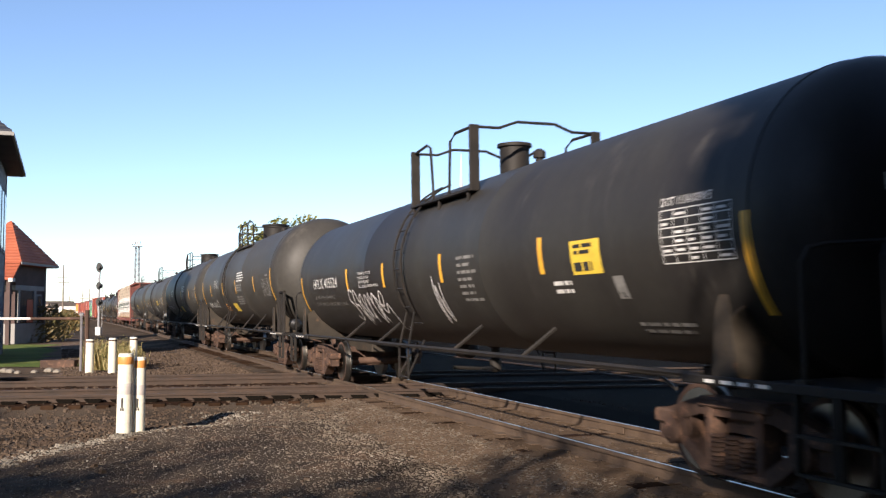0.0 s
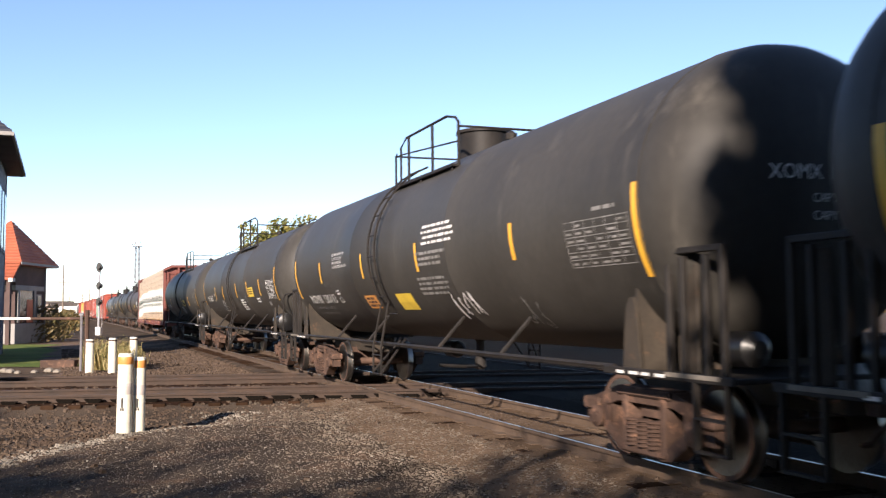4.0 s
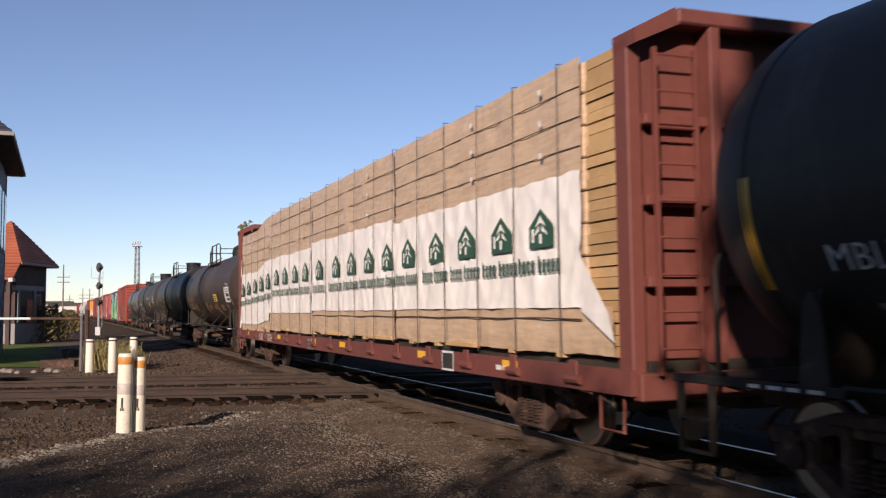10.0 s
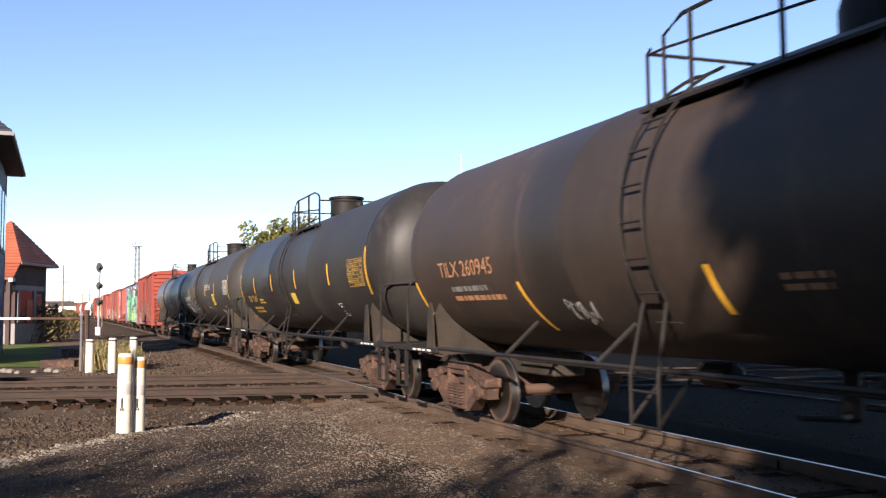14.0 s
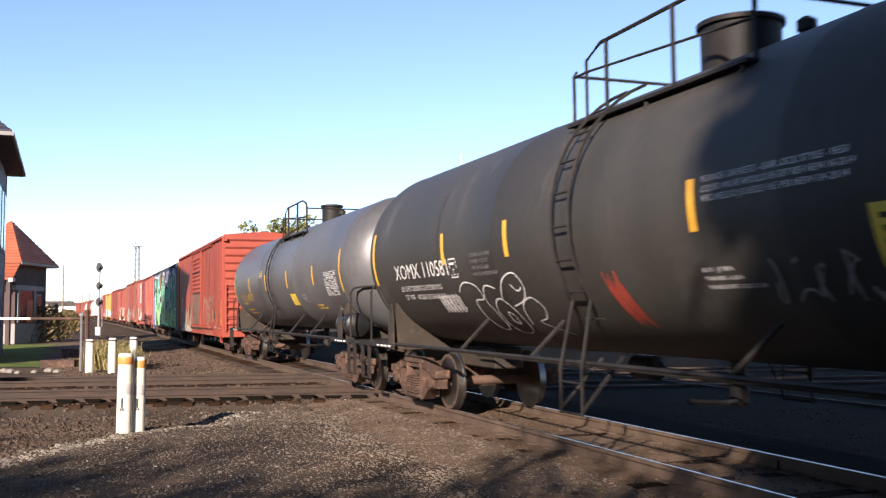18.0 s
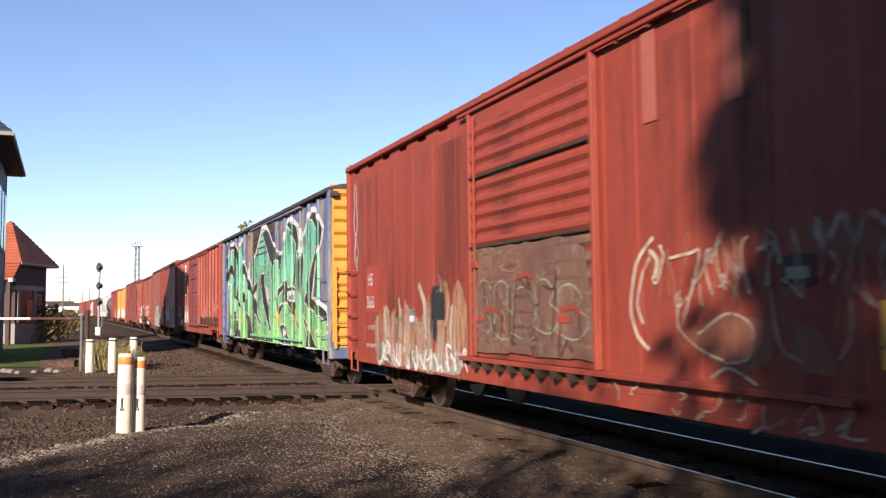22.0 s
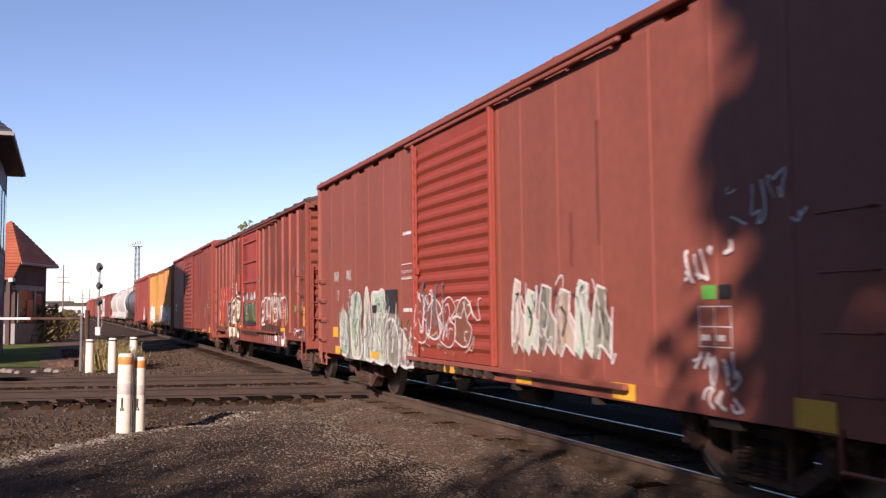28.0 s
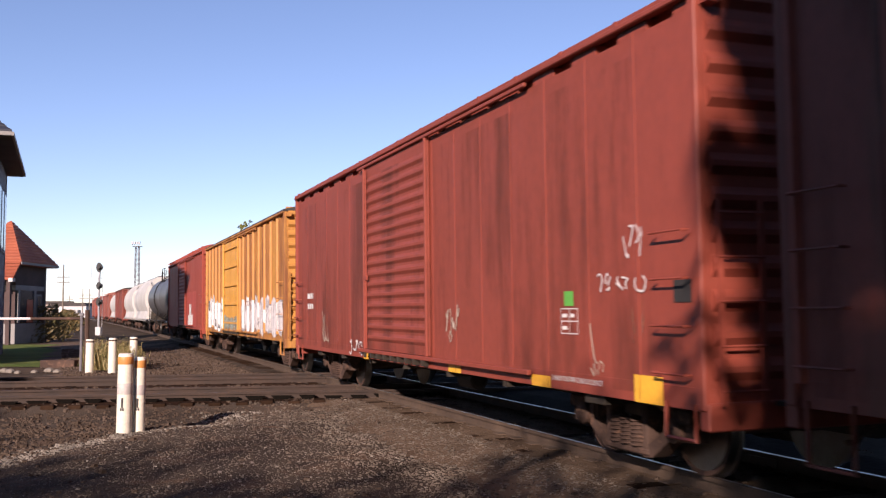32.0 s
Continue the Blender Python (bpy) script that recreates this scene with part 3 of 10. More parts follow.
def unsteady(poly, amp=0.018, step=0.16, closed=True):
    """A hand-sprayed edge: the outline wavers between its corners."""
    out = []
    for (x0, z0), (x1, z1) in zip(poly if closed else poly[:-1], poly[1:] + (poly[:1] if closed else [])):
        k = max(1, int(math.hypot(x1 - x0, z1 - z0) / step))
        for j in range(k):
            x, z = x0 + (x1 - x0) * j / k, z0 + (z1 - z0) * j / k
            out.append((x + amp * noise.noise((x * 4, z * 4, 1)), z + amp * noise.noise((x * 4, z * 4, 8))))
    return out


class Side:
    """The visible side of a car: lays flat outlines (x along, z up) on a plane or on a tank's round shell."""

    def __init__(self, car, y=None, tank=None, lift=0.004, door=None, post=0.0):
        self.car, self.y, self.tank, self.lift, self.door, self.post = car, y, tank, lift, door, post

    def put(self, x, z, lift=0.0):
        if self.tank is None:
            return (x, -(self.y + self.lift + lift), z)
        R, zc = self.tank
        a = (z - zc) / R
        r = R + self.lift + lift
        return (x, -r * math.cos(a), zc + r * math.sin(a))

    def lay(self, name, polys, mat, label="", lift=0.0, parent=None):
        b = Bag()
        for p in polys:
            if self.door is None:
                b.add([self.put(x, z, lift) for x, z in p], [tuple(range(len(p)))])
                continue
            xa, xb = min(x for x, _ in p), max(x for x, _ in p)
            for lo, hi, extra in self.door:
                if hi <= xa or lo >= xb:
                    continue
                q = clip_x(clip_x(p, lo, 1), hi, -1)
                if len(q) > 2:
                    b.add([self.put(x, z, lift + extra) for x, z in q], [tuple(range(len(q)))])
                    if extra > 0.02:
                        # the paint turns in along the flanks of posts and door
                        for (xa2, za), (xb2, zb) in zip(q, q[1:] + q[:1]):
                            if abs(xa2 - xb2) < 1e-6 and abs(za - zb) > 1e-4 and min(abs(xa2 - lo), abs(xa2 - hi)) < 1e-6:
                                b.add([self.put(xa2, za, lift + extra), self.put(xb2, zb, lift + extra), self.put(xb2, zb, lift), self.put(xa2, za, lift)], [(0, 1, 2, 3)])
        if not b.f:
            return None
        return part(name, b, mat, parent or self.car, label)

    def text(self, s, x, z, size, mat, lift=0.0, squeeze=0.85, label="", upright=False, width=0.0):
        vs, fs = letter_mesh(s, size)
        if width:
            squeeze = width / max(p for p, _ in vs)
        if self.door:
            lift += self.post
        ob = None
        for keep in words_of(vs, fs, size) if size >= 0.2 else [fs]:
            b = Bag()
            if upright:
                b.add([self.put(x - q, z + p * squeeze, lift) for p, q in vs], keep)
            else:
                b.add([self.put(x + p * squeeze, z + q, lift) for p, q in vs], keep)
            me = b.mesh("lettering", mat)
            loose = bmesh.new()
            loose.from_mesh(me)
            bmesh.ops.delete(loose, geom=[v for v in loose.verts if not v.link_faces], context="VERTS")
            loose.to_mesh(me)
            loose.free()
            ob = part("lettering", me, None, self.car, label)
        return ob

    def block(self, x, z, rows, mat, h=0.075, pitch=0.085):
        """Rows of small stencilled words, each with its width."""
        for i, (words, w) in enumerate(rows):
            self.text(words, x, z - i * pitch - h * 0.7, h, mat, width=w)

    def rect(self, name, x0, x1, z0, z1, mat, lift=0.0, label="", steps=None):
        n = steps or (max(1, int((z1 - z0) / 0.12)) if self.tank else 1)
        polys = []
        for i in range(n):
            a, c = z0 + (z1 - z0) * i / n, z0 + (z1 - z0) * (i + 1) / n
            polys.append([(x0, a), (x1, a), (x1, c), (x0, c)])
        return self.lay(name, polys, mat, label, lift)

    def lines(self, x, z, w, rows, mat, h=0.05, gap=0.045, seed=0, lift=0.0):
        """Writing too small to read: rows of short bars."""
        rng = random.Random(seed)
        polys = []
        for i in range(rows):
            zz = z - i * (h + gap)
            xx = x + rng.uniform(0, 0.06) * w
            end = x + w * rng.uniform(0.7, 1.0)
            while xx < end:
                k = min(end - xx, rng.uniform(0.08, 0.3))
                polys.append([(xx, zz - h), (xx + k, zz - h), (xx + k, zz), (xx, zz)])
                xx += k + 0.04
        return self.lay("fine_print", polys, mat, "", lift)

    def chart(self, x0, x1, z0, z1, mat, rows=6, cols=5, seed=1):
        """A ruled data panel with bars for its small figures."""
        rng = random.Random(seed)
        t = 0.010
        polys = []
        for i in range(rows + 1):
            z = z0 + (z1 - z0) * i / rows
            polys.append([(x0, z - t / 2), (x1, z - t / 2), (x1, z + t / 2), (x0, z + t / 2)])
        for j in range(cols + 1):
            x = x0 + (x1 - x0) * j / cols
            for i in range(rows):
                a, c = z0 + (z1 - z0) * i / rows, z0 + (z1 - z0) * (i + 1) / rows
                polys.append([(x - t / 2, a), (x + t / 2, a), (x + t / 2, c), (x - t / 2, c)])
        for i in range(rows):
            for j in range(cols):
                if rng.random() < 0.75:
                    cx, cz = x0 + (x1 - x0) * (j + 0.12) / cols, z0 + (z1 - z0) * (i + 0.3) / rows
                    w, h = (x1 - x0) / cols * rng.uniform(0.4, 0.75), (z1 - z0) / rows * 0.30
                    polys.append([(cx, cz), (cx + w, cz), (cx + w, cz + h), (cx, cz + h)])
        return self.lay("data_panel", polys, mat, "ruled stencilled data panel")

    def stroke(self, pts, w, taper=True):
        """Outline quads of a brush stroke."""
        out = []
        if self.tank:
            fine = pts[:1]
            for (x0, z0), (x1, z1) in zip(pts[:-1], pts[1:]):
                k = max(1, int(math.hypot(x1 - x0, z1 - z0) / 0.09))
                fine += [(x0 + (x1 - x0) * j / k, z0 + (z1 - z0) * j / k) for j in range(1, k + 1)]
            pts = fine
        n = len(pts)
        loop = n > 2 and pts[0] == pts[-1]
        rims = []
        for i, (x, z) in enumerate(pts):
            (xa, za), (xb, zb) = pts[max(0, i - 1)], pts[min(n - 1, i + 1)]
            if loop and i in (0, n - 1):
                (xa, za), (xb, zb) = pts[-2], pts[1]
            L = math.hypot(xb - xa, zb - za) or 1
            px, pz = -(zb - za) / L * w / 2, (xb - xa) / L * w / 2
            rims.append(((x + px, z + pz), (x - px, z - pz)))
        for (a, b), (c, d) in zip(rims[:-1], rims[1:]):
            out.append([a, b, d, c])
        return out

    def tag(self, x, z, w, h, mat, seed, thick=0.03, loops=5):
        """A spray tag: looping script with no readable letters."""
        rng = random.Random(seed)
        gw = w / loops
        for g in range(loops):
            out = []
            gx = x + g * gw
            # each sign: two or three bent strokes between points of a loose box
            last = None
            for _ in range(rng.choice((2, 2, 3))):
                p0 = last or (gx + rng.uniform(0.0, 0.5) * gw, z + rng.uniform(0.0, 1.0) * h)
                p2 = (gx + rng.uniform(0.3, 1.15) * gw, z + rng.choice((rng.uniform(0, 0.25), rng.uniform(0.75, 1.0))) * h)
                p1 = ((p0[0] + p2[0]) / 2 + rng.uniform(-0.7, 0.7) * gw, (p0[1] + p2[1]) / 2 + rng.uniform(-0.6, 0.6) * h)
                pts = []
                for i in range(8):
                    f = i / 7
                    pts.append(((1 - f) ** 2 * p0[0] + 2 * f * (1 - f) * p1[0] + f * f * p2[0], (1 - f) ** 2 * p0[1] + 2 * f * (1 - f) * p1[1] + f * f * p2[1]))
                out += self.stroke(pts, thick * rng.uniform(0.7, 1.2))
                last = p2 if rng.random() < 0.75 else None
            self.lay("spray_tag", out, mat, "looping spray-painted scrawl", 0.0135 + 0.0002 * g)

    def loops(self, x0, x1, z0, z1, n, fill, line, seed, thick=0.035, lean=0.0):
        """A row of rounded outlined spray signs that cannot be read, over worn fills, with loose curls."""
        rng = random.Random(seed)
        w, h = (x1 - x0) / n, z1 - z0
        for i in range(n):
            x, lo, hi = x0 + i * w, z0 + h * rng.uniform(-0.05, 0.1), z1 - h * rng.uniform(0.0, 0.2)
            m, g = (lo + hi) / 2, w * rng.uniform(1.0, 1.25)
            ring = [(x, lo + h * 0.1), (x + g * rng.uniform(-0.05, 0.15), m), (x + g * 0.15 + lean, hi - h * 0.1), (x + g * 0.55 + lean, hi), (x + g * 0.9 + lean, hi - h * 0.2), (x + g * rng.uniform(0.5, 0.8), m + h * 0.05), (x + g, m - h * 0.1), (x + g * 0.85, lo + h * 0.08), (x + g * 0.5, lo), (x, lo + h * 0.1)]
            ring = rounded(ring)
            self.lay("spray_letter", [unsteady(ring[:-1])], fill[i % len(fill)], "worn sprayed letter", 0.004 + 0.0005 * i)
            self.lay("spray_outline", self.stroke(ring, thick * rng.uniform(0.7, 1.3)), line, "loose sprayed outline", 0.009 + 0.0005 * i)
            for _ in range(2):
                cx, cz, r = x + g * rng.uniform(0.2, 0.8), lo + h * rng.uniform(0.1, 0.8), h * rng.uniform(0.07, 0.16)
                a0 = rng.uniform(0, 6.3)
                self.lay("spray_curl", self.stroke([(cx + r * (1 - 0.06 * j) * math.cos(a0 + j * 0.5), cz + 1.3 * r * (1 - 0.06 * j) * math.sin(a0 + j * 0.5)) for j in range(rng.choice((6, 8, 10)))], thick * 0.7), line, "", 0.0095 + 0.0005 * i)

    def bubble(self, x0, x1, z0, z1, n, fill, line, seed, over=None):
        """A row of jagged outlined spray signs that cannot be read, with drips."""
        rng = random.Random(seed)
        w, h = (x1 - x0) / n, z1 - z0
        def bow(p0, p1, k):
            mx, mz = (p0[0] + p1[0]) / 2 + k, (p0[1] + p1[1]) / 2
            return [((1 - f) ** 2 * p0[0] + 2 * f * (1 - f) * mx + f * f * p1[0], (1 - f) ** 2 * p0[1] + 2 * f * (1 - f) * mz + f * f * p1[1]) for f in [j / 7 for j in range(8)]]
        for i in range(n):
            back, wide, core, drips = [], [], [], []
            ox, top = x0 + i * w, h * rng.uniform(0.82, 1.0)
            foot = z0 + h * rng.uniform(0, 0.08)
            t = min(0.30 * w, 0.15 * h)
            lean = rng.uniform(-0.2, 0.2) * w
            # upright bowed blades, some hooked over at the top
            for j in range(rng.choice((2, 3, 3))):
                bx = ox + w * (0.08 + 0.38 * j + rng.uniform(-0.08, 0.08))
                zt, zb = foot + top * rng.uniform(0.75, 1.02), foot + top * rng.uniform(-0.04, 0.2)
                pts = bow((bx, zb), (bx + lean + rng.uniform(-0.1, 0.1) * w, zt), rng.uniform(-0.3, 0.3) * w)
                if rng.random() < 0.6:
                    pts += bow(pts[-1], (pts[-1][0] + rng.choice((-1, 1)) * rng.uniform(0.2, 0.45) * w, zt - rng.uniform(0.1, 0.35) * top), 0.1 * w)[1:]
                k = t * rng.uniform(0.35, 0.95)
                wide += self.stroke(pts, k)
                core += self.stroke(pts, k * 0.62)
            ring = [(ox + w * (0.5 + 0.58 * math.cos(a * 0.571) * rng.uniform(0.75, 1.1)), foot + top * (0.5 + 0.56 * math.sin(a * 0.571) * rng.uniform(0.8, 1.1))) for a in range(11)]
            c = (ox + w * 0.5, foot + top * 0.5)
            back += [[c, ring[j], ring[(j + 1) % 11]] for j in range(11)]
            for _ in range(3):
                x, L = ox + rng.uniform(0, w), h * rng.uniform(0.1, 0.32)
                drips += self.stroke([(x, foot + 0.06), (x + rng.uniform(-0.01, 0.01), max(0.74, foot + 0.06 - L))], rng.uniform(0.012, 0.03))
            self.lay("spray_patch", back, fill, "weathered patch of spray paint", 0.004 + 0.0002 * i)
            self.lay("letter_outline", wide, line, "jagged spray-painted outline", 0.0062 + 0.0002 * i)
            self.lay("letter_core", core, fill, "", 0.0082 + 0.0002 * i)
            self.lay("paint_drip", drips, line, "", 0.0065)
        if over:
            self.lay("spray_highlight", self.stroke([(x0 + w * 0.3, z1), (x0 + w * (n * 0.5), z1 + 0.02), (x0 + w * (n - 0.4), z1 - 0.1 * h)], 0.04), over, "", 0.009)

    def dirt(self, x0, x1, z0, z1):
        tagged(self.rect("dirt_film", x0, x1, z0, z1, M["grime"], -0.0015), "thin oily dirt streaks", kind="stuff")


def u_iron(w, depth, r=0.012):
    """A grab iron: bar of width w held depth off the plate."""
    b = Bag()
    b.tube([(-w / 2, 0, 0), (-w / 2, -depth, 0), (w / 2, -depth, 0), (w / 2, 0, 0)], r, 5)
    return b


# ---- tank cars ----
def tank_shell(R, half, dish):
    prof = []
    for i in range(1, 11):
        a = i / 10 * math.pi / 2
        prof.append((-half - dish * math.cos(a) ** 0.8, R * math.sin(a) ** 0.8))
    prof += [(-half + 0.02, R), (-half * 0.34, R), (-half * 0.335, R + 0.007), (-half * 0.33, R), (half * 0.33, R), (half * 0.335, R + 0.007), (half * 0.34, R), (half - 0.02, R)]
    for i in range(10, 0, -1):
        a = i / 10 * math.pi / 2
        prof.append((half + dish * math.cos(a) ** 0.8, R * math.sin(a) ** 0.8))
    return prof


def tank_car(middle, half_truck, shell="tank", R=1.53, zc=2.62, half=7.8, label="black tank car", ladder=-0.3, plat=(-1.7, 1.9), dome=(0.1, 0.42, 0.5, 0), end_hoop=True, reservoir=False, round_dome=False, rail=0.88, rack=False, plated=False):
    """A tank car; returns the car and its visible side. plat: stretch of the top platform; dome: place, radius, height of the manway housing."""
    car = thing("tank_car", label, "tank car", group="cars of the freight train")
    CARS.append((car, middle))
    dish = R * 0.62
    ts = Bag().lathe(tank_shell(R, half, dish), "X", 64, (0, 0, zc))
    tank = part("tank", ts, M[shell], car, "", 30)
    for s in (-1, 1):
        w = Bag()
        w.lathe([(s * half - 0.012, R + 0.006), (s * half + 0.012, R + 0.006)], "X", 64, (0, 0, zc))
        part("weld_seam", w, M[shell], tank)
    end = half + R * 0.5 + 0.42        # end of the platform
    for s in (-1, 1):
        # stub sill, bolster web and gussets
        b = Bag().box(min(s * (half_truck - 1.6), s * end), max(s * (half_truck - 1.6), s * end), -0.25, 0.25, 0.68, 1.02, 0.02)
        part("stub_sill", b, M["plate"], car)
        b = Bag()
        web = [(-1.34, 0.95), (-1.34, 1.10), (-1.34, 1.55)] + [(-(R + 0.0) * math.sin(a), zc - R * math.cos(a)) for a in (1.0, 0.7, 0.4, 0.0, -0.4, -0.7, -1.0)] + [(1.34, 1.55), (1.34, 1.10), (1.34, 0.95)]
        x0 = s * half_truck
        b.prism(web, x0 + s * 0.3 - 0.02, x0 + s * 0.3 + 0.02, "YZ")
        part("bolster_web", b, M["plate"], car)
        for k in (-1, 1):
            g = Bag()
            g.prism([(x0 + s * p, z) for p, z in ((0.14, 0.98), (0.18, 1.40), (0.22, 1.66), (0.28, 1.76), (0.36, 1.76), (0.41, 1.62), (0.44, 1.36), (0.48, 0.98))], k * 1.40 - 0.012, k * 1.40 + 0.012)
            g.lathe([(k * 1.40 - 0.016, 0.06), (k * 1.40 + 0.016, 0.06)], "Y", 10, (x0 + s * 0.3, 0, 1.5))
            part("saddle_gusset", g, M["plate"], car, "dusty steel saddle plate")
        # end platform
        d = Bag().box(min(s * (half + 0.05), s * end), max(s * (half + 0.05), s * end), -1.42, 1.42, 1.0, 1.05, 0.01)
        d.box(min(s * (half - 0.9), s * end), max(s * (half - 0.9), s * end), -1.46, -1.42, 0.985, 1.065, 0.01).box(min(s * (half - 0.9), s * end), max(s * (half - 0.9), s * end), 1.42, 1.46, 0.985, 1.065, 0.01)
        part("end_platform", d, M["fit"], car)
        xs0, xs1 = sorted((s * (half_truck + 0.1), s * (half_truck + 1.0)))
        for i in range(4):
            xb = xs0 + (xs1 - xs0) * i / 4
            part("fine_print", Bag().box(xb, xb + 0.13 + 0.03 * (i % 2), -1.4635, -1.459, 1.005, 1.035), M["text_w"], car)
        if rack:
            xa, xb = sorted((s * (half + 0.22), s * (half + 1.02)))
            part("platform_edge", Bag().box(xa, xb, -1.47, -1.455, 1.02, 1.06), M["pebble"], car, "pale worn platform edge")
            for i, xu in enumerate((xa, xa + 0.22, xb - 0.24, xb)):
                part("rack_post", Bag().box(xu - 0.03, xu + 0.03, -1.42, -1.36, 1.05, 2.2 if i in (0, 3) else 2.12, 0.008), M["fit"], car, "black upright of the end rack")
            part("rack_bar", Bag().box(xa - 0.03, xb + 0.03, -1.42, -1.37, 2.14, 2.2, 0.008), M["fit"], car)
            part("rack_plate", Bag().box(xa + 0.05, xa + 0.30, -1.30, -1.26, 1.05, 2.1, 0.01), M["plate"], car, "dusty steel plate behind the rack")
            part("brake_cylinder", Bag().lathe([(xb - 0.34, 0.10), (xb - 0.3, 0.16), (xb - 0.02, 0.16), (xb + 0.04, 0.08)], "X", 14, (0, -1.05, 1.28)), M["gloss"], car, "", 30)
        if end_hoop:
            xp = s * (half + 0.62)
            h = Bag().tube([(xp, -1.40, 1.05), (xp, -1.40, 2.0), (xp + s * 0.02, -1.34, 2.10), (xp + s * 0.05, -1.2, 2.13), (xp + s * 0.3, -0.75, 2.15), (xp + s * 0.42, 0, 2.16), (xp + s * 0.3, 0.75, 2.15), (xp + s * 0.05, 1.2, 2.13), (xp + s * 0.02, 1.34, 2.10), (xp, 1.40, 2.0), (xp, 1.40, 1.05)], 0.022, 6)
            part("handrail", h, M["fit"], car, "black pipe handrail across the end")
            for k in (-1, 1):
                part("handrail_foot", Bag().box(xp - 0.06, xp + 0.06, k * 1.40 - 0.05, k * 1.40 + 0.05, 1.04, 1.10), M["fit"], car)
        # sill step
        for k in (-1, 1):
            st = Bag()
            y = k * 1.44
            xa, xb = s * (end - 0.55), s * (end - 0.1)
            st.box(min(xa - 0.015, xa + 0.015), max(xa - 0.015, xa + 0.015), y - 0.03, y + 0.03, 0.38, 1.0).box(xb - 0.015, xb + 0.015, y - 0.03, y + 0.03, 0.38, 1.0)
            for z in (0.39, 0.68):
                st.box(min(xa, xb), max(xa, xb), y - 0.03, y + 0.03, z - 0.012, z + 0.012)
            part("sill_step", st, M["fit"], car)
        # reflective tape beside the seam
    add_couplers(car, end + 0.12)
    # running pipes along the belly with braces
    for k in (-1, 1):
        p = Bag().tube([(-half_truck, k * 1.42, 1.06), (half_truck, k * 1.42, 1.06)], 0.03, 6)
        part("side_pipe", p, M["fit"], car)
    for x in (-4.2, -1.9, 1.9, 4.2):
        for k in (-1, 1):
            part("pipe_brace", Bag().tube([(x, k * 1.42, 1.06), (x + 0.22, k * 1.05, zc - R * 0.72)], 0.028, 6), M["fit"], car)
    # belly fittings
    b = Bag().lathe([(0.6, 0.06), (0.64, 0.10), (0.8, 0.10), (0.84, 0.07), (zc - R - 0.02, 0.08), (zc - R + 0.03, 0.16)], "Z", 14, (0.2, 0, 0))
    b.tube([(0.2, 0, 0.66), (0.5, -0.4, 0.68), (0.55, -0.9, 0.72)], 0.03, 6)
    part("outlet_valve", b, M["fit"], car)
    b = Bag().lathe([(-2.6, 0.10), (-2.56, 0.16), (-2.1, 0.16), (-2.06, 0.10)], "X", 14, (0, 0.5, 0.86))
    b.tube([(-2.0, 0.5, 0.86), (4.6, 0.3, 0.8), (5.4, 0.0, 0.7)], 0.022, 5).tube([(-6.0, -0.4, 0.9), (6.0, -0.4, 0.9)], 0.018, 5)
    part("brake_gear", b, M["fit"], car)
    if reservoir:
        b = Bag().lathe([(half_truck - 0.15, 0.08), (half_truck - 0.08, 0.25), (half_truck + 0.85, 0.25), (half_truck + 0.92, 0.08)], "X", 18, (0, -1.15, 1.35))
        part("air_reservoir", b, M["gloss"], car, "black air reservoir cylinder", 30)
        for xr in (half_truck + 0.1, half_truck + 0.65):
            part("reservoir_strap", Bag().lathe([(xr - 0.025, 0.256), (xr + 0.025, 0.256)], "X", 18, (0, -1.15, 1.35)), M["fit"], car)
    # top platform with rails
    zt = zc + R
    z0 = zt - 0.40
    x0, x1 = plat[0] + 0.34, plat[1]
    for k in (-1, 1):
        d = Bag()
        d.box(x0, x1, min(k * 0.72, k * 1.15), max(k * 0.72, k * 1.15), z0, z0 + 0.035)
        for x in (x0 + 0.1, (x0 + x1) / 2, x1 - 0.1):
            d.tube([(x, k * 1.1, z0), (x, k * 1.1, zc + math.sqrt(max(R * R - 1.21, 0)) - 0.02)], 0.03, 5)
        part("platform_deck", d, M["fit"], car, "steel grating walkway round the manway")
    hr = rail
    if not plated:
        for k in (-1, 1):
            r = Bag()
            y = k * 1.04
            r.tube([(x0, y, z0), (x0, y, z0 + hr * 0.72), (x0 + 0.06, y, z0 + hr * 0.76)], 0.022, 6)
            r.tube([(x0 + 0.3, y, z0), (x0 + 0.3, y, z0 + hr * 0.85), (x0 + 0.62, y, z0 + hr), (x1 - 0.5, y, z0 + hr), (x1 - 0.12, y, z0 + hr * 0.9), (x1, y, z0 + hr * 0.8)], 0.022, 6)
            part("platform_rail", r, M["fit"], car, "black pipe railing")
            for x in (x0 + 0.75, (x0 + x1) / 2 + 0.4, x1):
                q = Bag().tube([(x, y, z0), (x, y, z0 + hr * (0.8 if x == x1 else 1.0))], 0.026, 6)
                part("rail_post", q, M["fit"], car)
            q = Bag().tube([(x0, y, z0 + hr * 0.7), (x0 + 0.3, y, z0 + hr * 0.7), (x1, y, z0 + hr * 0.45)], 0.016, 5)
            part("mid_rail", q, M["fit"], car)
        for x in (x0, x1):
            q = Bag().tube([(x, -1.04, z0 + hr * 0.72), (x, 1.04, z0 + hr * 0.72)], 0.02, 6)
            part("end_guard", q, M["fit"], car)
    else:
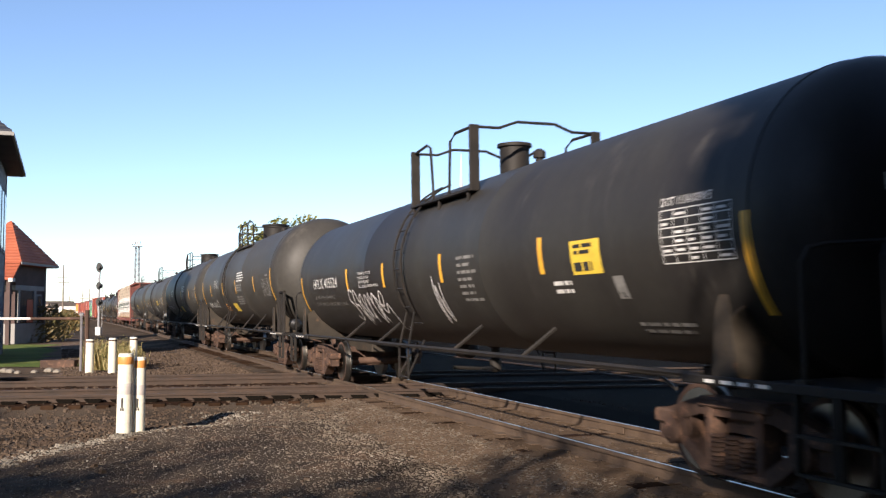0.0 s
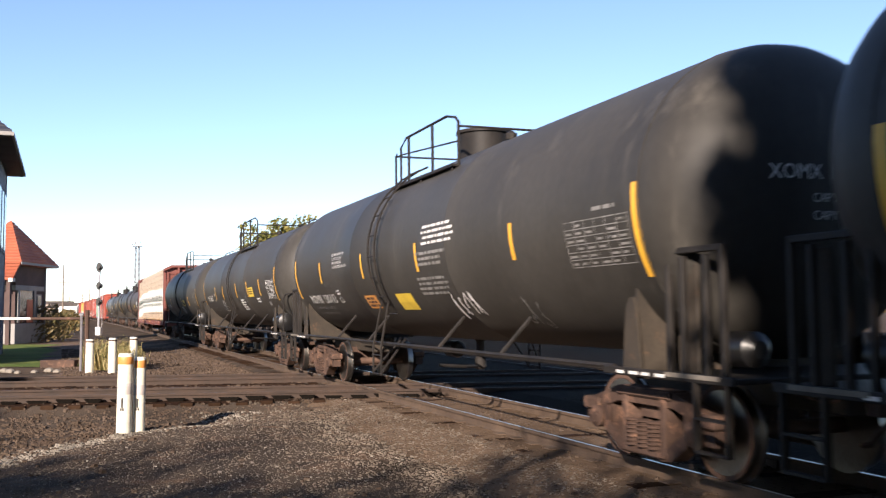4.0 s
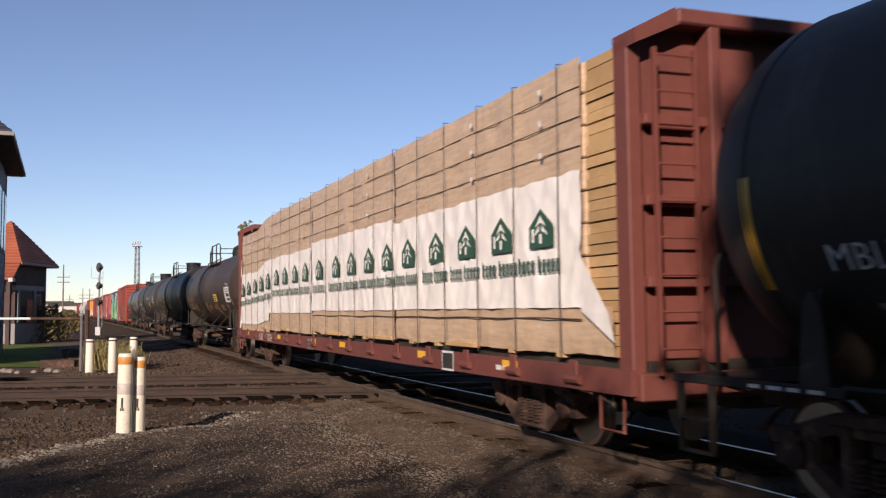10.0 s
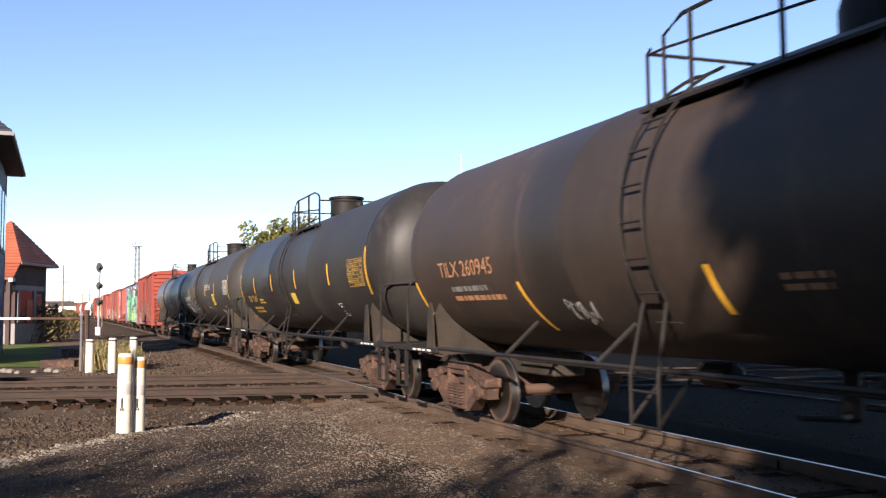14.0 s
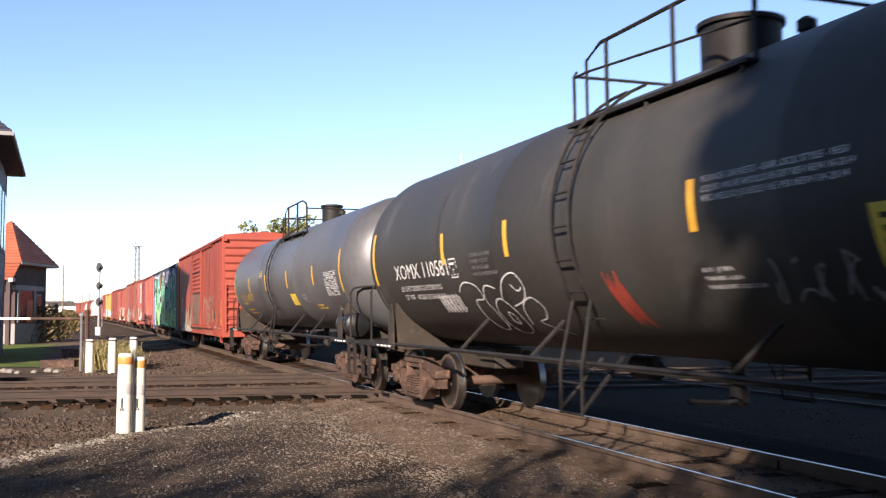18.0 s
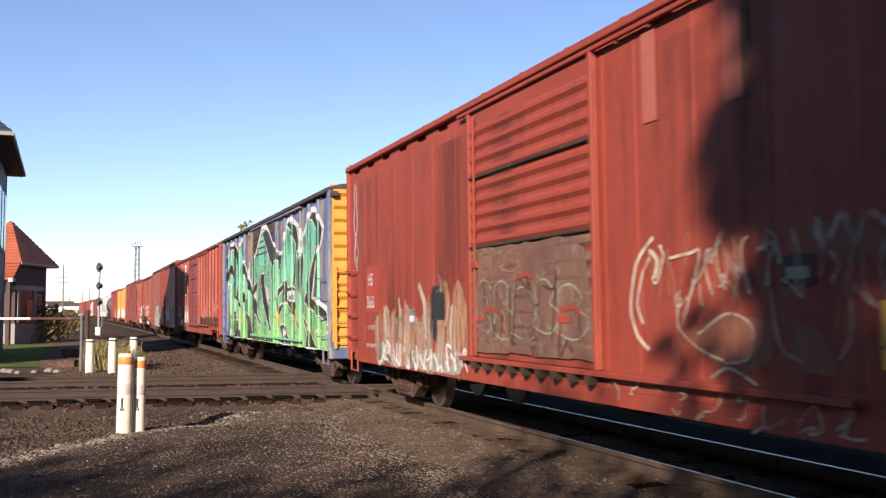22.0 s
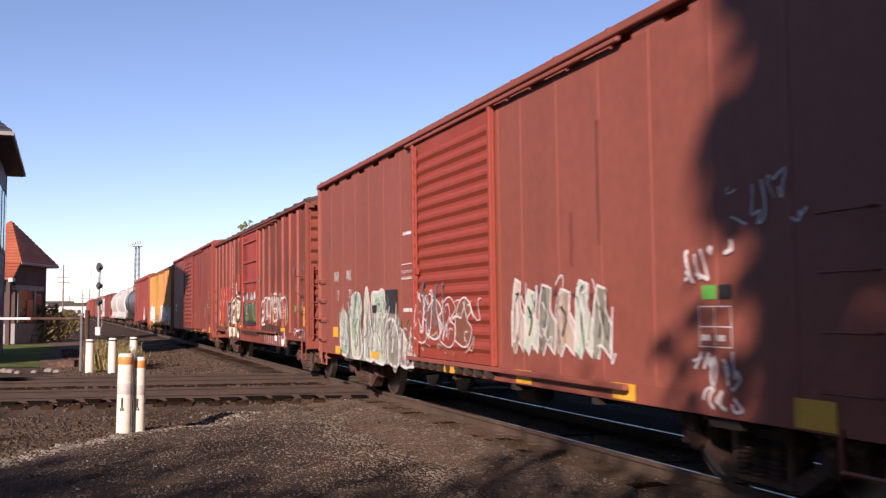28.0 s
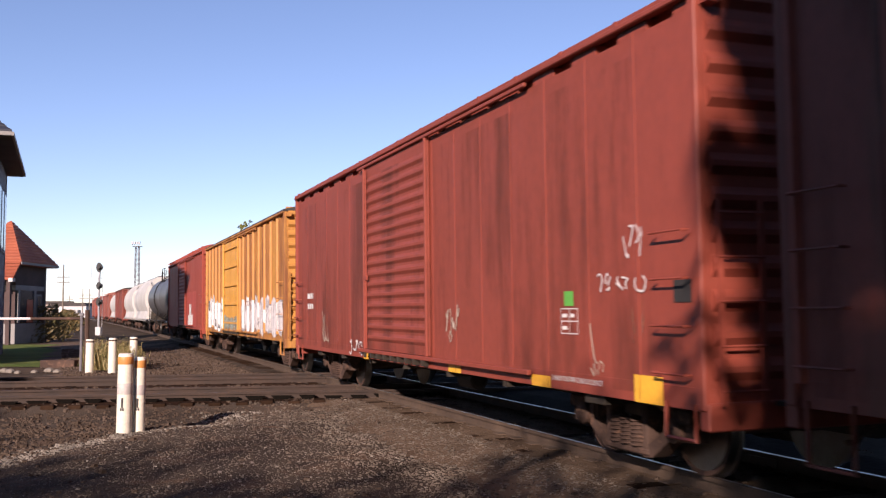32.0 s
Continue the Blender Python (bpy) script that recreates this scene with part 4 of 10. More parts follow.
        # plate posts at the corners, bent pipe loops along the sides, arched rails across
        for k in (-1, 1):
            y = k * 1.04
            for x in (x0, x1):
                part("rail_plate", Bag().box(x - 0.03, x + 0.03, y - 0.075, y + 0.075, z0, z0 + hr, 0.008), M["fit"], car, "flat steel corner post")
            part("side_loop", Bag().tube([(x0, y, z0 + hr * 0.97), (x0 + 0.6, y, z0 + hr * 1.02), (x0 + 0.78, y, z0 + hr * 0.95), (x0 + 0.92, y, z0)], 0.024, 6), M["fit"], car, "bent pipe hand loop")
            part("side_loop", Bag().tube([(x1, y, z0 + hr * 0.98), (x1 - 0.75, y, z0 + hr), (x1 - 0.98, y, z0 + hr * 0.9), (x1 - 1.05, y, z0)], 0.024, 6), M["fit"], car, "bent pipe hand loop")
        for x in (x0, x1):
            part("cross_rail", Bag().tube([(x, -1.04, z0 + hr * 0.97), (x, -0.62, z0 + hr * 0.97), (x, -0.32, z0 + hr * 1.08), (x, 0.32, z0 + hr * 1.08), (x, 0.62, z0 + hr * 0.97), (x, 1.04, z0 + hr * 0.97)], 0.024, 6), M["fit"], car, "arched pipe rail")
    dx, dr, dh, _ = dome
    if dr:
        b = Bag()
        if round_dome:
            b.lathe([(zt - 0.1, dr), (zt + dh * 0.45, dr), (zt + dh * 0.8, dr * 0.85), (zt + dh, dr * 0.45), (zt + dh + 0.02, 0.05)], "Z", 24, (dx, 0, 0))
        else:
            b.lathe([(zt - 0.12, dr), (zt + dh - 0.03, dr), (zt + dh - 0.03, dr + 0.04), (zt + dh + 0.02, dr + 0.04), (zt + dh + 0.04, dr - 0.06)], "Z", 24, (dx, 0, 0))
        part("manway_housing", b, M["fit"], car, "round black manway housing", 35)
    else:
        b = Bag().lathe([(zt - 0.05, 0.25), (zt + 0.03, 0.25), (zt + 0.03, 0.28), (zt + 0.06, 0.28), (zt + 0.07, 0.15)], "Z", 20, (0, 0, 0))
        part("manway_lid", b, M["fit"], car)
    b = Bag().lathe([(zt - 0.05, 0.06), (zt + 0.16, 0.06), (zt + 0.16, 0.10), (zt + 0.26, 0.10), (zt + 0.3, 0.04)], "Z", 10, (dx + dr + 0.45, 0.1, 0))
    part("relief_valve", b, M["fit"], car)
    # side ladder follows the shell
    for k in (-1, 1):
        for e in (-0.2, 0.2):
            pts = []
            for i in range(15):
                a = radians(68 - i * 7.2)
                pts.append((ladder + e, k * (R + 0.09) * math.cos(a), zc + (R + 0.09) * math.sin(a)))
            pts.append((ladder + e * 1.2, k * (R - 0.02), 1.0))
            pts.append((ladder + e * 1.2, k * (R - 0.02), 0.5))
            part("ladder_rail", Bag().tube(pts, 0.020, 5), M["fit"], car)
        for i in range(9):
            a = radians(62 - i * 13)
            y, z = k * (R + 0.09) * math.cos(a), zc + (R + 0.09) * math.sin(a)
            part("ladder_rung", shared("rung", lambda: Bag().tube([(-0.21, 0, 0), (0.21, 0, 0)], 0.014, 5).mesh("ladder_rung", M["fit"])), None, car, at=pose(ladder, y, z))
        part("ladder_rung", shared("rung", None), None, car, at=pose(ladder, k * (R - 0.02), 0.52))
        part("ladder_rung", shared("rung", None), None, car, at=pose(ladder, k * (R - 0.02), 0.85))
        part("ladder_brace", Bag().tube([(ladder - 0.24, k * (R - 0.02), 0.55), (ladder - 0.05, k * 1.1, 1.1)], 0.02, 5), M["fit"], car)
        part("ladder_brace", Bag().tube([(ladder + 0.24, k * (R - 0.02), 0.55), (ladder + 0.55, k * 1.2, 1.15)], 0.02, 5), M["fit"], car)
    for s in (-1, 1):
        add_truck(car, s * half_truck)
    return car, Side(car, tank=(R, zc))


def tape(side, xs, top, bottom, w=0.115, mat="yellow", slant=0.0):
    for x in xs:
        n = max(2, int(abs(top - bottom) / 0.1))
        polys = []
        for i in range(n):
            a, c = bottom + (top - bottom) * i / n, bottom + (top - bottom) * (i + 1) / n
            xa, xc = x - slant * (a - bottom), x - slant * (c - bottom)
            polys.append([(xa - w / 2, a), (xa + w / 2, a), (xc + w / 2, c), (xc - w / 2, c)])
        side.lay("reflective_tape", polys, M[mat], "yellow reflective tape strip")


# ---- boxcars ----
def boxcar(middle, length, eave=4.3, sill=0.95, body="red_a", roof="red_a", endmat="red_a", doormat="red_a", label="", posts="flush", door=(-1.2, 3.05), hood=True, half_truck=6.2, roof_over=0.22, width=1.58, dropped=True, step_sill=0.75, skirt=(0.0, 0.0), over=None, over_z=3.2, chord=None):
    """A boxcar. posts: 'ribs' stand proud of the side, 'flush' are shallow seams. door: middle and width."""
    car = thing("boxcar", label, "boxcar", group="cars of the freight train")
    CARS.append((car, middle))
    h = length / 2
    d0, d1 = door[0] - door[1] / 2, door[0] + door[1] / 2
    sheet = width - 0.035
    b = Bag().box(-h + 0.05, h - 0.05, -sheet, sheet, sill + 0.02, eave - 0.14).box(-h + 0.05, h - 0.05, -sheet + 0.12, sheet - 0.12, eave - 0.14, eave)
    part("body", b, M[body], car, "weathered steel side sheets")
    for k in (-1, 1):
        # sills and top chord, dropped centre sill
        c = Bag()
        y0, y1 = (width - 0.03, width + 0.03) if k > 0 else (-width - 0.03, -width + 0.03)
        ya, yb = sorted((k * (width - 0.10), k * (sheet + 0.003)))
        c.box(-h, h, ya, yb, sill - 0.06, sill + 0.14, 0.003)
        if skirt[0]:
            hs = skirt[0]
            c.prism([(-hs - 0.18, sill - 0.05), (-hs, skirt[1]), (hs, skirt[1]), (hs + 0.18, sill - 0.05)], min(ya + 0.004, yb - 0.001), max(ya + 0.004, yb - 0.001))
        if dropped:
            c.prism([(-half_truck + 1.6, sill), (-half_truck + 2.4, step_sill), (half_truck - 2.4, step_sill), (half_truck - 1.6, sill)], y0 + 0.005, y1 - 0.005)
        part("side_sill", c, M[body], car)
        ya, yb = sorted((k * (width - 0.06), k * (width + 0.045)))
        c = Bag().box(-h, h, ya, yb, eave - 0.045, eave + 0.01, 0.01)
        part("top_chord", c, M[chord or body], car)
        # door with pressed ribs, rods and tracks
        y = k * (width + 0.012)
        dr = part("door", Bag().box(d0, d1, min(y, y - k * 0.04), max(y, y - k * 0.04), sill + 0.12, eave - 0.1, 0.01), M[doormat], car, "sliding steel door, closed")
        nr = 16 if posts != "plate" else 5
        for i in range(nr):
            z = sill + 0.35 + (eave - sill - 0.75) * i / (nr - 1)
            rm2 = over if over and z < over_z else doormat
            rb = shared(("drib", round(door[1], 2), rm2, nr), lambda: Bag().prism([(-0.075, 0), (-0.02, 0.034), (0.02, 0.034), (0.075, 0)] if nr > 8 else [(-0.03, 0), (-0.03, 0.05), (0.03, 0.05), (0.03, 0)], -door[1] / 2 + 0.08, door[1] / 2 - 0.08, "YZ").mesh("door_rib", M[rm2]))
            # drawn with its height along y; turned to face outwards
            part("door_rib", rb, None, dr, at=Matrix.Translation((door[0], y, z)) @ Matrix(((1, 0, 0, 0), (0, 0, k, 0), (0, 1, 0, 0), (0, 0, 0, 1))))
        edge = 0.02 if posts == "mid" else 0.045
        for x in (d0 + 0.03, d1 - 0.03):
            part("door_edge", Bag().box(x - 0.035, x + 0.035, min(y, y + k * edge), max(y, y + k * edge), sill + 0.12, eave - 0.1, 0.008), M[doormat], dr)
        part("locking_rod", Bag().tube([(d0 + 0.25, y + k * 0.05, sill + 0.15), (d0 + 0.25, y + k * 0.05, eave - 0.2)], 0.018, 6).box(d0 + 0.18, d0 + 0.34, min(y + k * 0.04, y + k * 0.08), max(y + k * 0.04, y + k * 0.08), 2.2, 2.28), M[doormat], dr)
        part("door_track", Bag().box(d0 - door[1] * 0.1, d1 + door[1] * 1.02, min(y, y + k * 0.06), max(y, y + k * 0.06), sill + 0.06, sill + 0.12, 0.008), M[over if posts == "mid" else body], car)
        part("door_track", Bag().box(d0 - door[1] * 0.1, d1 + door[1] * 1.02, min(y, y + k * 0.05), max(y, y + k * 0.05), eave - 0.13, eave - 0.08, 0.008), M[body], car)
        # roller brackets under the door
        rbm = shared(("bracket", body), lambda: Bag().prism([(-0.07, 0.0), (0.07, 0.0), (0.03, -0.09), (-0.02, -0.09)], -0.05, 0.05).mesh("door_bracket", M["plate"]))
        for i in range(9):
            part("door_bracket", rbm, None, car, at=pose(d0 + 0.15 + i * (door[1] - 0.3) / 8, y + k * 0.02, sill + 0.06))
        # posts or seams
        xs = [x for x in np.linspace(-h + 0.12, h - 0.12, 18) if not (d0 - 0.1 < x < d1 + 0.1)] + [d0 - 0.08, d1 + 0.08]
        pw, pd = {"plate": (0.045, 0.050), "mid": (0.038, 0.045)}.get(posts, (0.024, 0.006))
        cut = over_z if posts == "mid" else sill + 0.12
        rib = [(-pw * 1.3, 0), (-pw * 0.7, -pd), (pw * 0.7, -pd), (pw * 1.3, 0)]
        pm = shared(("post", posts, body, eave, sill), lambda: Bag().prism(rib, cut, eave - 0.1, "XY").mesh("side_post", M[body]))
        blk = shared(("eave_block", body, round(eave, 2), width), lambda: Bag().box(-0.26, 0.26, -0.125, 0.0, eave - 0.145, eave - 0.04).mesh("eave_block", M[chord or body]))
        for x in xs:
            part("eave_block", blk, None, car, at=pose(float(x), k * sheet, 0, 0, 0, 0 if k > 0 else 180))
            po = part("side_post", pm, None, car, at=pose(float(x), k * sheet, 0, 0, 0, 0 if k < 0 else 180))
            if posts == "mid":
                fm = over if x > -6.5 else body
                pl = shared(("post_foot", fm, eave, sill), lambda: Bag().prism(rib, sill + 0.12, cut, "XY").mesh("post_foot", M[fm]))
                part("post_foot", pl, None, po, "green sprayed lower length of the post" if fm == over else "")
    # ends with pressed ribs
    for s in (-1, 1):
        e = part("end_wall", Bag().box(min(s * (h - 0.05), s * (h - 0.01)), max(s * (h - 0.05), s * (h - 0.01)), -width + 0.04, width - 0.04, sill + 0.02, eave + 0.12), M[endmat], car, "corrugated steel end")
        ne = 12
        rm = shared(("erib", endmat, width), lambda: Bag().prism([(0, -0.10), (0.065, -0.025), (0.065, 0.025), (0, 0.10)], -width + 0.1, width - 0.1, "XZ").mesh("end_rib", M[endmat], 20))
        for i in range(ne):
            z = sill + 0.3 + (eave - sill - 0.35) * i / (ne - 1)
            part("end_rib", rm, None, e, at=pose(s * (h - 0.012), 0, z, 0, 0, 0 if s > 0 else 180))
        for k in (-1, 1):
            part("corner_post", Bag().box(min(s * (h - 0.10), s * (h + 0.005)), max(s * (h - 0.10), s * (h + 0.005)), min(k * (width - 0.07), k * (width + 0.02)), max(k * (width - 0.07), k * (width + 0.02)), sill - 0.05, eave + 0.03, 0.012), M[body], car)
        # end sill, ladder, crossover step, brake wheel
        part("end_sill", Bag().box(min(s * (h - 0.1), s * (h + 0.04)), max(s * (h - 0.1), s * (h + 0.04)), -width, width, sill - 0.22, sill + 0.02, 0.015), M[body], car)
        for k in (-1, 1):
            lad = Bag()
            for y in (k * (width - 0.12), k * (width - 0.55)):
                lad.box(s * (h + 0.09) - 0.012, s * (h + 0.09) + 0.012, y - 0.025, y + 0.025, sill, sill + 1.75)
            lr = part("end_ladder", lad, M[endmat], car, "short steel end ladder")
            for i in range(5):
                z = sill + 0.12 + i * 0.38
                part("rung", Bag().tube([(s * (h + 0.1), k * (width - 0.1), z), (s * (h + 0.1), k * (width - 0.57), z)], 0.013, 5), M[endmat], lr)
        part("crossover_step", Bag().box(min(s * (h + 0.05), s * (h + 0.4)), max(s * (h + 0.05), s * (h + 0.4)), -0.9, 0.9, sill - 0.02, sill + 0.02), M["fit"], car)
    bw = Bag().lathe([(-0.02, 0.26), (0.02, 0.28), (0.02, 0.24), (-0.02, 0.23)], "X", 18, (h + 0.22, 0.75, sill + 1.1))
    bw.tube([(h + 0.05, 0.75, sill + 1.1), (h + 0.24, 0.75, sill + 1.1)], 0.03, 6).tube([(h + 0.22, 0.5, sill + 1.1), (h + 0.22, 1.0, sill + 1.1)], 0.015, 5).tube([(h + 0.22, 0.75, sill + 0.85), (h + 0.22, 0.75, sill + 1.35)], 0.015, 5)
    part("brake_wheel", bw, M["fit"], car)
    # grab irons on the sides, sill steps
    for k in (-1, 1):
        for s in (-1, 1):
            for i in range(4):
                gi = shared(("grab", body), lambda: u_iron(0.5, 0.07).mesh("grab_iron", M[body]))
                part("grab_iron", gi, None, car, at=pose(s * (h - 0.42), k * (width + 0.02), sill + 0.25 + i * 0.42, 0, 0, 0 if k < 0 else 180))
            st = Bag()
            xa, xb = s * (h - 0.62), s * (h - 0.18)
            y = k * (width - 0.02)
            st.tube([(xa, y, sill), (xa, y, 0.5), (xb, y, 0.5), (xb, y, sill)], 0.022, 5)
            part("sill_step", st, M[body], car)
    # roof with seams
    r = Bag().prism([(-width - 0.03, eave), (-width - 0.03, eave + 0.05), (-width + 0.32, eave + roof_over * 0.62), (0, eave + roof_over), (width - 0.32, eave + roof_over * 0.62), (width + 0.03, eave + 0.05), (width + 0.03, eave)], -h - 0.02, h + 0.02, "YZ")
    rf = part("roof", r, M[roof], car, "ribbed steel roof")
    if roof_over > 0.1:
        lift = 0.048 if roof == "roof_grey" else 0.052
        sm = shared(("rseam", roof, roof_over, width), lambda: Bag().prism([(-width - 0.045, eave + 0.0), (-width - 0.045, eave + lift), (-width + 0.3, eave + roof_over * 0.62 + lift - 0.045), (0, eave + roof_over + 0.02), (width - 0.3, eave + roof_over * 0.62 + lift - 0.045), (width + 0.045, eave + lift), (width + 0.045, eave + 0.0)], -0.03, 0.03, "YZ").mesh("roof_seam", M[roof]))
        for x in np.linspace(-h + 0.1, h - 0.1, 15):
            part("roof_seam", sm, None, rf, at=pose(float(x), 0, 0))
    # underframe
    u = Bag().box(-h + 0.3, h - 0.3, -0.3, 0.3, sill - 0.32, sill + 0.02, 0.02)
    for x in (-4.0, -2.0, 0.0, 2.0, 4.0):
        u.box(x - 0.06, x + 0.06, -width + 0.05, width - 0.05, sill - 0.14, sill + 0.02)
    part("underframe", u, M["plate"], car)
    bg = Bag().lathe([(0.6, 0.1), (0.64, 0.15), (1.2, 0.15), (1.24, 0.1)], "X", 12, (0, -0.7, sill - 0.28)).tube([(-5, -0.5, sill - 0.22), (5, -0.5, sill - 0.22)], 0.02, 5)
    part("brake_gear", bg, M["fit"], car)
    for s in (-1, 1):
        part("body_bolster", Bag().box(s * half_truck - 0.2, s * half_truck + 0.2, -width + 0.1, width - 0.1, sill - 0.16, sill + 0.02), M["plate"], car)
        add_truck(car, s * half_truck)
    add_couplers(car, h + 0.62)
    part("draft_sill", Bag().box(-h - 0.45, h + 0.45, -0.2, 0.2, sill - 0.30, sill - 0.05, 0.02), M["plate"], car)
    # zones along the side: sheet, posts and door, each with how far it stands proud
    zones, at = [], -99
    wide = 1.32 if posts in ("mid", "plate") else 0.75
    for lo, hi, k in sorted([(float(x) - pw * wide, float(x) + pw * wide, pd) for x in xs] + [(d0 - 0.01, d1 + 0.01, 0.070)]):
        zones += [(at, lo, 0), (lo, hi, k)]
        at = hi
    zones.append((at, 99, 0))
    return car, Side(car, y=sheet + 0.002, door=zones, post=pd)


# ---- ground and lines ----
def ground_z(x, y):
    w = TN[0] * x + TN[1] * y + OFF          # from the train's track towards the camera
    q = QN[0] * x + QN[1] * y                # towards the crossing lines
    z = -0.30
    if w > -20:
        a = min(max((abs(w) - 1.25) / 1.1, 0), 1)
        z = -0.165 * (1 - a) + z * a
    if -70 < x < 40:
        a = min(max((abs(q - 22.75) - 3.30) / 0.4, 0), 1)
        zq = -0.165 * (1 - a) + z * a
        dip = math.exp(-((q - 17.9) / 0.9) ** 2) * 0.14 * min(max((w - 2.5) / 2, 0), 1)
        z = max(z, zq) - dip
    return z + 0.018 * noise.noise((x * 0.7, y * 0.7, 0)) + 0.01 * noise.noise((x * 2.1, y * 2.1, 3))


def ground():
    def steps(lo, hi, fine, far):
        a = list(np.arange(lo, hi + 1e-6, fine))
        s, v = fine, hi
        while v < far:
            s *= 1.22
            v += s
            a.append(v)
        s, v = fine, lo
        while v > -far:
            s *= 1.22
            v -= s
            a.insert(0, v)
        return a
    xs, ys = steps(-16, 10, 0.25, 3500), steps(2, 30, 0.25, 3500)
    vs = [(x, y, ground_z(x, y)) for y in ys for x in xs]
    n = len(xs)
    fs = [(j * n + i, j * n + i + 1, (j + 1) * n + i + 1, (j + 1) * n + i) for j in range(len(ys) - 1) for i in range(n - 1)]
    me = bpy.data.meshes.new("ground")
    me.from_pydata(vs, [], fs)
    me.materials.append(M["gravel"])
    me.shade_smooth()
    tagged(new("ground", me), "grey-brown gravel and dirt ground", "ground", kind="structure")


def patch(name, inside, lo, hi, step, mat, label, lift=0.012):
    """A sheet of another ground cover that follows the ground, where inside(x, y) holds."""
    vs, fs, idx = [], [], {}
    nx, ny = int((hi[0] - lo[0]) / step), int((hi[1] - lo[1]) / step)
    def vert(i, j):
        if (i, j) not in idx:
            x, y = lo[0] + i * step, lo[1] + j * step
            idx[(i, j)] = len(vs)
            vs.append((x, y, ground_z(x, y) + lift))
        return idx[(i, j)]
    for i in range(nx):
        for j in range(ny):
            x, y = lo[0] + (i + 0.5) * step, lo[1] + (j + 0.5) * step
            if inside(x, y):
                fs.append((vert(i, j), vert(i + 1, j), vert(i + 1, j + 1), vert(i, j + 1)))
    me = bpy.data.meshes.new(name)
    me.from_pydata(vs, [], fs)
    me.materials.append(mat)
    me.shade_smooth()
    return tagged(new(name, me), label, name.replace("_", " "), kind="structure")


def rail_profile(b, p0, p1, top=0.0):
    """A rail between two places of the plan: foot, web and head."""
    a, c = Vector((*p0, 0)), Vector((*p1, 0))
    t = (c - a).normalized()
    s = Vector((-t.y, t.x, 0))
    def bar(w0, w1, z0, z1, cur):
        b.cur = cur
        vs = [(p + s * k * w + Vector((0, 0, z)))[:] for p in (a, c) for k, w, z in ((-1, w0, z0), (1, w0, z0), (1, w1, z1), (-1, w1, z1))]
        b.add(vs, [(0, 3, 2, 1), (4, 5, 6, 7), (0, 1, 5, 4), (1, 2, 6, 5), (2, 3, 7, 6), (3, 0, 4, 7)])
    bar(0.075, 0.072, top - 0.185, top - 0.165, 0)
    bar(0.072, 0.012, top - 0.165, top - 0.150, 0)
    bar(0.010, 0.010, top - 0.150, top - 0.045, 0)
    bar(0.036, 0.037, top - 0.045, top - 0.004, 0)
    bar(0.034, 0.030, top - 0.004, top - 0.001, 0)
    bar(0.015, 0.013, top - 0.001, top, 1)


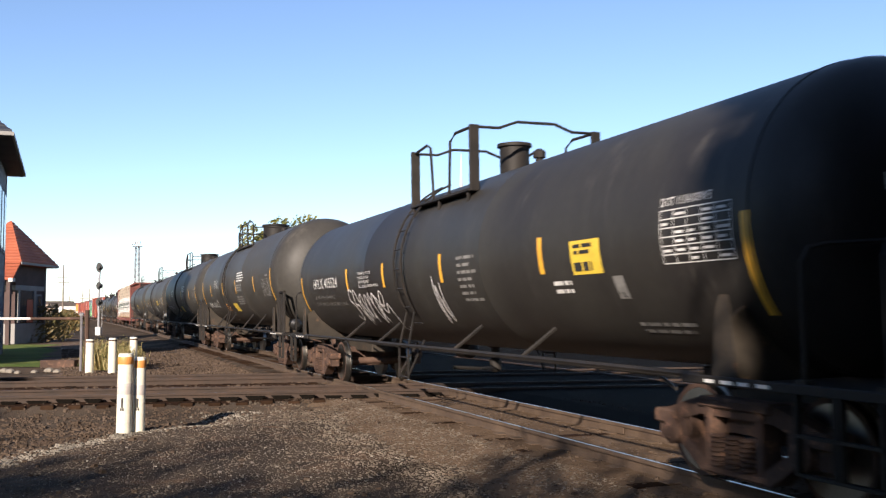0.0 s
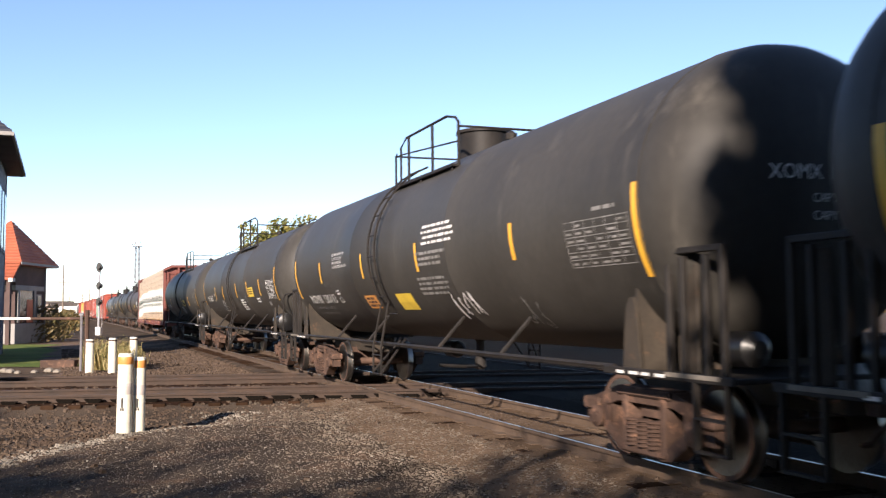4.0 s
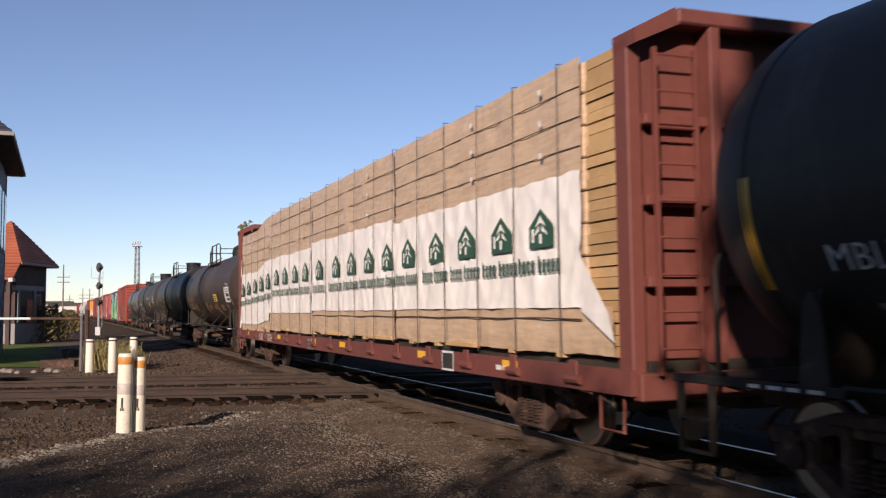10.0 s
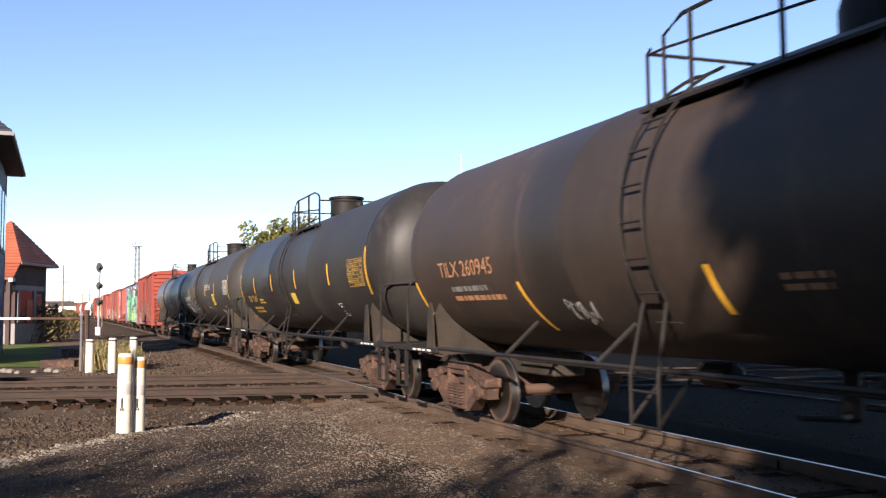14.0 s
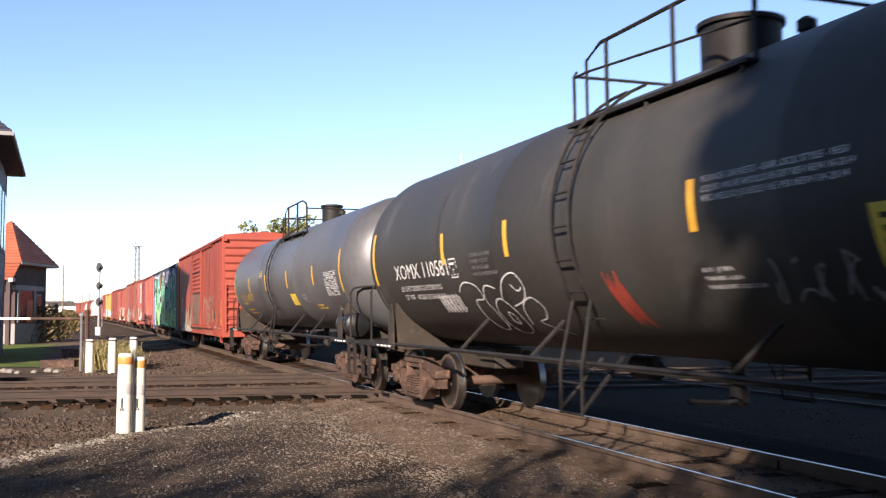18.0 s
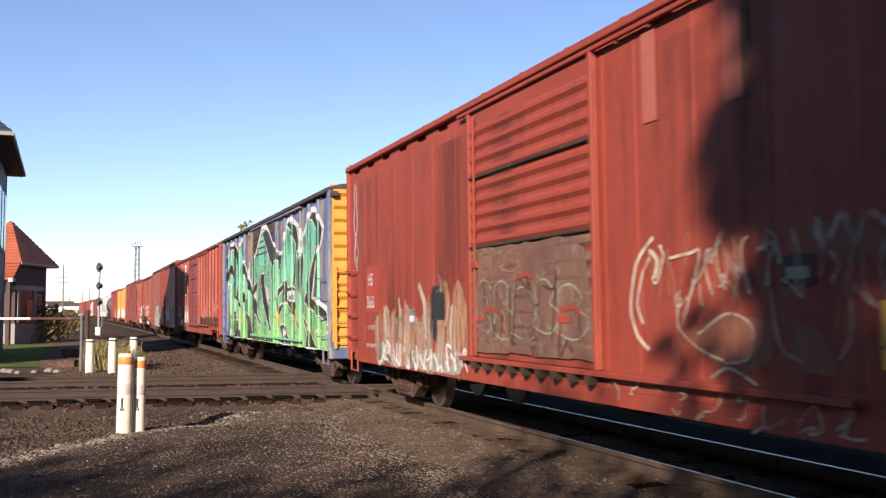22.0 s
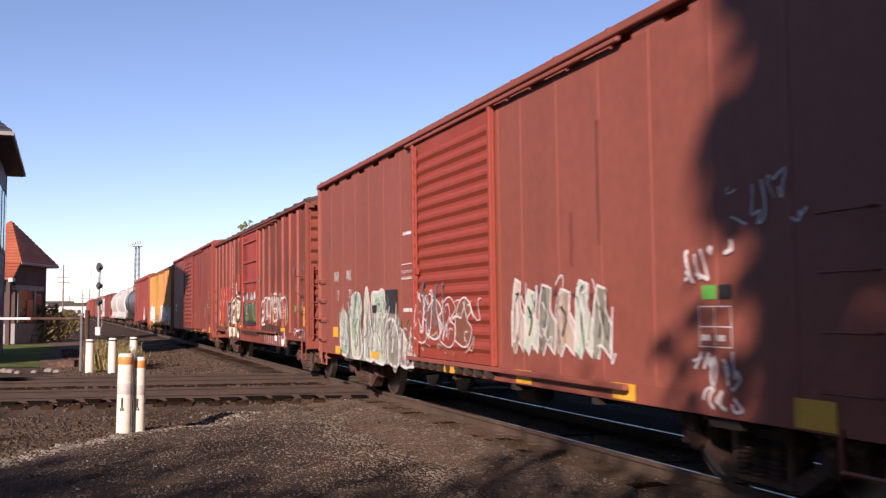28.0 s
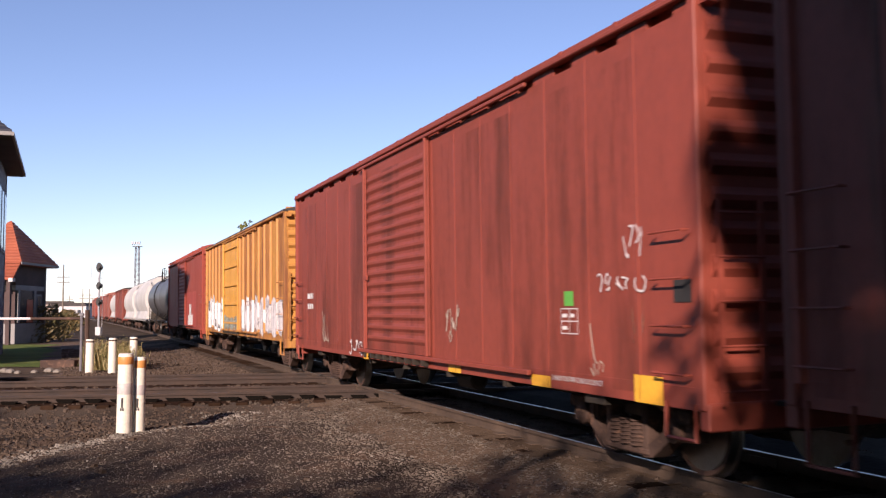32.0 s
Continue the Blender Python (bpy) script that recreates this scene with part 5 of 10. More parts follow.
def tracks():
    # the train's own track
    tr = tagged(new("railway_track"), "worn main track with polished rails in dirt and ballast", "railway track", kind="structure")
    us = [12.0, -2.0, -14.0, -30, -50, -80, -120, -170, -230, -300, -400]
    for lat in (0.755, -0.755):
        b = Bag()
        for a, c in zip(us[:-1], us[1:]):
            rail_profile(b, line_point(a, lat), line_point(c, lat))
        part("rail", b, [M["rail"], M["railtop"]], tr, "rail with bright polished head")
    tie = Bag().box(-0.12, 0.12, -1.3, 1.3, -0.30, -0.150, 0.012).mesh("tie", M["tie"])
    spike = Bag().box(-0.10, 0.10, -0.16, 0.16, 0, 0.016).mesh("tie_plate", M["rail"])
    for i in range(120):
        u = 8 - i * 0.53
        x, y = line_point(u)
        o = part("tie", tie, None, tr, at=line_pose(u, random.uniform(-0.028, 0.0)))
        if u > -30:
            for lat in (0.755, -0.755):
                part("tie_plate", spike, None, o, at=pose(0, -lat, -0.152))
    # joint bars on the inner faces
    for u in (-6.4, -9.0, -12.2):
        x, y = line_point(u, -0.715)
        part("joint_bar", Bag().box(-0.35, 0.35, -0.012, 0.012, -0.145, -0.05, 0.006), M["rail"], tr, at=pose(x, y, 0, 0, 0, math.degrees(math.atan2(TD[1], TD[0]))))
    # second track beyond the train
    t2 = tagged(new("railway_track"), "second track beyond the train", "railway track", kind="structure")
    for lat in (-6.3, -7.8):
        b = Bag()
        for a, c in zip(us[:-1], us[1:]):
            rail_profile(b, line_point(a, lat), line_point(c, lat), -0.02)
        part("rail", b, [M["greasy_rail"], M["dull_head"]], t2)
    for i in range(60):
        u = 8 - i * 0.55
        x, y = line_point(u, -7.05)
        part("tie", tie, None, t2, at=Matrix.Translation((x, y, 0.02)) @ line_pose(u).to_quaternion().to_matrix().to_4x4())
    # the two crossing lines
    qa = math.degrees(math.atan2(QE[1], QE[0]))
    for qc in (20.6, 24.9):
        tc = tagged(new("railway_track"), "brown crossing track on timber ties", "railway track", kind="structure")
        for dq in (-0.755, 0.755):
            b = Bag()
            q = qc + dq
            p0 = (QN[0] * q + QE[0] * -60, QN[1] * q + QE[1] * -60)
            p1 = (QN[0] * q + QE[0] * 40, QN[1] * q + QE[1] * 40)
            rail_profile(b, p0, p1, -0.006)
            part("rail", b, [M["greasy_rail"], M["dull_head"]], tc)
        for i in range(64):
            e = 3.5 - i * 0.52
            x, y = QN[0] * qc + QE[0] * e, QN[1] * qc + QE[1] * e
            part("tie", tie, None, tc, at=pose(x, y, random.uniform(-0.02, 0.01), 0, 0, qa + random.uniform(-1.5, 1.5)))
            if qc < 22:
                # near-black wedges put in for the shaded pockets between ties at the near rail
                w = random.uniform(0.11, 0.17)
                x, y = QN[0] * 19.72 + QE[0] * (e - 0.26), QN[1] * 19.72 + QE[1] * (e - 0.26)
                part("grease_clump", Bag().prism([(-w - 0.05, -0.085), (-w * 0.6, -0.20), (w * 0.5, -0.21), (w + 0.05, -0.09)], -0.05, 0.06), M["shade_black"], tc, "", at=pose(x, y, random.uniform(-0.02, 0.01), 0, 0, qa))


def scatter(name, n, place, size, mat, label, seed, lift=0.0):
    """Loose stones as one body of stuff: squashed eight-sided lumps."""
    rng = random.Random(seed)
    base = []
    vs, fs = [], []
    for _ in range(n):
        x, y = place(rng)
        z = ground_z(x, y) + lift
        r = size * rng.uniform(0.45, 1.25) * (1 if rng.random() < 0.93 else 1.7)
        a0 = rng.uniform(0, 6.28)
        k = len(vs)
        for j in range(5):
            a = a0 + j * 1.2566 + rng.uniform(-0.3, 0.3)
            rr = r * rng.uniform(0.7, 1.15)
            vs.append((x + rr * math.cos(a), y + rr * math.sin(a), z - 0.3 * r))
            vs.append((x + rr * 0.75 * math.cos(a + 0.3), y + rr * 0.75 * math.sin(a + 0.3), z + r * rng.uniform(0.35, 0.75)))
        for j in range(5):
            i0, i1 = k + 2 * j, k + 2 * ((j + 1) % 5)
            fs.append((i0, i1, i1 + 1, i0 + 1))
        fs.append((k + 1, k + 3, k + 5, k + 7, k + 9))
    me = bpy.data.meshes.new(name)
    me.from_pydata(vs, [], fs)
    me.materials.append(mat)
    return tagged(new(name, me), label, "gravel", kind="stuff")


# ground sheet past the train, its shade put into the colour
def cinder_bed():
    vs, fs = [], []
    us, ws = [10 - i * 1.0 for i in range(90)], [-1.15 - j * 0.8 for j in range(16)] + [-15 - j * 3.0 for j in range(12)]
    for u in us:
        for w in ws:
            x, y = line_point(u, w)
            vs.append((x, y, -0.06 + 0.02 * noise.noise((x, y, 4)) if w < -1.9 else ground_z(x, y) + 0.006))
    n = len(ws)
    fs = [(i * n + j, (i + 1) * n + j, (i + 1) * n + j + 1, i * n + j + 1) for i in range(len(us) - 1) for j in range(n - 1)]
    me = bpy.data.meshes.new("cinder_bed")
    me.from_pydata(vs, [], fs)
    me.materials.append(M["shade_black"])
    tagged(new("cinder_bed", me), "ground beyond the train, coloured near black for its shade", "ground", kind="structure")


def loose_stones():
    edge = ((-6.0, 9.0), (-5.65, 12.2), (-5.57, 12.8), (-5.34, 13.9), (-5.03, 15.2), (-4.55, 16.0), (-4.18, 17.6), (-3.7, 19.2))
    def rim_x(y):
        for (xa, ya), (xb, yb) in zip(edge[:-1], edge[1:]):
            if y <= yb:
                return xa + (xb - xa) * (y - ya) / (yb - ya)
        return edge[-1][0]
    def pad(rng):
        # grey pad in front of the camera, denser near it
        while True:
            y = 4.5 + 14.0 * rng.random() ** 1.2
            x = rng.uniform(-0.56, 0.56) * y
            w = TN[0] * x + TN[1] * y + OFF
            if w > 1.0 and x > rim_x(y) and QN[0] * x + QN[1] * y < 18.6:
                return x, y
    def bank(rng):
        while True:
            q, e = rng.uniform(10.0, 26.8), rng.uniform(-16, 1.5)
            x, y = QN[0] * q + QE[0] * e, QN[1] * q + QE[1] * e
            if TN[0] * x + TN[1] * y + OFF > 1.4 and ((q < 19.2 and x < rim_x(y)) or rng.random() < (0.3 if q > 17.2 else 0.05)):
                return x, y
    def four_foot(rng):
        u, w = rng.uniform(-22, 2), rng.uniform(-1.1, 2.5)
        return line_point(u, w)
    scatter("grey_gravel", 36000, pad, 0.0125, M["gravel_stone"], "loose grey-brown gravel", 1)
    scatter("pale_gravel", 3200, pad, 0.0135, M["pebble"], "scattered pale limestone pebbles", 2)
    scatter("ballast_stones", 17000, bank, 0.038, M["stone"], "coarse brown ballast stones", 3)
    def beyond(rng):
        return line_point(rng.uniform(-16, 4), -1.9 - 9.0 * rng.random() ** 1.4)
    scatter("cinder_stones", 4000, beyond, 0.013, M["ballast"], "loose brown ballast stones beyond the train", 6, 0.24)
    def far_bank(rng):
        while True:
            q, w = 26.6 + 26.0 * rng.random() ** 1.6, rng.uniform(1.7, 11.0)
            y = q / 0.985
            x = (w - OFF - TN[1] * y) / TN[0]
            y = (q - QN[0] * x) / QN[1]
            x = (w - OFF - TN[1] * y) / TN[0]
            if x > -0.40 * y:
                return x, y
    scatter("bank_stones", 9000, far_bank, 0.05, M["stone"], "brown ballast stones on the bank past the crossing", 7, 0.01)
    def shoulder(rng):
        return line_point(rng.uniform(-22, -2), 1.3 + abs(rng.gauss(0, 0.9)))
    scatter("shoulder_pebbles", 900, shoulder, 0.019, M["pebble"], "scattered pale pebbles along the track", 12)
    scatter("shoulder_stones", 13000, shoulder, 0.022, M["gravel_stone"], "brown gravel along the track shoulder", 10)
    scatter("track_ballast", 9000, four_foot, 0.026, M["stone"], "dusty ballast between the rails", 4)
    rng = random.Random(9)
    # pale rim of stones where the pad ends
    def rim(r):
        y = r.uniform(9.5, 18.6)
        return rim_x(y) + r.gauss(0, 0.13 if y < 16 else 0.3), y
    scatter("pad_rim", 1700, rim, 0.024, M["pebble"], "pale stones along the edge of the pad", 5)


# ---- trees and surroundings ----
def tree(x, y, height, spread, trunk, leaves, size, seed, mat, label, low=0.35, name="tree", full=0):
    rng = random.Random(seed)
    t = thing(name, label, "tree", pose(x, y, ground_z(x, y) - 0.05))
    b = Bag()
    b.tube([(0, 0, 0), (rng.uniform(-.2, .2), rng.uniform(-.2, .2), height * 0.35), (rng.uniform(-.4, .4), rng.uniform(-.4, .4), height * 0.85)], [trunk, trunk * 0.7, trunk * 0.15], 10)
    tips = []
    for i in range(14):
        a = i * 2.4 + rng.uniform(-0.4, 0.4)
        z0 = height * rng.uniform(low * 0.8, 0.7)
        L = spread * rng.uniform(0.55, 1.0) * (1.1 - 0.5 * (z0 / height))
        e = (L * math.cos(a), L * math.sin(a), z0 + L * rng.uniform(0.35, 0.9))
        mid = (e[0] * 0.5, e[1] * 0.5, z0 + (e[2] - z0) * 0.4)
        b.tube([(0, 0, z0), mid, e], [trunk * 0.35, trunk * 0.22, trunk * 0.06], 6)
        tips += [e, mid]
    part("trunk", b, M["bark"], t, "forking trunk with limbs", 40)
    clumps = [(p[0] + rng.gauss(0, spread * 0.12), p[1] + rng.gauss(0, spread * 0.12), p[2] + rng.gauss(0, spread * 0.1), spread * rng.uniform(0.16, 0.34)) for p in tips for _ in range(3)]
    clumps += [(rng.gauss(0, spread * 0.2), rng.gauss(0, spread * 0.2), height * rng.uniform(0.8, 0.97), spread * 0.24) for _ in range(6)]
    for _ in range(full):
        v = Vector((rng.gauss(0, 1), rng.gauss(0, 1), rng.gauss(0, 1))).normalized() * rng.uniform(0.1, 1) ** 0.4
        clumps.append((v.x * spread * 0.78, v.y * spread * 0.78, height * (0.56 + 0.38 * v.z), spread * rng.uniform(0.14, 0.24)))
    c = Bag()
    for i in range(leaves):
        cx, cy, cz, cr = rng.choice(clumps)
        v = Vector((rng.gauss(0, 1), rng.gauss(0, 1), rng.gauss(0, 0.8)))
        v = v.normalized() * cr * rng.uniform(0.2, 1.0) ** 0.5
        p = Vector((cx, cy, cz)) + v
        s = size * rng.uniform(0.6, 1.3)
        n = Vector((rng.gauss(0, 1), rng.gauss(0, 1), rng.gauss(0.4, 1))).normalized()
        u = n.orthogonal().normalized()
        w = n.cross(u)
        c.add([(p - u * s)[:], (p - w * s * 0.55)[:], (p + u * s)[:], (p + w * s * 0.55 + n * s * 0.2)[:]], [(0, 1, 2), (0, 2, 3)])
    me = bpy.data.meshes.new("crown")
    me.from_pydata(c.v, [], c.f)
    me.materials.append(mat)
    part("crown", me, None, t, "loose crown of small leaves")
    return t


def bush(x, y, w, h, n, seed, mat, label, size=0.12, name="bush"):
    rng = random.Random(seed)
    t = thing(name, label, name, pose(x, y, ground_z(x, y)))
    s = Bag()
    for i in range(7):
        a = rng.uniform(0, 6.28)
        s.tube([(0, 0, -0.05), (w * 0.25 * math.cos(a), w * 0.25 * math.sin(a), h * rng.uniform(0.6, 0.9))], [0.02, 0.006], 5)
    part("stem", s, M["bark"], t)
    c = Bag()
    for i in range(n):
        a, r = rng.uniform(0, 6.28), rng.uniform(0, 1) ** 0.5
        z = h * rng.uniform(0.05, 1.0)
        k = w * 0.5 * r * (1 - 0.6 * (z / h) ** 2)
        p = Vector((k * math.cos(a), k * math.sin(a), z))
        d = size * rng.uniform(0.5, 1.4)
        nn = Vector((rng.gauss(0, 1), rng.gauss(0, 1), rng.gauss(0, 1))).normalized()
        u = nn.orthogonal().normalized()
        v = nn.cross(u)
        c.add([(p - u * d)[:], (p - v * d * 0.4)[:], (p + u * d)[:], (p + v * d * 0.4)[:]], [(0, 1, 2, 3)])
    me = bpy.data.meshes.new("foliage")
    me.from_pydata(c.v, [], c.f)
    me.materials.append(mat)
    part("foliage", me, None, t)
    return t


def weeds(x, y, w, h, n, seed):
    """A tuft of dry upright stalks with small leaves."""
    rng = random.Random(seed)
    t = thing("weeds", "tuft of dry yellow-green weeds beside the posts", "weeds", pose(x, y, ground_z(x, y)))
    c = Bag()
    for i in range(n):
        a, r = rng.uniform(0, 6.28), w * 0.5 * rng.random() ** 0.6
        p, k = Vector((r * math.cos(a), r * math.sin(a), -0.03)), h * rng.uniform(0.45, 1.0)
        e = p + Vector((rng.gauss(0, 0.12) * k, rng.gauss(0, 0.12) * k, k))
        sd = Vector((math.cos(a * 3), math.sin(a * 3), 0)) * 0.012
        m = (p + e) / 2 + Vector((rng.gauss(0, 0.03), rng.gauss(0, 0.03), 0))
        c.add([(p - sd)[:], (p + sd)[:], (m + sd)[:], (m - sd)[:], e[:]], [(0, 1, 2, 3), (3, 2, 4)])
        for j in range(3):
            q = p + (e - p) * rng.uniform(0.3, 1.0)
            d = Vector((rng.gauss(0, 1), rng.gauss(0, 1), rng.gauss(0.3, 0.6))).normalized() * rng.uniform(0.04, 0.10)
            u = d.orthogonal().normalized() * 0.018
            c.add([q[:], (q + d * 0.5 + u)[:], (q + d)[:], (q + d * 0.5 - u)[:]], [(0, 1, 2, 3)])
    me = bpy.data.meshes.new("foliage")
    me.from_pydata(c.v, [], c.f)
    me.materials.append(M["weed"])
    part("foliage", me, None, t)
    return t


def bollard(x, y, h, lean=0.0, marks=True, r=0.135):
    b = thing("bollard", "cream plastic-sleeved post with a faded orange band" if marks else "cream plastic-sleeved post beside the track", "bollard", pose(x, y, ground_z(x, y) - 0.02, 0, lean, 0), group="marker posts")
    part("sleeve", Bag().lathe([(-0.1, r), (h - 0.12, r * 0.98), (h - 0.03, r * 0.98), (h, r * 0.85), (h + 0.005, r * 0.2)], "Z", 24), M["post"], b, "", 35)
    if marks:
        part("band", Bag().lathe([(h - 0.17, r * 0.985), (h - 0.165, r * 1.01), (h - 0.055, r * 1.01), (h - 0.05, r * 0.985)], "Z", 24), M["post_o"], b, "faded orange band", 35)
        part("band", Bag().lathe([(h * 0.50, r * 0.99), (h * 0.505, r * 1.008), (h * 0.63, r * 1.008), (h * 0.635, r * 0.99)], "Z", 24), M["post_g"], b, "pale grey band", 35)
        part("marking", Bag().box(-0.016, 0.016, -r - 0.004, -r + 0.02, h * 0.34, h * 0.46).box(-0.03, -0.005, -r - 0.0035, -r + 0.02, h * 0.30, h * 0.335).box(0.005, 0.03, -r - 0.0035, -r + 0.02, h * 0.30, h * 0.335), M["black"], b, "small black stencilled mark")
    else:
        part("band", Bag().lathe([(h - 0.10, r * 0.985), (h - 0.095, r * 1.01), (h - 0.055, r * 1.01), (h - 0.05, r * 0.985)], "Z", 24), M["truck"], b, "thin brown band", 35)
    return b


def far_at(px_x, depth):
    """Plan x of a direction across the view at a depth; the view is 1568 wide."""
    return (px_x - 784) / 1681.0 * depth


def signal_mast(x, y, top):
    t = thing("signal_mast", "railway signal mast with three black round signal heads", "signal", pose(x, y, -0.3))
    part("mast", Bag().tube([(0, 0, 0), (0, 0, top)], 0.07, 10), M["galv"], t)
    part("base", Bag().box(-0.22, 0.22, -0.22, 0.22, -0.1, 0.7, 0.03), M["far_w"], t, "pale relay box at the foot")
    for i, z in enumerate((top - 0.3, top - 1.85, top - 3.2)):
        r = (0.27, 0.22, 0.24)[i]
        h = part("signal_head", Bag().prism([(0.05 + r * 0.95 * math.cos(a * 0.5236), z + r * 1.5 * math.sin(a * 0.5236)) for a in range(12)], -0.3, -0.24).lathe([(-0.16, r * 0.9), (-0.15, r), (-0.1, r), (-0.08, r * 0.9), (0.2, 0.22), (0.3, 0.15)], "Y", 20, (0.05, -0.12, z)), M["black"], t, "round black signal target", 35)
        part("hood", Bag().lathe([(-0.42, 0.14), (-0.42, 0.16), (-0.16, 0.16), (-0.16, 0.14)], "Y", 14, (0.05, -0.12, z)), M["black"], h)
        part("bracket", Bag().box(-0.05, 0.05, -0.12, 0.1, z - 0.55, z - 0.35), M["galv"], t)
    part("ladder", Bag().tube([(-0.18, 0.25, 0), (-0.18, 0.25, top - 0.6)], 0.02, 5).tube([(0.18, 0.25, 0), (0.18, 0.25, top - 0.6)], 0.02, 5), M["galv"], t)
    part("platform", Bag().box(-0.75, 0.1, 0.0, 0.5, top - 1.2, top - 1.16).tube([(-0.72, 0.05, top - 1.2), (-0.72, 0.05, top - 0.2)], 0.02, 5), M["galv"], t)


def light_tower(x, y, top):
    t = thing("light_tower", "tall lattice yard light tower", "light tower", pose(x, y, -0.3))
    w0, w1 = 0.60, 0.42
    for sx in (-1, 1):
        for sy in (-1, 1):
            part("leg", Bag().tube([(sx * w0, sy * w0, 0), (sx * w1, sy * w1, top)], 0.10, 5), M["pipe_g"], t)
    n = 14
    for i in range(n):
        z0, z1 = top * i / n, top * (i + 1) / n
        a, c = w0 + (w1 - w0) * i / n, w0 + (w1 - w0) * (i + 1) / n
        b = Bag()
        for k in (-1, 1):
            b.tube([(-a, k * a, z0), (c, k * c, z1)], 0.05, 4).tube([(k * a, -a, z0), (k * c, c, z1)], 0.05, 4)
        part("brace", b, M["pipe_g"], t)
    b = Bag().box(-1.1, 1.1, -0.9, 0.9, top, top + 0.12)
    part("deck", b, M["pipe_g"], t)
    for k in (-0.9, -0.3, 0.3, 0.9):
        part("floodlight", Bag().box(k - 0.22, k + 0.22, -1.5, -1.1, top + 0.5, top + 1.2, 0.05).tube([(k, -1.2, top + 0.1), (k, -1.2, top + 0.6)], 0.06, 5), M["galv"], t)


def utility_pole(x, y, h, arms=2, cross=True, seed=0):
    t = thing("utility_pole", "weathered wooden utility pole with crossarm", "utility pole", pose(x, y, -0.3))
    part("pole", Bag().tube([(0, 0, 0), (0, 0, h)], [0.16, 0.10], 8), M["bark"], t)
    for i in range(arms):
        z = h * 0.78 - i * 0.9
        a = part("crossarm", Bag().box(-1.1, 1.1, -0.06, 0.06, z, z + 0.12), M["bark"], t)
        for k in (-1.0, -0.5, 0.5, 1.0):
            part("insulator", Bag().lathe([(z + 0.12, 0.03), (z + 0.2, 0.05), (z + 0.26, 0.03)], "Z", 6, (k, 0, 0)), M["galv"], a)


def hip_roof(parent, x0, x1, y0, y1, z0, z1, over, mat, ridge=0.35, label=""):
    """A tiled hip roof with courses of tile strips; eaves project by over."""
    b = Bag()
    X0, X1, Y0, Y1 = x0 - over, x1 + over, y0 - over, y1 + over
    cx0, cx1, cy = X0 + (X1 - X0) * ridge, X1 - (X1 - X0) * ridge, (Y0 + Y1) / 2
    n = 14
    lo = [(X0, Y0), (X1, Y0), (X1, Y1), (X0, Y1)]
    hi = [(cx0, cy), (cx1, cy), (cx1, cy), (cx0, cy)]
    def at(k, f, lift):
        return (lo[k][0] + (hi[k][0] - lo[k][0]) * f, lo[k][1] + (hi[k][1] - lo[k][1]) * f, z0 + (z1 - z0) * f + lift)
    roof = part("roof", Bag().add([at(k, 0, 0) for k in range(4)] + [at(0, 1, 0), at(1, 1, 0)] + [(p[0], p[1], z0 - 0.18) for p in lo], [(0, 1, 5, 4), (1, 2, 5), (2, 3, 4, 5), (3, 0, 4), (6, 7, 1, 0), (7, 8, 2, 1), (8, 9, 3, 2), (9, 6, 0, 3), (6, 9, 8, 7)]), mat, parent, label)
    for i in range(n):
        f0, f1 = i / n, (i + 1) / n
        c = Bag()
        for k in range(4):
            m = (k + 1) % 4
            c.add([at(k, f0, 0.07), at(m, f0, 0.07), at(m, f1, 0.02), at(k, f1, 0.02), at(k, f0, 0.0), at(m, f0, 0.0)], [(0, 1, 2, 3), (4, 5, 1, 0)])
        part("tile_course", c, mat, roof)
    part("gutter", Bag().box(X0 - 0.08, X1 + 0.08, Y0 - 0.08, Y0, z0 - 0.16, z0 - 0.02).box(X1, X1 + 0.08, Y0, Y1, z0 - 0.16, z0 - 0.02), M["house_trim"], parent, "pale eaves trim")
    return roof


def window(parent, x0, x1, y, z0, z1, name="window"):
    w = part(name, Bag().box(x0 - 0.1, x1 + 0.1, y - 0.06, y + 0.05, z0 - 0.1, z0).box(x0 - 0.1, x1 + 0.1, y - 0.06, y + 0.05, z1, z1 + 0.1).box(x0 - 0.1, x0, y - 0.06, y + 0.05, z0, z1).box(x1, x1 + 0.1, y - 0.06, y + 0.05, z0, z1).box((x0 + x1) / 2 - 0.03, (x0 + x1) / 2 + 0.03, y - 0.05, y + 0.03, z0, z1), M["house_trim"], parent)
    part("pane", Bag().box(x0, x1, y - 0.01, y + 0.01, z0, z1), M["glass"], w)
    return w


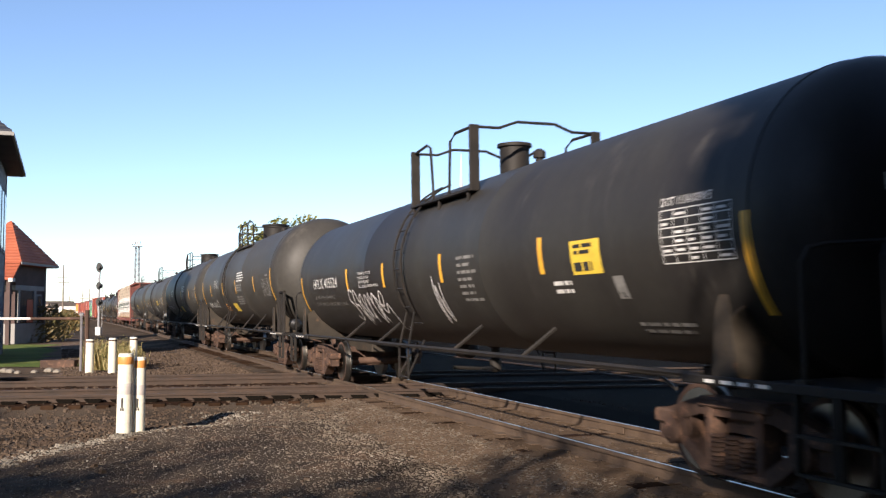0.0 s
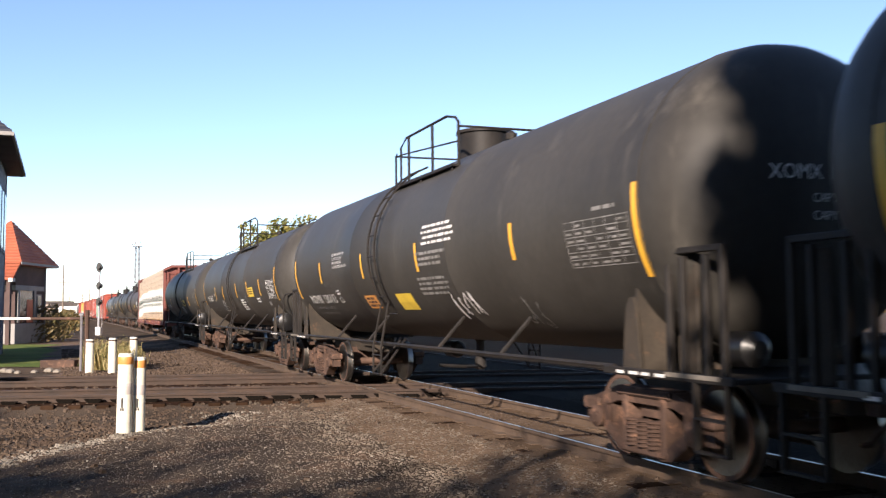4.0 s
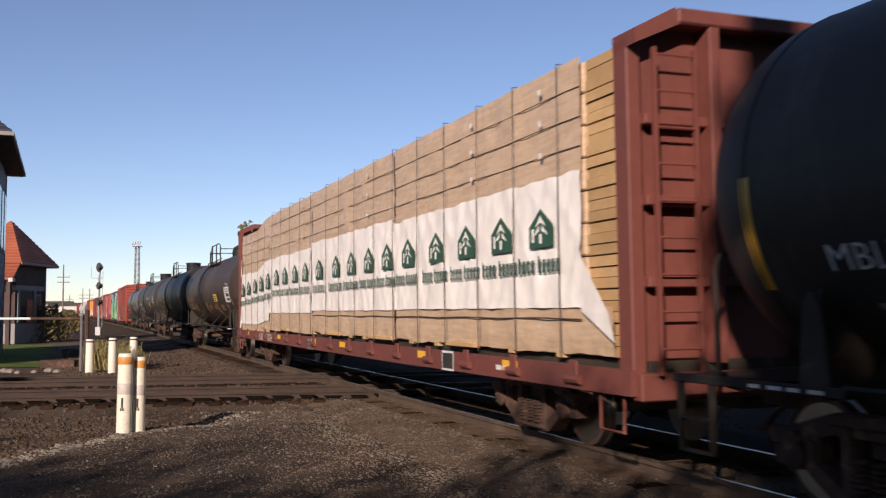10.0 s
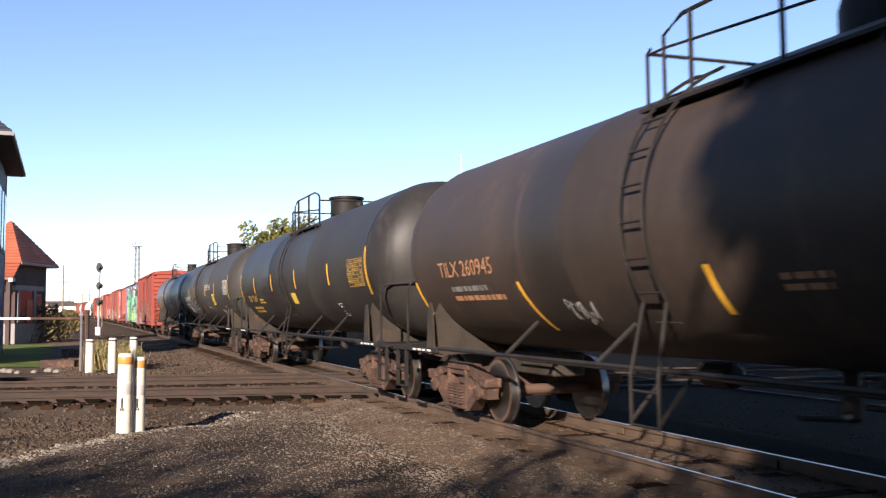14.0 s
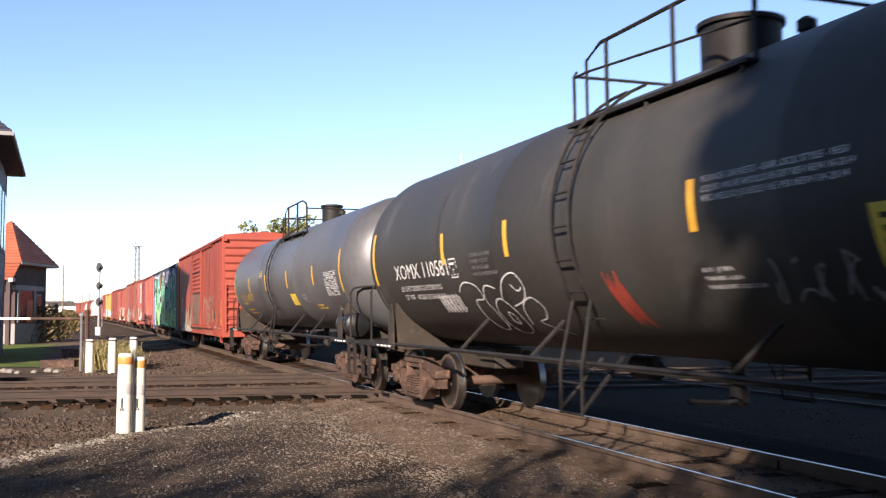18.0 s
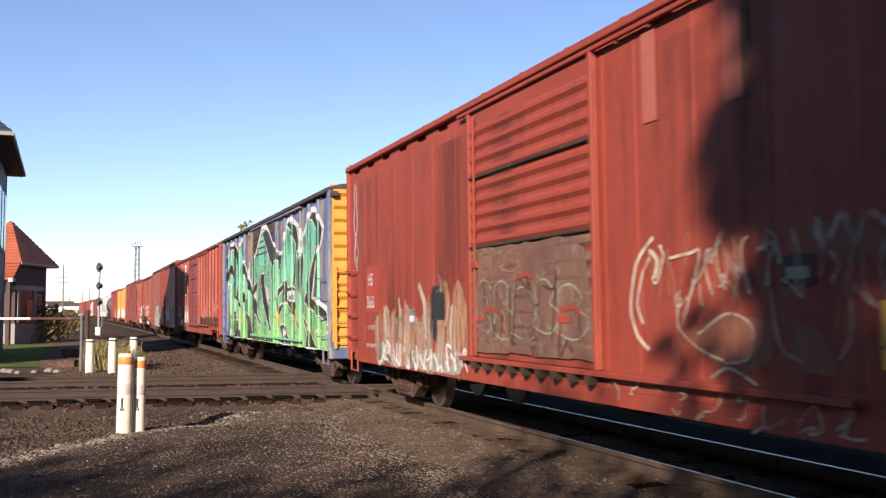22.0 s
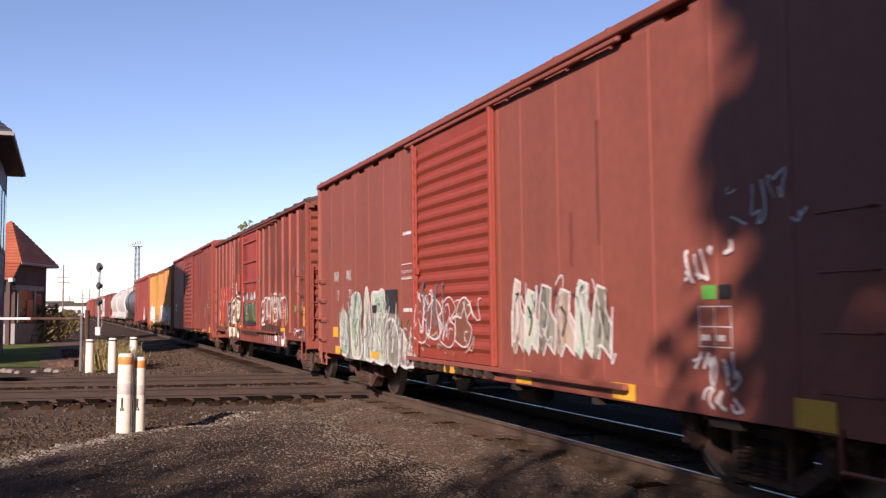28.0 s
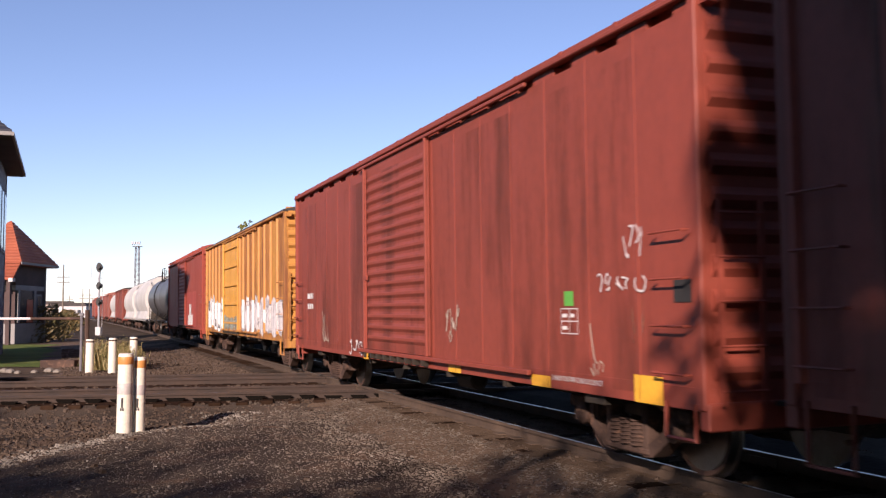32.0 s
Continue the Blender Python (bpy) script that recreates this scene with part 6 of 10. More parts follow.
def station():
    """The low brick station house: a steep tiled roof whose front slope runs on down over a porch."""
    t = thing("station_house", "brick station house with a steep orange tiled roof", "house", pose(-26.2, 58.2, -0.3))
    W, D, H, over, top = 2.7, 4.3, 5.02, 0.6, 7.75
    part("wall", Bag().box(-W, 0, 0, D, 0, H), M["house"], t, "brick walls, coloured dark for the shade on them")
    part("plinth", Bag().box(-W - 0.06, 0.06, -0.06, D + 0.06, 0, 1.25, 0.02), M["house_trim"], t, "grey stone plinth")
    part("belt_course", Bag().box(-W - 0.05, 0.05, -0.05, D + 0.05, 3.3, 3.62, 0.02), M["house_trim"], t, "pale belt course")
    hip_roof(t, -W, 0, 0, D, H, top, over, M["rooftile"], 0.49, "orange clay tile hip roof")
    # front slope carried down over the porch, with pale rafter ends
    z0, z1, y0, y1 = 4.02, H + 0.02, -1.62, -over
    porch = part("porch_roof", Bag().add([(-W - 1.2, y1, z1), (over, y1, z1), (over, y0, z0), (-W - 1.2, y0, z0), (-W - 1.2, y1, z1 - 0.1), (over, y1, z1 - 0.1), (over, y0, z0 - 0.14), (-W - 1.2, y0, z0 - 0.14)], [(0, 1, 2, 3), (4, 7, 6, 5), (3, 2, 6, 7), (1, 5, 6, 2), (0, 3, 7, 4), (0, 4, 5, 1)]), M["rooftile"], t, "orange tiled porch slope")
    for i in range(5):
        f0, f1 = i / 5, (i + 1) / 5
        part("tile_course", Bag().add([(-W - 1.2, y0 + (y1 - y0) * f0, z0 + (z1 - z0) * f0 + 0.07), (over, y0 + (y1 - y0) * f0, z0 + (z1 - z0) * f0 + 0.07), (over, y0 + (y1 - y0) * f1, z0 + (z1 - z0) * f1 + 0.02), (-W - 1.2, y0 + (y1 - y0) * f1, z0 + (z1 - z0) * f1 + 0.02)], [(0, 1, 2, 3)]), M["rooftile"], porch)
    for i in range(6):
        x = over - 0.15 - i * 0.62
        part("rafter_end", Bag().box(x - 0.13, x + 0.13, y0 - 0.07, y0 + 0.3, z0 - 0.26, z0 - 0.03, 0.01), M["far_w"], t, "pale rafter end")
    # posts share the brick colour darkened for shade
    for x in (0.2, -1.9, -3.6):
        part("porch_post", Bag().box(x - 0.12, x + 0.12, y0 + 0.2, y0 + 0.44, 0, z0 - 0.1), M["house"], t)
    # flat panel towards the line, dark for an opening's shade, orange door on it
    for y in (0.35, 2.68):
        part("pier", Bag().box(0.0, 0.10, y - 0.14, y + 0.14, 1.3, 3.3, 0.01), M["house_trim"], t, "pale stone pier")
    part("window", Bag().box(0.0, 0.03, 0.5, 2.54, 1.3, 3.3), M["glass"], t, "flat panel, dark like the shaded opening between the piers")
    win = part("window", Bag().box(0.0, 0.06, 3.0, 3.7, 1.3, 3.1), M["house_trim"], t)
    part("pane", Bag().box(0.06, 0.075, 3.08, 3.62, 1.4, 3.0), M["glass"], win)
    part("door", Bag().box(0.0, 0.06, 1.6, 2.45, 1.3, 2.75, 0.02), M["door_o"], t, "orange door on the dark panel")
    part("downpipe", Bag().tube([(0.08, D - 0.1, H - 0.1), (0.08, D - 0.1, 0.2)], 0.05, 6), M["house_trim"], t)


def switch_tower(x, y, turn):
    """Old two-storey interlocking tower beside the line."""
    t = thing("switch_tower", "grey wooden two-storey railway tower with wide eaves", "tower", pose(x, y, -0.3, 0, 0, turn))
    W, D, H = 5.4, 10.0, 8.6
    part("wall", Bag().box(-W, 0, 0, D, 0, H), M["tower"], t, "grey boarded walls")
    for i in range(26):
        z = 0.3 + i * 0.3
        part("board", Bag().box(-W - 0.012, 0.012, -0.012, D + 0.012, z, z + 0.03), M["tower"], t)
    for k in (0.6, 2.5, 4.4, 6.3, 8.2):
        w = part("window", Bag().box(0.0, 0.05, k - 0.1, k + 1.3, 4.6, 7.4), M["tower"], t)
        part("pane", Bag().box(0.02, 0.06, k, k + 1.2, 4.75, 7.25), M["glass"], w)
    for k in (-4.6, -3.0, -1.4):
        window(t, k, k + 1.0, -0.02, 4.75, 7.25)
    part("corner_board", Bag().box(-0.14, 0.03, D - 0.14, D + 0.03, 0, H), M["tower"], t)
    hip_roof(t, -W, 0, 0, D, H, H + 3.2, 0.72, M["slate"], 0.445, "dark slate roof with wide eaves")
    # underside coloured black for the shade under the eaves
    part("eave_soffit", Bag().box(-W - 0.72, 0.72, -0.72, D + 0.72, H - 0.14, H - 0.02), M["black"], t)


def fence():
    f = thing("pipe_fence", "grey pipe fence rail with steel end post", "fence", pose(far_at(146, 31), 31, -0.32))
    part("top_rail", Bag().tube([(0.05, 0, 1.74), (-1.75, 0.22, 1.74)], 0.045, 8), M["truck"], f, "rusty brown top pipe")
    part("top_rail", Bag().tube([(-1.75, 0.22, 1.74), (-16, 2.0, 1.74)], 0.045, 8), M["pipe_w"], f, "white painted top pipe")
    part("end_post", Bag().tube([(0.17, 0.02, -0.2), (0.17, 0.02, 2.02)], 0.075, 8), M["truck"], f, "stout rusty end post")
    for i in range(5):
        part("post", Bag().tube([(-i * 3.6, i * 0.45, -0.2), (-i * 3.6, i * 0.45, 1.84)], 0.05, 8), M["pipe_g"], f)
        part("cap", Bag().lathe([(1.84, 0.085), (1.9, 0.085), (1.93, 0.03)], "Z", 8, (-i * 3.6, i * 0.45, 0)), M["galv"], f)


def surroundings():
    patch("lawn", lambda x, y: y > 33.5 + 0.1 * noise.noise((x, y, 0)) and x < -0.42 * y + 0.4 + 1.0 * noise.noise((x * 0.4, y * 0.4, 2)) and y < 57, (-60, 32), (-8, 58), 0.5, M["grass"], "green mown lawn", 0.02)
    for bx, by, h, ln in ((223.5, 15.35, 1.29, 0.6), (249.5, 15.55, 1.22, 0.3)):
        bollard(far_at(bx, by), by, h, ln, True, 0.119 if bx < 230 else 0.095)
    for bx, by, h in ((161, 29.8, 1.10), (201, 29.9, 1.13), (238, 31.5, 1.12)):
        bollard(far_at(bx, by), by, h, 0.4, False, 0.125)
    fence()
    station()
    switch_tower(-16.83, 35.1, 21.7)
    signal_mast(far_at(176, 80), 80, 6.0)
    light_tower(far_at(242, 240), 240, 18.5)
    for px, dep, h in ((112, 170, 10.5), (147, 260, 8.5), (159, 262, 8.5), (124, 320, 8.0)):
        utility_pole(far_at(px, dep), dep, h)
    tree(far_at(486, 95), 95, 11.2, 4.1, 0.32, 15000, 0.20, 5, M["leaf_y"], "tall tree with a yellow-green autumn crown", 0.4, full=40)
    # unseen trees behind the camera shade pad and near cars; some added to dim skylight
    for tx, ty, th, sp, n, sz, lo, sd in ((0.75, -8.2, 14.0, 4.1, 16000, 0.31, 0.2, 11), (6.57, -6.94, 14.6, 4.9, 14000, 0.31, 0.2, 13), (13.6, -7.0, 15.0, 5.0, 11000, 0.30, 0.2, 14), (19.0, -5.0, 14.0, 5.0, 10000, 0.30, 0.2, 15), (4.5, -14.5, 18.0, 5.5, 8000, 0.32, 0.2, 16), (9.5, -18.0, 18.0, 5.5, 6000, 0.32, 0.2, 17),
                                          (-5.5, -16.0, 10.5, 4.6, 5000, 0.30, 0.2, 20), (-13.0, -14.0, 10.5, 4.8, 5000, 0.30, 0.2, 21), (-22.0, -12.0, 11.5, 5.0, 5000, 0.30, 0.2, 22), (-31.0, -8.0, 12.0, 5.0, 5000, 0.30, 0.2, 23)):
        tree(tx, ty, th, sp, 0.34, n, sz, sd, M["leaf"], "unseen broad leafy tree that cuts sun and skylight", lo, full=(95 if n > 8500 else 150) if tx > 0 else 20)
    # row of trees out of view on the left, added to block low skylight
    for tx, ty, th, sd in ((-16.0, -3.5, 8.6, 41), (-20.5, 2.5, 9.2, 42), (-25.5, 8.0, 9.6, 43), (-30.0, 1.0, 11.5, 44), (-33.0, 12.0, 11.0, 45)):
        tree(tx, ty, th, 4.4, 0.26, 6000, 0.40, sd, M["leaf"], "unseen leafy tree added to screen off skylight", 0.12, full=60)
    # two crowns above the view, added to keep overhead skylight off the shaded cars
    tree(-0.6, -3.9, 29.0, 7.5, 0.42, 7500, 0.46, 28, M["leaf"], "unseen tall tree, its high crown added to cut skylight", 0.72)
    tree(5.2, -3.2, 21.0, 6.5, 0.36, 9000, 0.42, 27, M["leaf"], "unseen tall tree, its high crown added to cut skylight", 0.64)
    for tx, ty, th, sp, n, sd in ((-7.8, -3.0, 7.4, 3.0, 1700, 12), (-3.9, -3.2, 6.9, 3.0, 1600, 18), (0.2, -3.6, 7.2, 3.0, 1800, 19)):
        tree(tx, ty, th, sp, 0.2, n, 0.15, sd, M["leaf"], "low leafy tree at the edge of the pad", 0.42)
    far_mast = thing("far_mast", "slender white tapered mast far beyond the train", "mast", pose(far_at(817, 330), 330, -0.3))
    part("shaft", Bag().tube([(0, 0, 0), (0, 0, 40.0), (0, 0, 57.0)], [1.1, 0.8, 0.12], 10), M["far_w"], far_mast)
    part("base", Bag().box(-2.2, 2.2, -2.2, 2.2, 0, 2.0, 0.1), M["far_w"], far_mast)
    rng = random.Random(8)
    for i in range(9):
        d = 62 + i * 9
        px = 84 + i * 7 + rng.uniform(-6, 6)
        bush(far_at(px, d), d, 3.4, 1.9 + rng.uniform(-.3, .5), 420, 30 + i, M["bush"], "dry brown-green shrub beside the line", 0.2)
    for i in range(22):
        d = 30.6 + rng.uniform(0, 6)
        px = 156 + i * 4.2 + rng.uniform(-4, 4)
        weeds(far_at(px, d), d, rng.uniform(0.5, 0.9), rng.uniform(0.55, 1.25), 70, 60 + i)
    for i in range(5):
        d = 64 + rng.uniform(-3, 4)
        bush(far_at(-30 + i * 18, d), d, 4.2, 1.7 + rng.uniform(-0.2, 0.3), 700, 90 + i, M["hedge"], "dark clipped hedge behind the lawn", 0.2, "hedge")
    patch("dirt_bank", lambda x, y: 26.6 < QN[0] * x + QN[1] * y < 75 and TN[0] * x + TN[1] * y + OFF > 1.7 and x > -0.42 * y + 0.2 + 1.2 * noise.noise((x * 0.4, y * 0.4, 7)), (-36, 24), (0, 76), 0.5, M["dirt"], "bare brown dirt beside the line", 0.016)
    patch("crossing_dirt", lambda x, y: 19.42 < QN[0] * x + QN[1] * y < 26.5 and TN[0] * x + TN[1] * y + OFF > 1.35, (-34, 12), (8, 32), 0.16, M["oily"], "dark oily dirt over the crossing ties", 0.012)
    patch("trackside_dirt", lambda x, y: -1.12 < TN[0] * x + TN[1] * y + OFF < 2.3 + 0.5 * noise.noise((x * 0.8, y * 0.8, 5)) and QN[0] * x + QN[1] * y < 19.6, (-6, 1), (9, 22), 0.11, M["track_dirt"], "dusty brown dirt along the track", 0.01)
    kerb = thing("concrete_block", "low dusty concrete block beside the lawn", "concrete block", pose(far_at(108, 33.5), 33.5, -0.3))
    part("block", Bag().box(-0.6, 0.6, -0.2, 0.2, -0.05, 0.26, 0.02), M["truck"], kerb, "brown weathered block")
    for i in range(6):
        x = far_at(2 + i * 21 + rng.uniform(-4, 4), 30.5)
        st = thing("stone", "pale rough stone beside the lawn path", "stone", pose(x, 30.5 + rng.uniform(-0.5, 0.5), -0.3), group="stones beside the path")
        r = rng.uniform(0.1, 0.2)
        part("boulder", Bag().lathe([(-0.05, r * 0.8), (r * 0.35, r), (r * 0.7, r * 0.7), (r * 0.9, r * 0.2)], "Z", 7), M["pebble"], st)
    # low far buildings, trailers and woods
    for px, d, w, h, mt in ((128, 300, 9, 5.0, "far_w"), (118, 340, 14, 4.5, "far_t"), (138, 420, 24, 6.0, "far_w"), (60, 420, 30, 7.0, "far_t"), (150, 380, 8, 4, "far_w")):
        hb = thing("far_building", "small pale building in the distance", "building", pose(far_at(px, d), d, -0.3))
        part("wall", Bag().box(-w / 2, w / 2, 0, 8, 0, h * 0.8), M[mt], hb)
        part("roof", Bag().prism([(-w / 2 - 0.3, h * 0.8), (w / 2 + 0.3, h * 0.8), (w / 2 - 0.5, h), (-w / 2 + 0.5, h)], -0.3, 8.3), M["roof_grey"], hb)
        for k in range(3):
            part("window", Bag().box(-w / 2 + w * (0.2 + 0.25 * k), -w / 2 + w * (0.32 + 0.25 * k), -0.05, 0.0, h * 0.25, h * 0.55), M["glass"], hb)
    c = Bag()
    for i in range(9000):
        a = rng.uniform(-0.75, 0.75)
        d = rng.uniform(520, 700)
        p = Vector((d * math.sin(a), d * math.cos(a), rng.uniform(0, 6 + 3 * math.sin(a * 37) + 2 * math.sin(a * 91))))
        n = Vector((rng.gauss(0, 1), rng.gauss(0, 1), rng.gauss(0, 1))).normalized()
        u = n.orthogonal().normalized() * rng.uniform(1.0, 2.2)
        v = n.cross(u)
        c.add([(p - u)[:], (p - v * 0.6)[:], (p + u)[:], (p + v * 0.6)[:]], [(0, 1, 2, 3)])
    me = bpy.data.meshes.new("far_woods")
    me.from_pydata(c.v, [], c.f)
    me.materials.append(M["bush"])
    tagged(new("far_woods", me), "hazy line of far woods", "woods", kind="stuff")


# ---- lumber car ----
def lumber_car(middle):
    car = thing("lumber_car", "brown bulkhead flatcar loaded with wrapped lumber", "flatcar", group="cars of the freight train")
    CARS.append((car, middle))
    h, w = 12.35, 1.52
    # dark plate colour makes the gap under the packs read as shade
    part("deck", Bag().box(-h, h, -w + 0.16, w - 0.16, 0.98, 1.13, 0.01), M["plate"], car, "inset deck, coloured dark for the shaded gap under the packs")
    for k in (-1, 1):
        y0, y1 = (w - 0.02, w + 0.06) if k > 0 else (-w - 0.06, -w + 0.02)
        s = Bag().prism([(-h, 1.05), (-h, 0.80), (-6.8, 0.78), (-5.5, 0.77), (5.5, 0.77), (6.8, 0.78), (h, 0.80), (h, 1.05)], y0, y1)
        part("side_sill", s, M["red_car"], car, "brown riveted side sill")
        for i in range(16):
            x = -h + 0.8 + i * 1.52
            part("winch", Bag().box(x - 0.09, x + 0.09, min(y0, y1) - 0.03 if k < 0 else max(y0, y1), min(y0, y1) if k < 0 else max(y0, y1) + 0.03, 0.90, 1.10, 0.01).lathe([(x - 0.16, 0.05), (x + 0.16, 0.05)], "X", 8, (0, k * (w + 0.08), 0.9)), M["red_car"], car)
    part("centre_sill", Bag().box(-h, h, -0.3, 0.3, 0.62, 1.02, 0.02), M["plate"], car)
    part("centre_beam", Bag().box(-h + 0.3, h - 0.3, -0.06, 0.06, 1.14, 4.35), M["red_car"], car)
    for s in (-1, 1):
        # bulkhead: face plate, side posts, top beam and ribs
        x = s * (h - 0.1)
        bk = part("bulkhead", Bag().prism([(-1.45, 1.1), (-1.45, 4.26), (-1.05, 4.50), (1.05, 4.50), (1.45, 4.26), (1.45, 1.1)], x - 0.03, x + 0.03, "YZ"), M["red_car"], car, "brown steel bulkhead end")
        for k in (-1, 1):
            part("bulkhead_post", Bag().box(min(x - s * 0.16, x + s * 0.1), max(x - s * 0.16, x + s * 0.1), min(k * 1.38, k * 1.54), max(k * 1.38, k * 1.54), 0.9, 4.32, 0.015), M["red_car"], bk)
            part("bulkhead_rib", Bag().box(min(x, x + s * 0.28), max(x, x + s * 0.28), k * 0.62 - 0.06, k * 0.62 + 0.06, 1.1, 4.46, 0.01), M["red_car"], bk)
            part("corner_brace", Bag().prism([(k * 1.54, 4.22), (k * 1.54, 4.37), (k * 1.08, 4.61), (k * 0.98, 4.47)], min(x - s * 0.15, x + s * 0.28), max(x - s * 0.15, x + s * 0.28), "YZ"), M["red_car"], bk)
            lad = part("ladder", Bag().box(min(x + s * 0.22, x + s * 0.27), max(x + s * 0.22, x + s * 0.27), k * 1.32 - 0.02, k * 1.32 + 0.02, 1.0, 4.2).box(min(x + s * 0.22, x + s * 0.27), max(x + s * 0.22, x + s * 0.27), k * 0.85 - 0.02, k * 0.85 + 0.02, 1.0, 4.2), M["red_car"], bk)
            for i in range(9):
                z = 1.25 + i * 0.36
                part("rung", Bag().tube([(x + s * 0.25, k * 1.34, z), (x + s * 0.25, k * 0.83, z)], 0.015, 5), M["red_car"], bk)
        for z in (1.9, 2.7, 3.5):
            part("bulkhead_bar", Bag().box(min(x, x + s * 0.2), max(x, x + s * 0.2), -1.4, 1.4, z - 0.05, z + 0.05, 0.01), M["red_car"], bk)
        part("top_beam", Bag().box(min(x - s * 0.1, x + s * 0.3), max(x - s * 0.1, x + s * 0.3), -1.05, 1.05, 4.45, 4.61, 0.02), M["red_car"], bk)
        part("end_sill", Bag().box(min(s * (h - 0.1), s * (h + 0.08)), max(s * (h - 0.1), s * (h + 0.08)), -1.5, 1.5, 0.75, 1.02, 0.015), M["red_car"], car)
        for k in (-1, 1):
            part("sill_step", Bag().tube([(s * (h - 0.7), k * 1.5, 0.85), (s * (h - 0.7), k * 1.5, 0.42), (s * (h - 0.25), k * 1.5, 0.42), (s * (h - 0.25), k * 1.5, 0.85)], 0.02, 5), M["red_car"], car)
        add_truck(car, s * 9.2)
    add_couplers(car, h + 0.6)
    side = Side(car, y=w + 0.04)
    side.text("NOKL", -8.0, 0.82, 0.28, M["text_w"], 0.03)
    side.text("730234", -6.70, 0.82, 0.28, M["text_w"], 0.03)
    for x in (-10.2, -5.2, -1.15, 1.38, 6.2, 9.4):
        side.rect("reflective_tape", x, x + 0.45, 0.91, 1.02, M["yellow"], 0.03)
    side.rect("stencil_panel", 7.28, 7.74, 0.78, 1.06, M["white"], 0.03)
    side.rect("stencil_panel", 7.31, 7.71, 0.81, 1.03, M["black"], 0.034)
    side.text("LD LMT", -4.5, 0.94, 0.10, M["text_dim"], 0.03)
    side.text("LT WT", -4.5, 0.82, 0.10, M["text_dim"], 0.03)
    side.lines(9.2, 0.95, 0.9, 1, M["text_w"], 0.06, seed=4, lift=0.03)
    side.lines(-1.6, 1.0, 0.9, 3, M["text_dim"], 0.05, seed=5, lift=0.03)
    # the load: wrapped packs on both sides of the beam
    load = thing("lumber_load", "stacked lumber packs in tan and white plastic wrap", "lumber", group="")
    CARS.append((load, middle))
    rng = random.Random(3)
    ends = [11.95, 11.33, 4.75, -1.5, -6.85, -11.75]
    for k in (-1, 1):
        for i in range(5):
            x1, x0 = ends[i], ends[i + 1]
            bare = i == 0
            top = 4.36 if i < 4 else 4.08
            rows = 9
            for j in range(rows):
                z0, z1 = 1.15 + (top - 1.15) * j / rows, 1.15 + (top - 1.15) * (j + 1) / rows - 0.012
                o = rng.uniform(-0.02, 0.01)
                if bare:
                    for n in range(3):
                        a, c = z0 + (z1 - z0) * n / 3, z0 + (z1 - z0) * (n + 1) / 3 - 0.008
                        part("plank", Bag().box(x0, x1 - rng.uniform(0, 0.05), min(k * 0.08, k * (1.42 + rng.uniform(-0.02, 0.015))), max(k * 0.08, k * (1.42 + rng.uniform(-0.02, 0.015))), a, c), M["lumber"], load)
                else:
                    part("lumber_pack", Bag().box(x0 + 0.03, x1 - 0.03, min(k * 0.08, k * (1.44 + o)), max(k * 0.08, k * (1.44 + o)), z0, z1, 0.02), M["wrap_b"], load, "pack in tan wrap")
    # wrap sheets, puckered, over the packs on the visible and the far side
    for k in (-1, 1):
        for i, (x0, x1, lo, hi, mat) in enumerate(((4.75, 11.30, 1.66, 3.15, "wrap_w"), (-1.5, 4.72, 1.65, 3.22, "wrap_w"), (-6.9, -1.53, 1.60, 3.12, "wrap_w"), (-11.8, -6.95, 1.24, 2.86, "wrap_w"),
                                                   (4.75, 11.30, 3.14, 4.40, "wrap_b"), (-1.5, 4.72, 3.21, 4.40, "wrap_b"), (-6.9, -1.53, 3.11, 4.38, "wrap_b"), (-11.8, -6.95, 2.85, 4.12, "wrap_b"),
                                                   (4.75, 11.9, 1.15, 1.67, "wrap_b"), (-1.5, 4.72, 1.15, 1.66, "wrap_b"), (-6.9, -1.53, 1.11, 1.61, "wrap_b"), (-11.8, -6.95, 1.00, 1.26, "wrap_b"))):
            st = 0.07 if mat == "wrap_w" else 0.11
            nx, nz = int((x1 - x0) / st), max(3, int((hi - lo) / st))
            vs = []
            for a in range(nx + 1):
                for c in range(nz + 1):
                    x, z = x0 + (x1 - x0) * a / nx, lo + (hi - lo) * c / nz
                    if x0 < -11:
                        # the low end pack climbs to its neighbour under the loose wrap
                        f = min(1, max(0, (x + 9.2) / 2.2))
                        z += f * f * (3 - 2 * f) * 0.25 * min(1, (z - 1.1) / 0.25)
                    if mat == "wrap_w" and c in (0, nz):
                        z += (0.05 * noise.noise((x * 0.9, 0, i)) + 0.03 * noise.noise((x * 3.1, 0, i))) * (1.0 if c else 0.3)
                    if mat == "wrap_b" and lo < 1.2 and c == 0:
                        z += 0.05 * noise.noise((x * 1.1, 3, i)) + 0.02 * noise.noise((x * 4.0, 3, i))
                    d = 0.045 * noise.noise((x * 1.6, z * 0.6, i)) + 0.03 * noise.noise((x * 5.0, z * 1.1, i + 9)) + 0.035 * noise.noise((x * 2.6 + z * 2.2, z * 1.0, 4)) + 0.02 * abs(noise.noise((x * 4.1 - z * 2.0, z * 0.8, 14)))
                    if mat == "wrap_b":
                        d = d * 0.45 - (0.014 if ((z - 3.16) % 0.405) < 0.07 else 0)
                    if mat == "wrap_w":
                        # sharp folds hang from the straps
                        d = 0.5 * abs(d) + 0.034 * (1 - abs(noise.noise((x * 1.7 + z * 0.9, z * 0.35, i + 3)))) ** 9 + 0.026 * (1 - abs(noise.noise((x * 3.3 - z * 1.4, z * 0.5, i + 6)))) ** 9
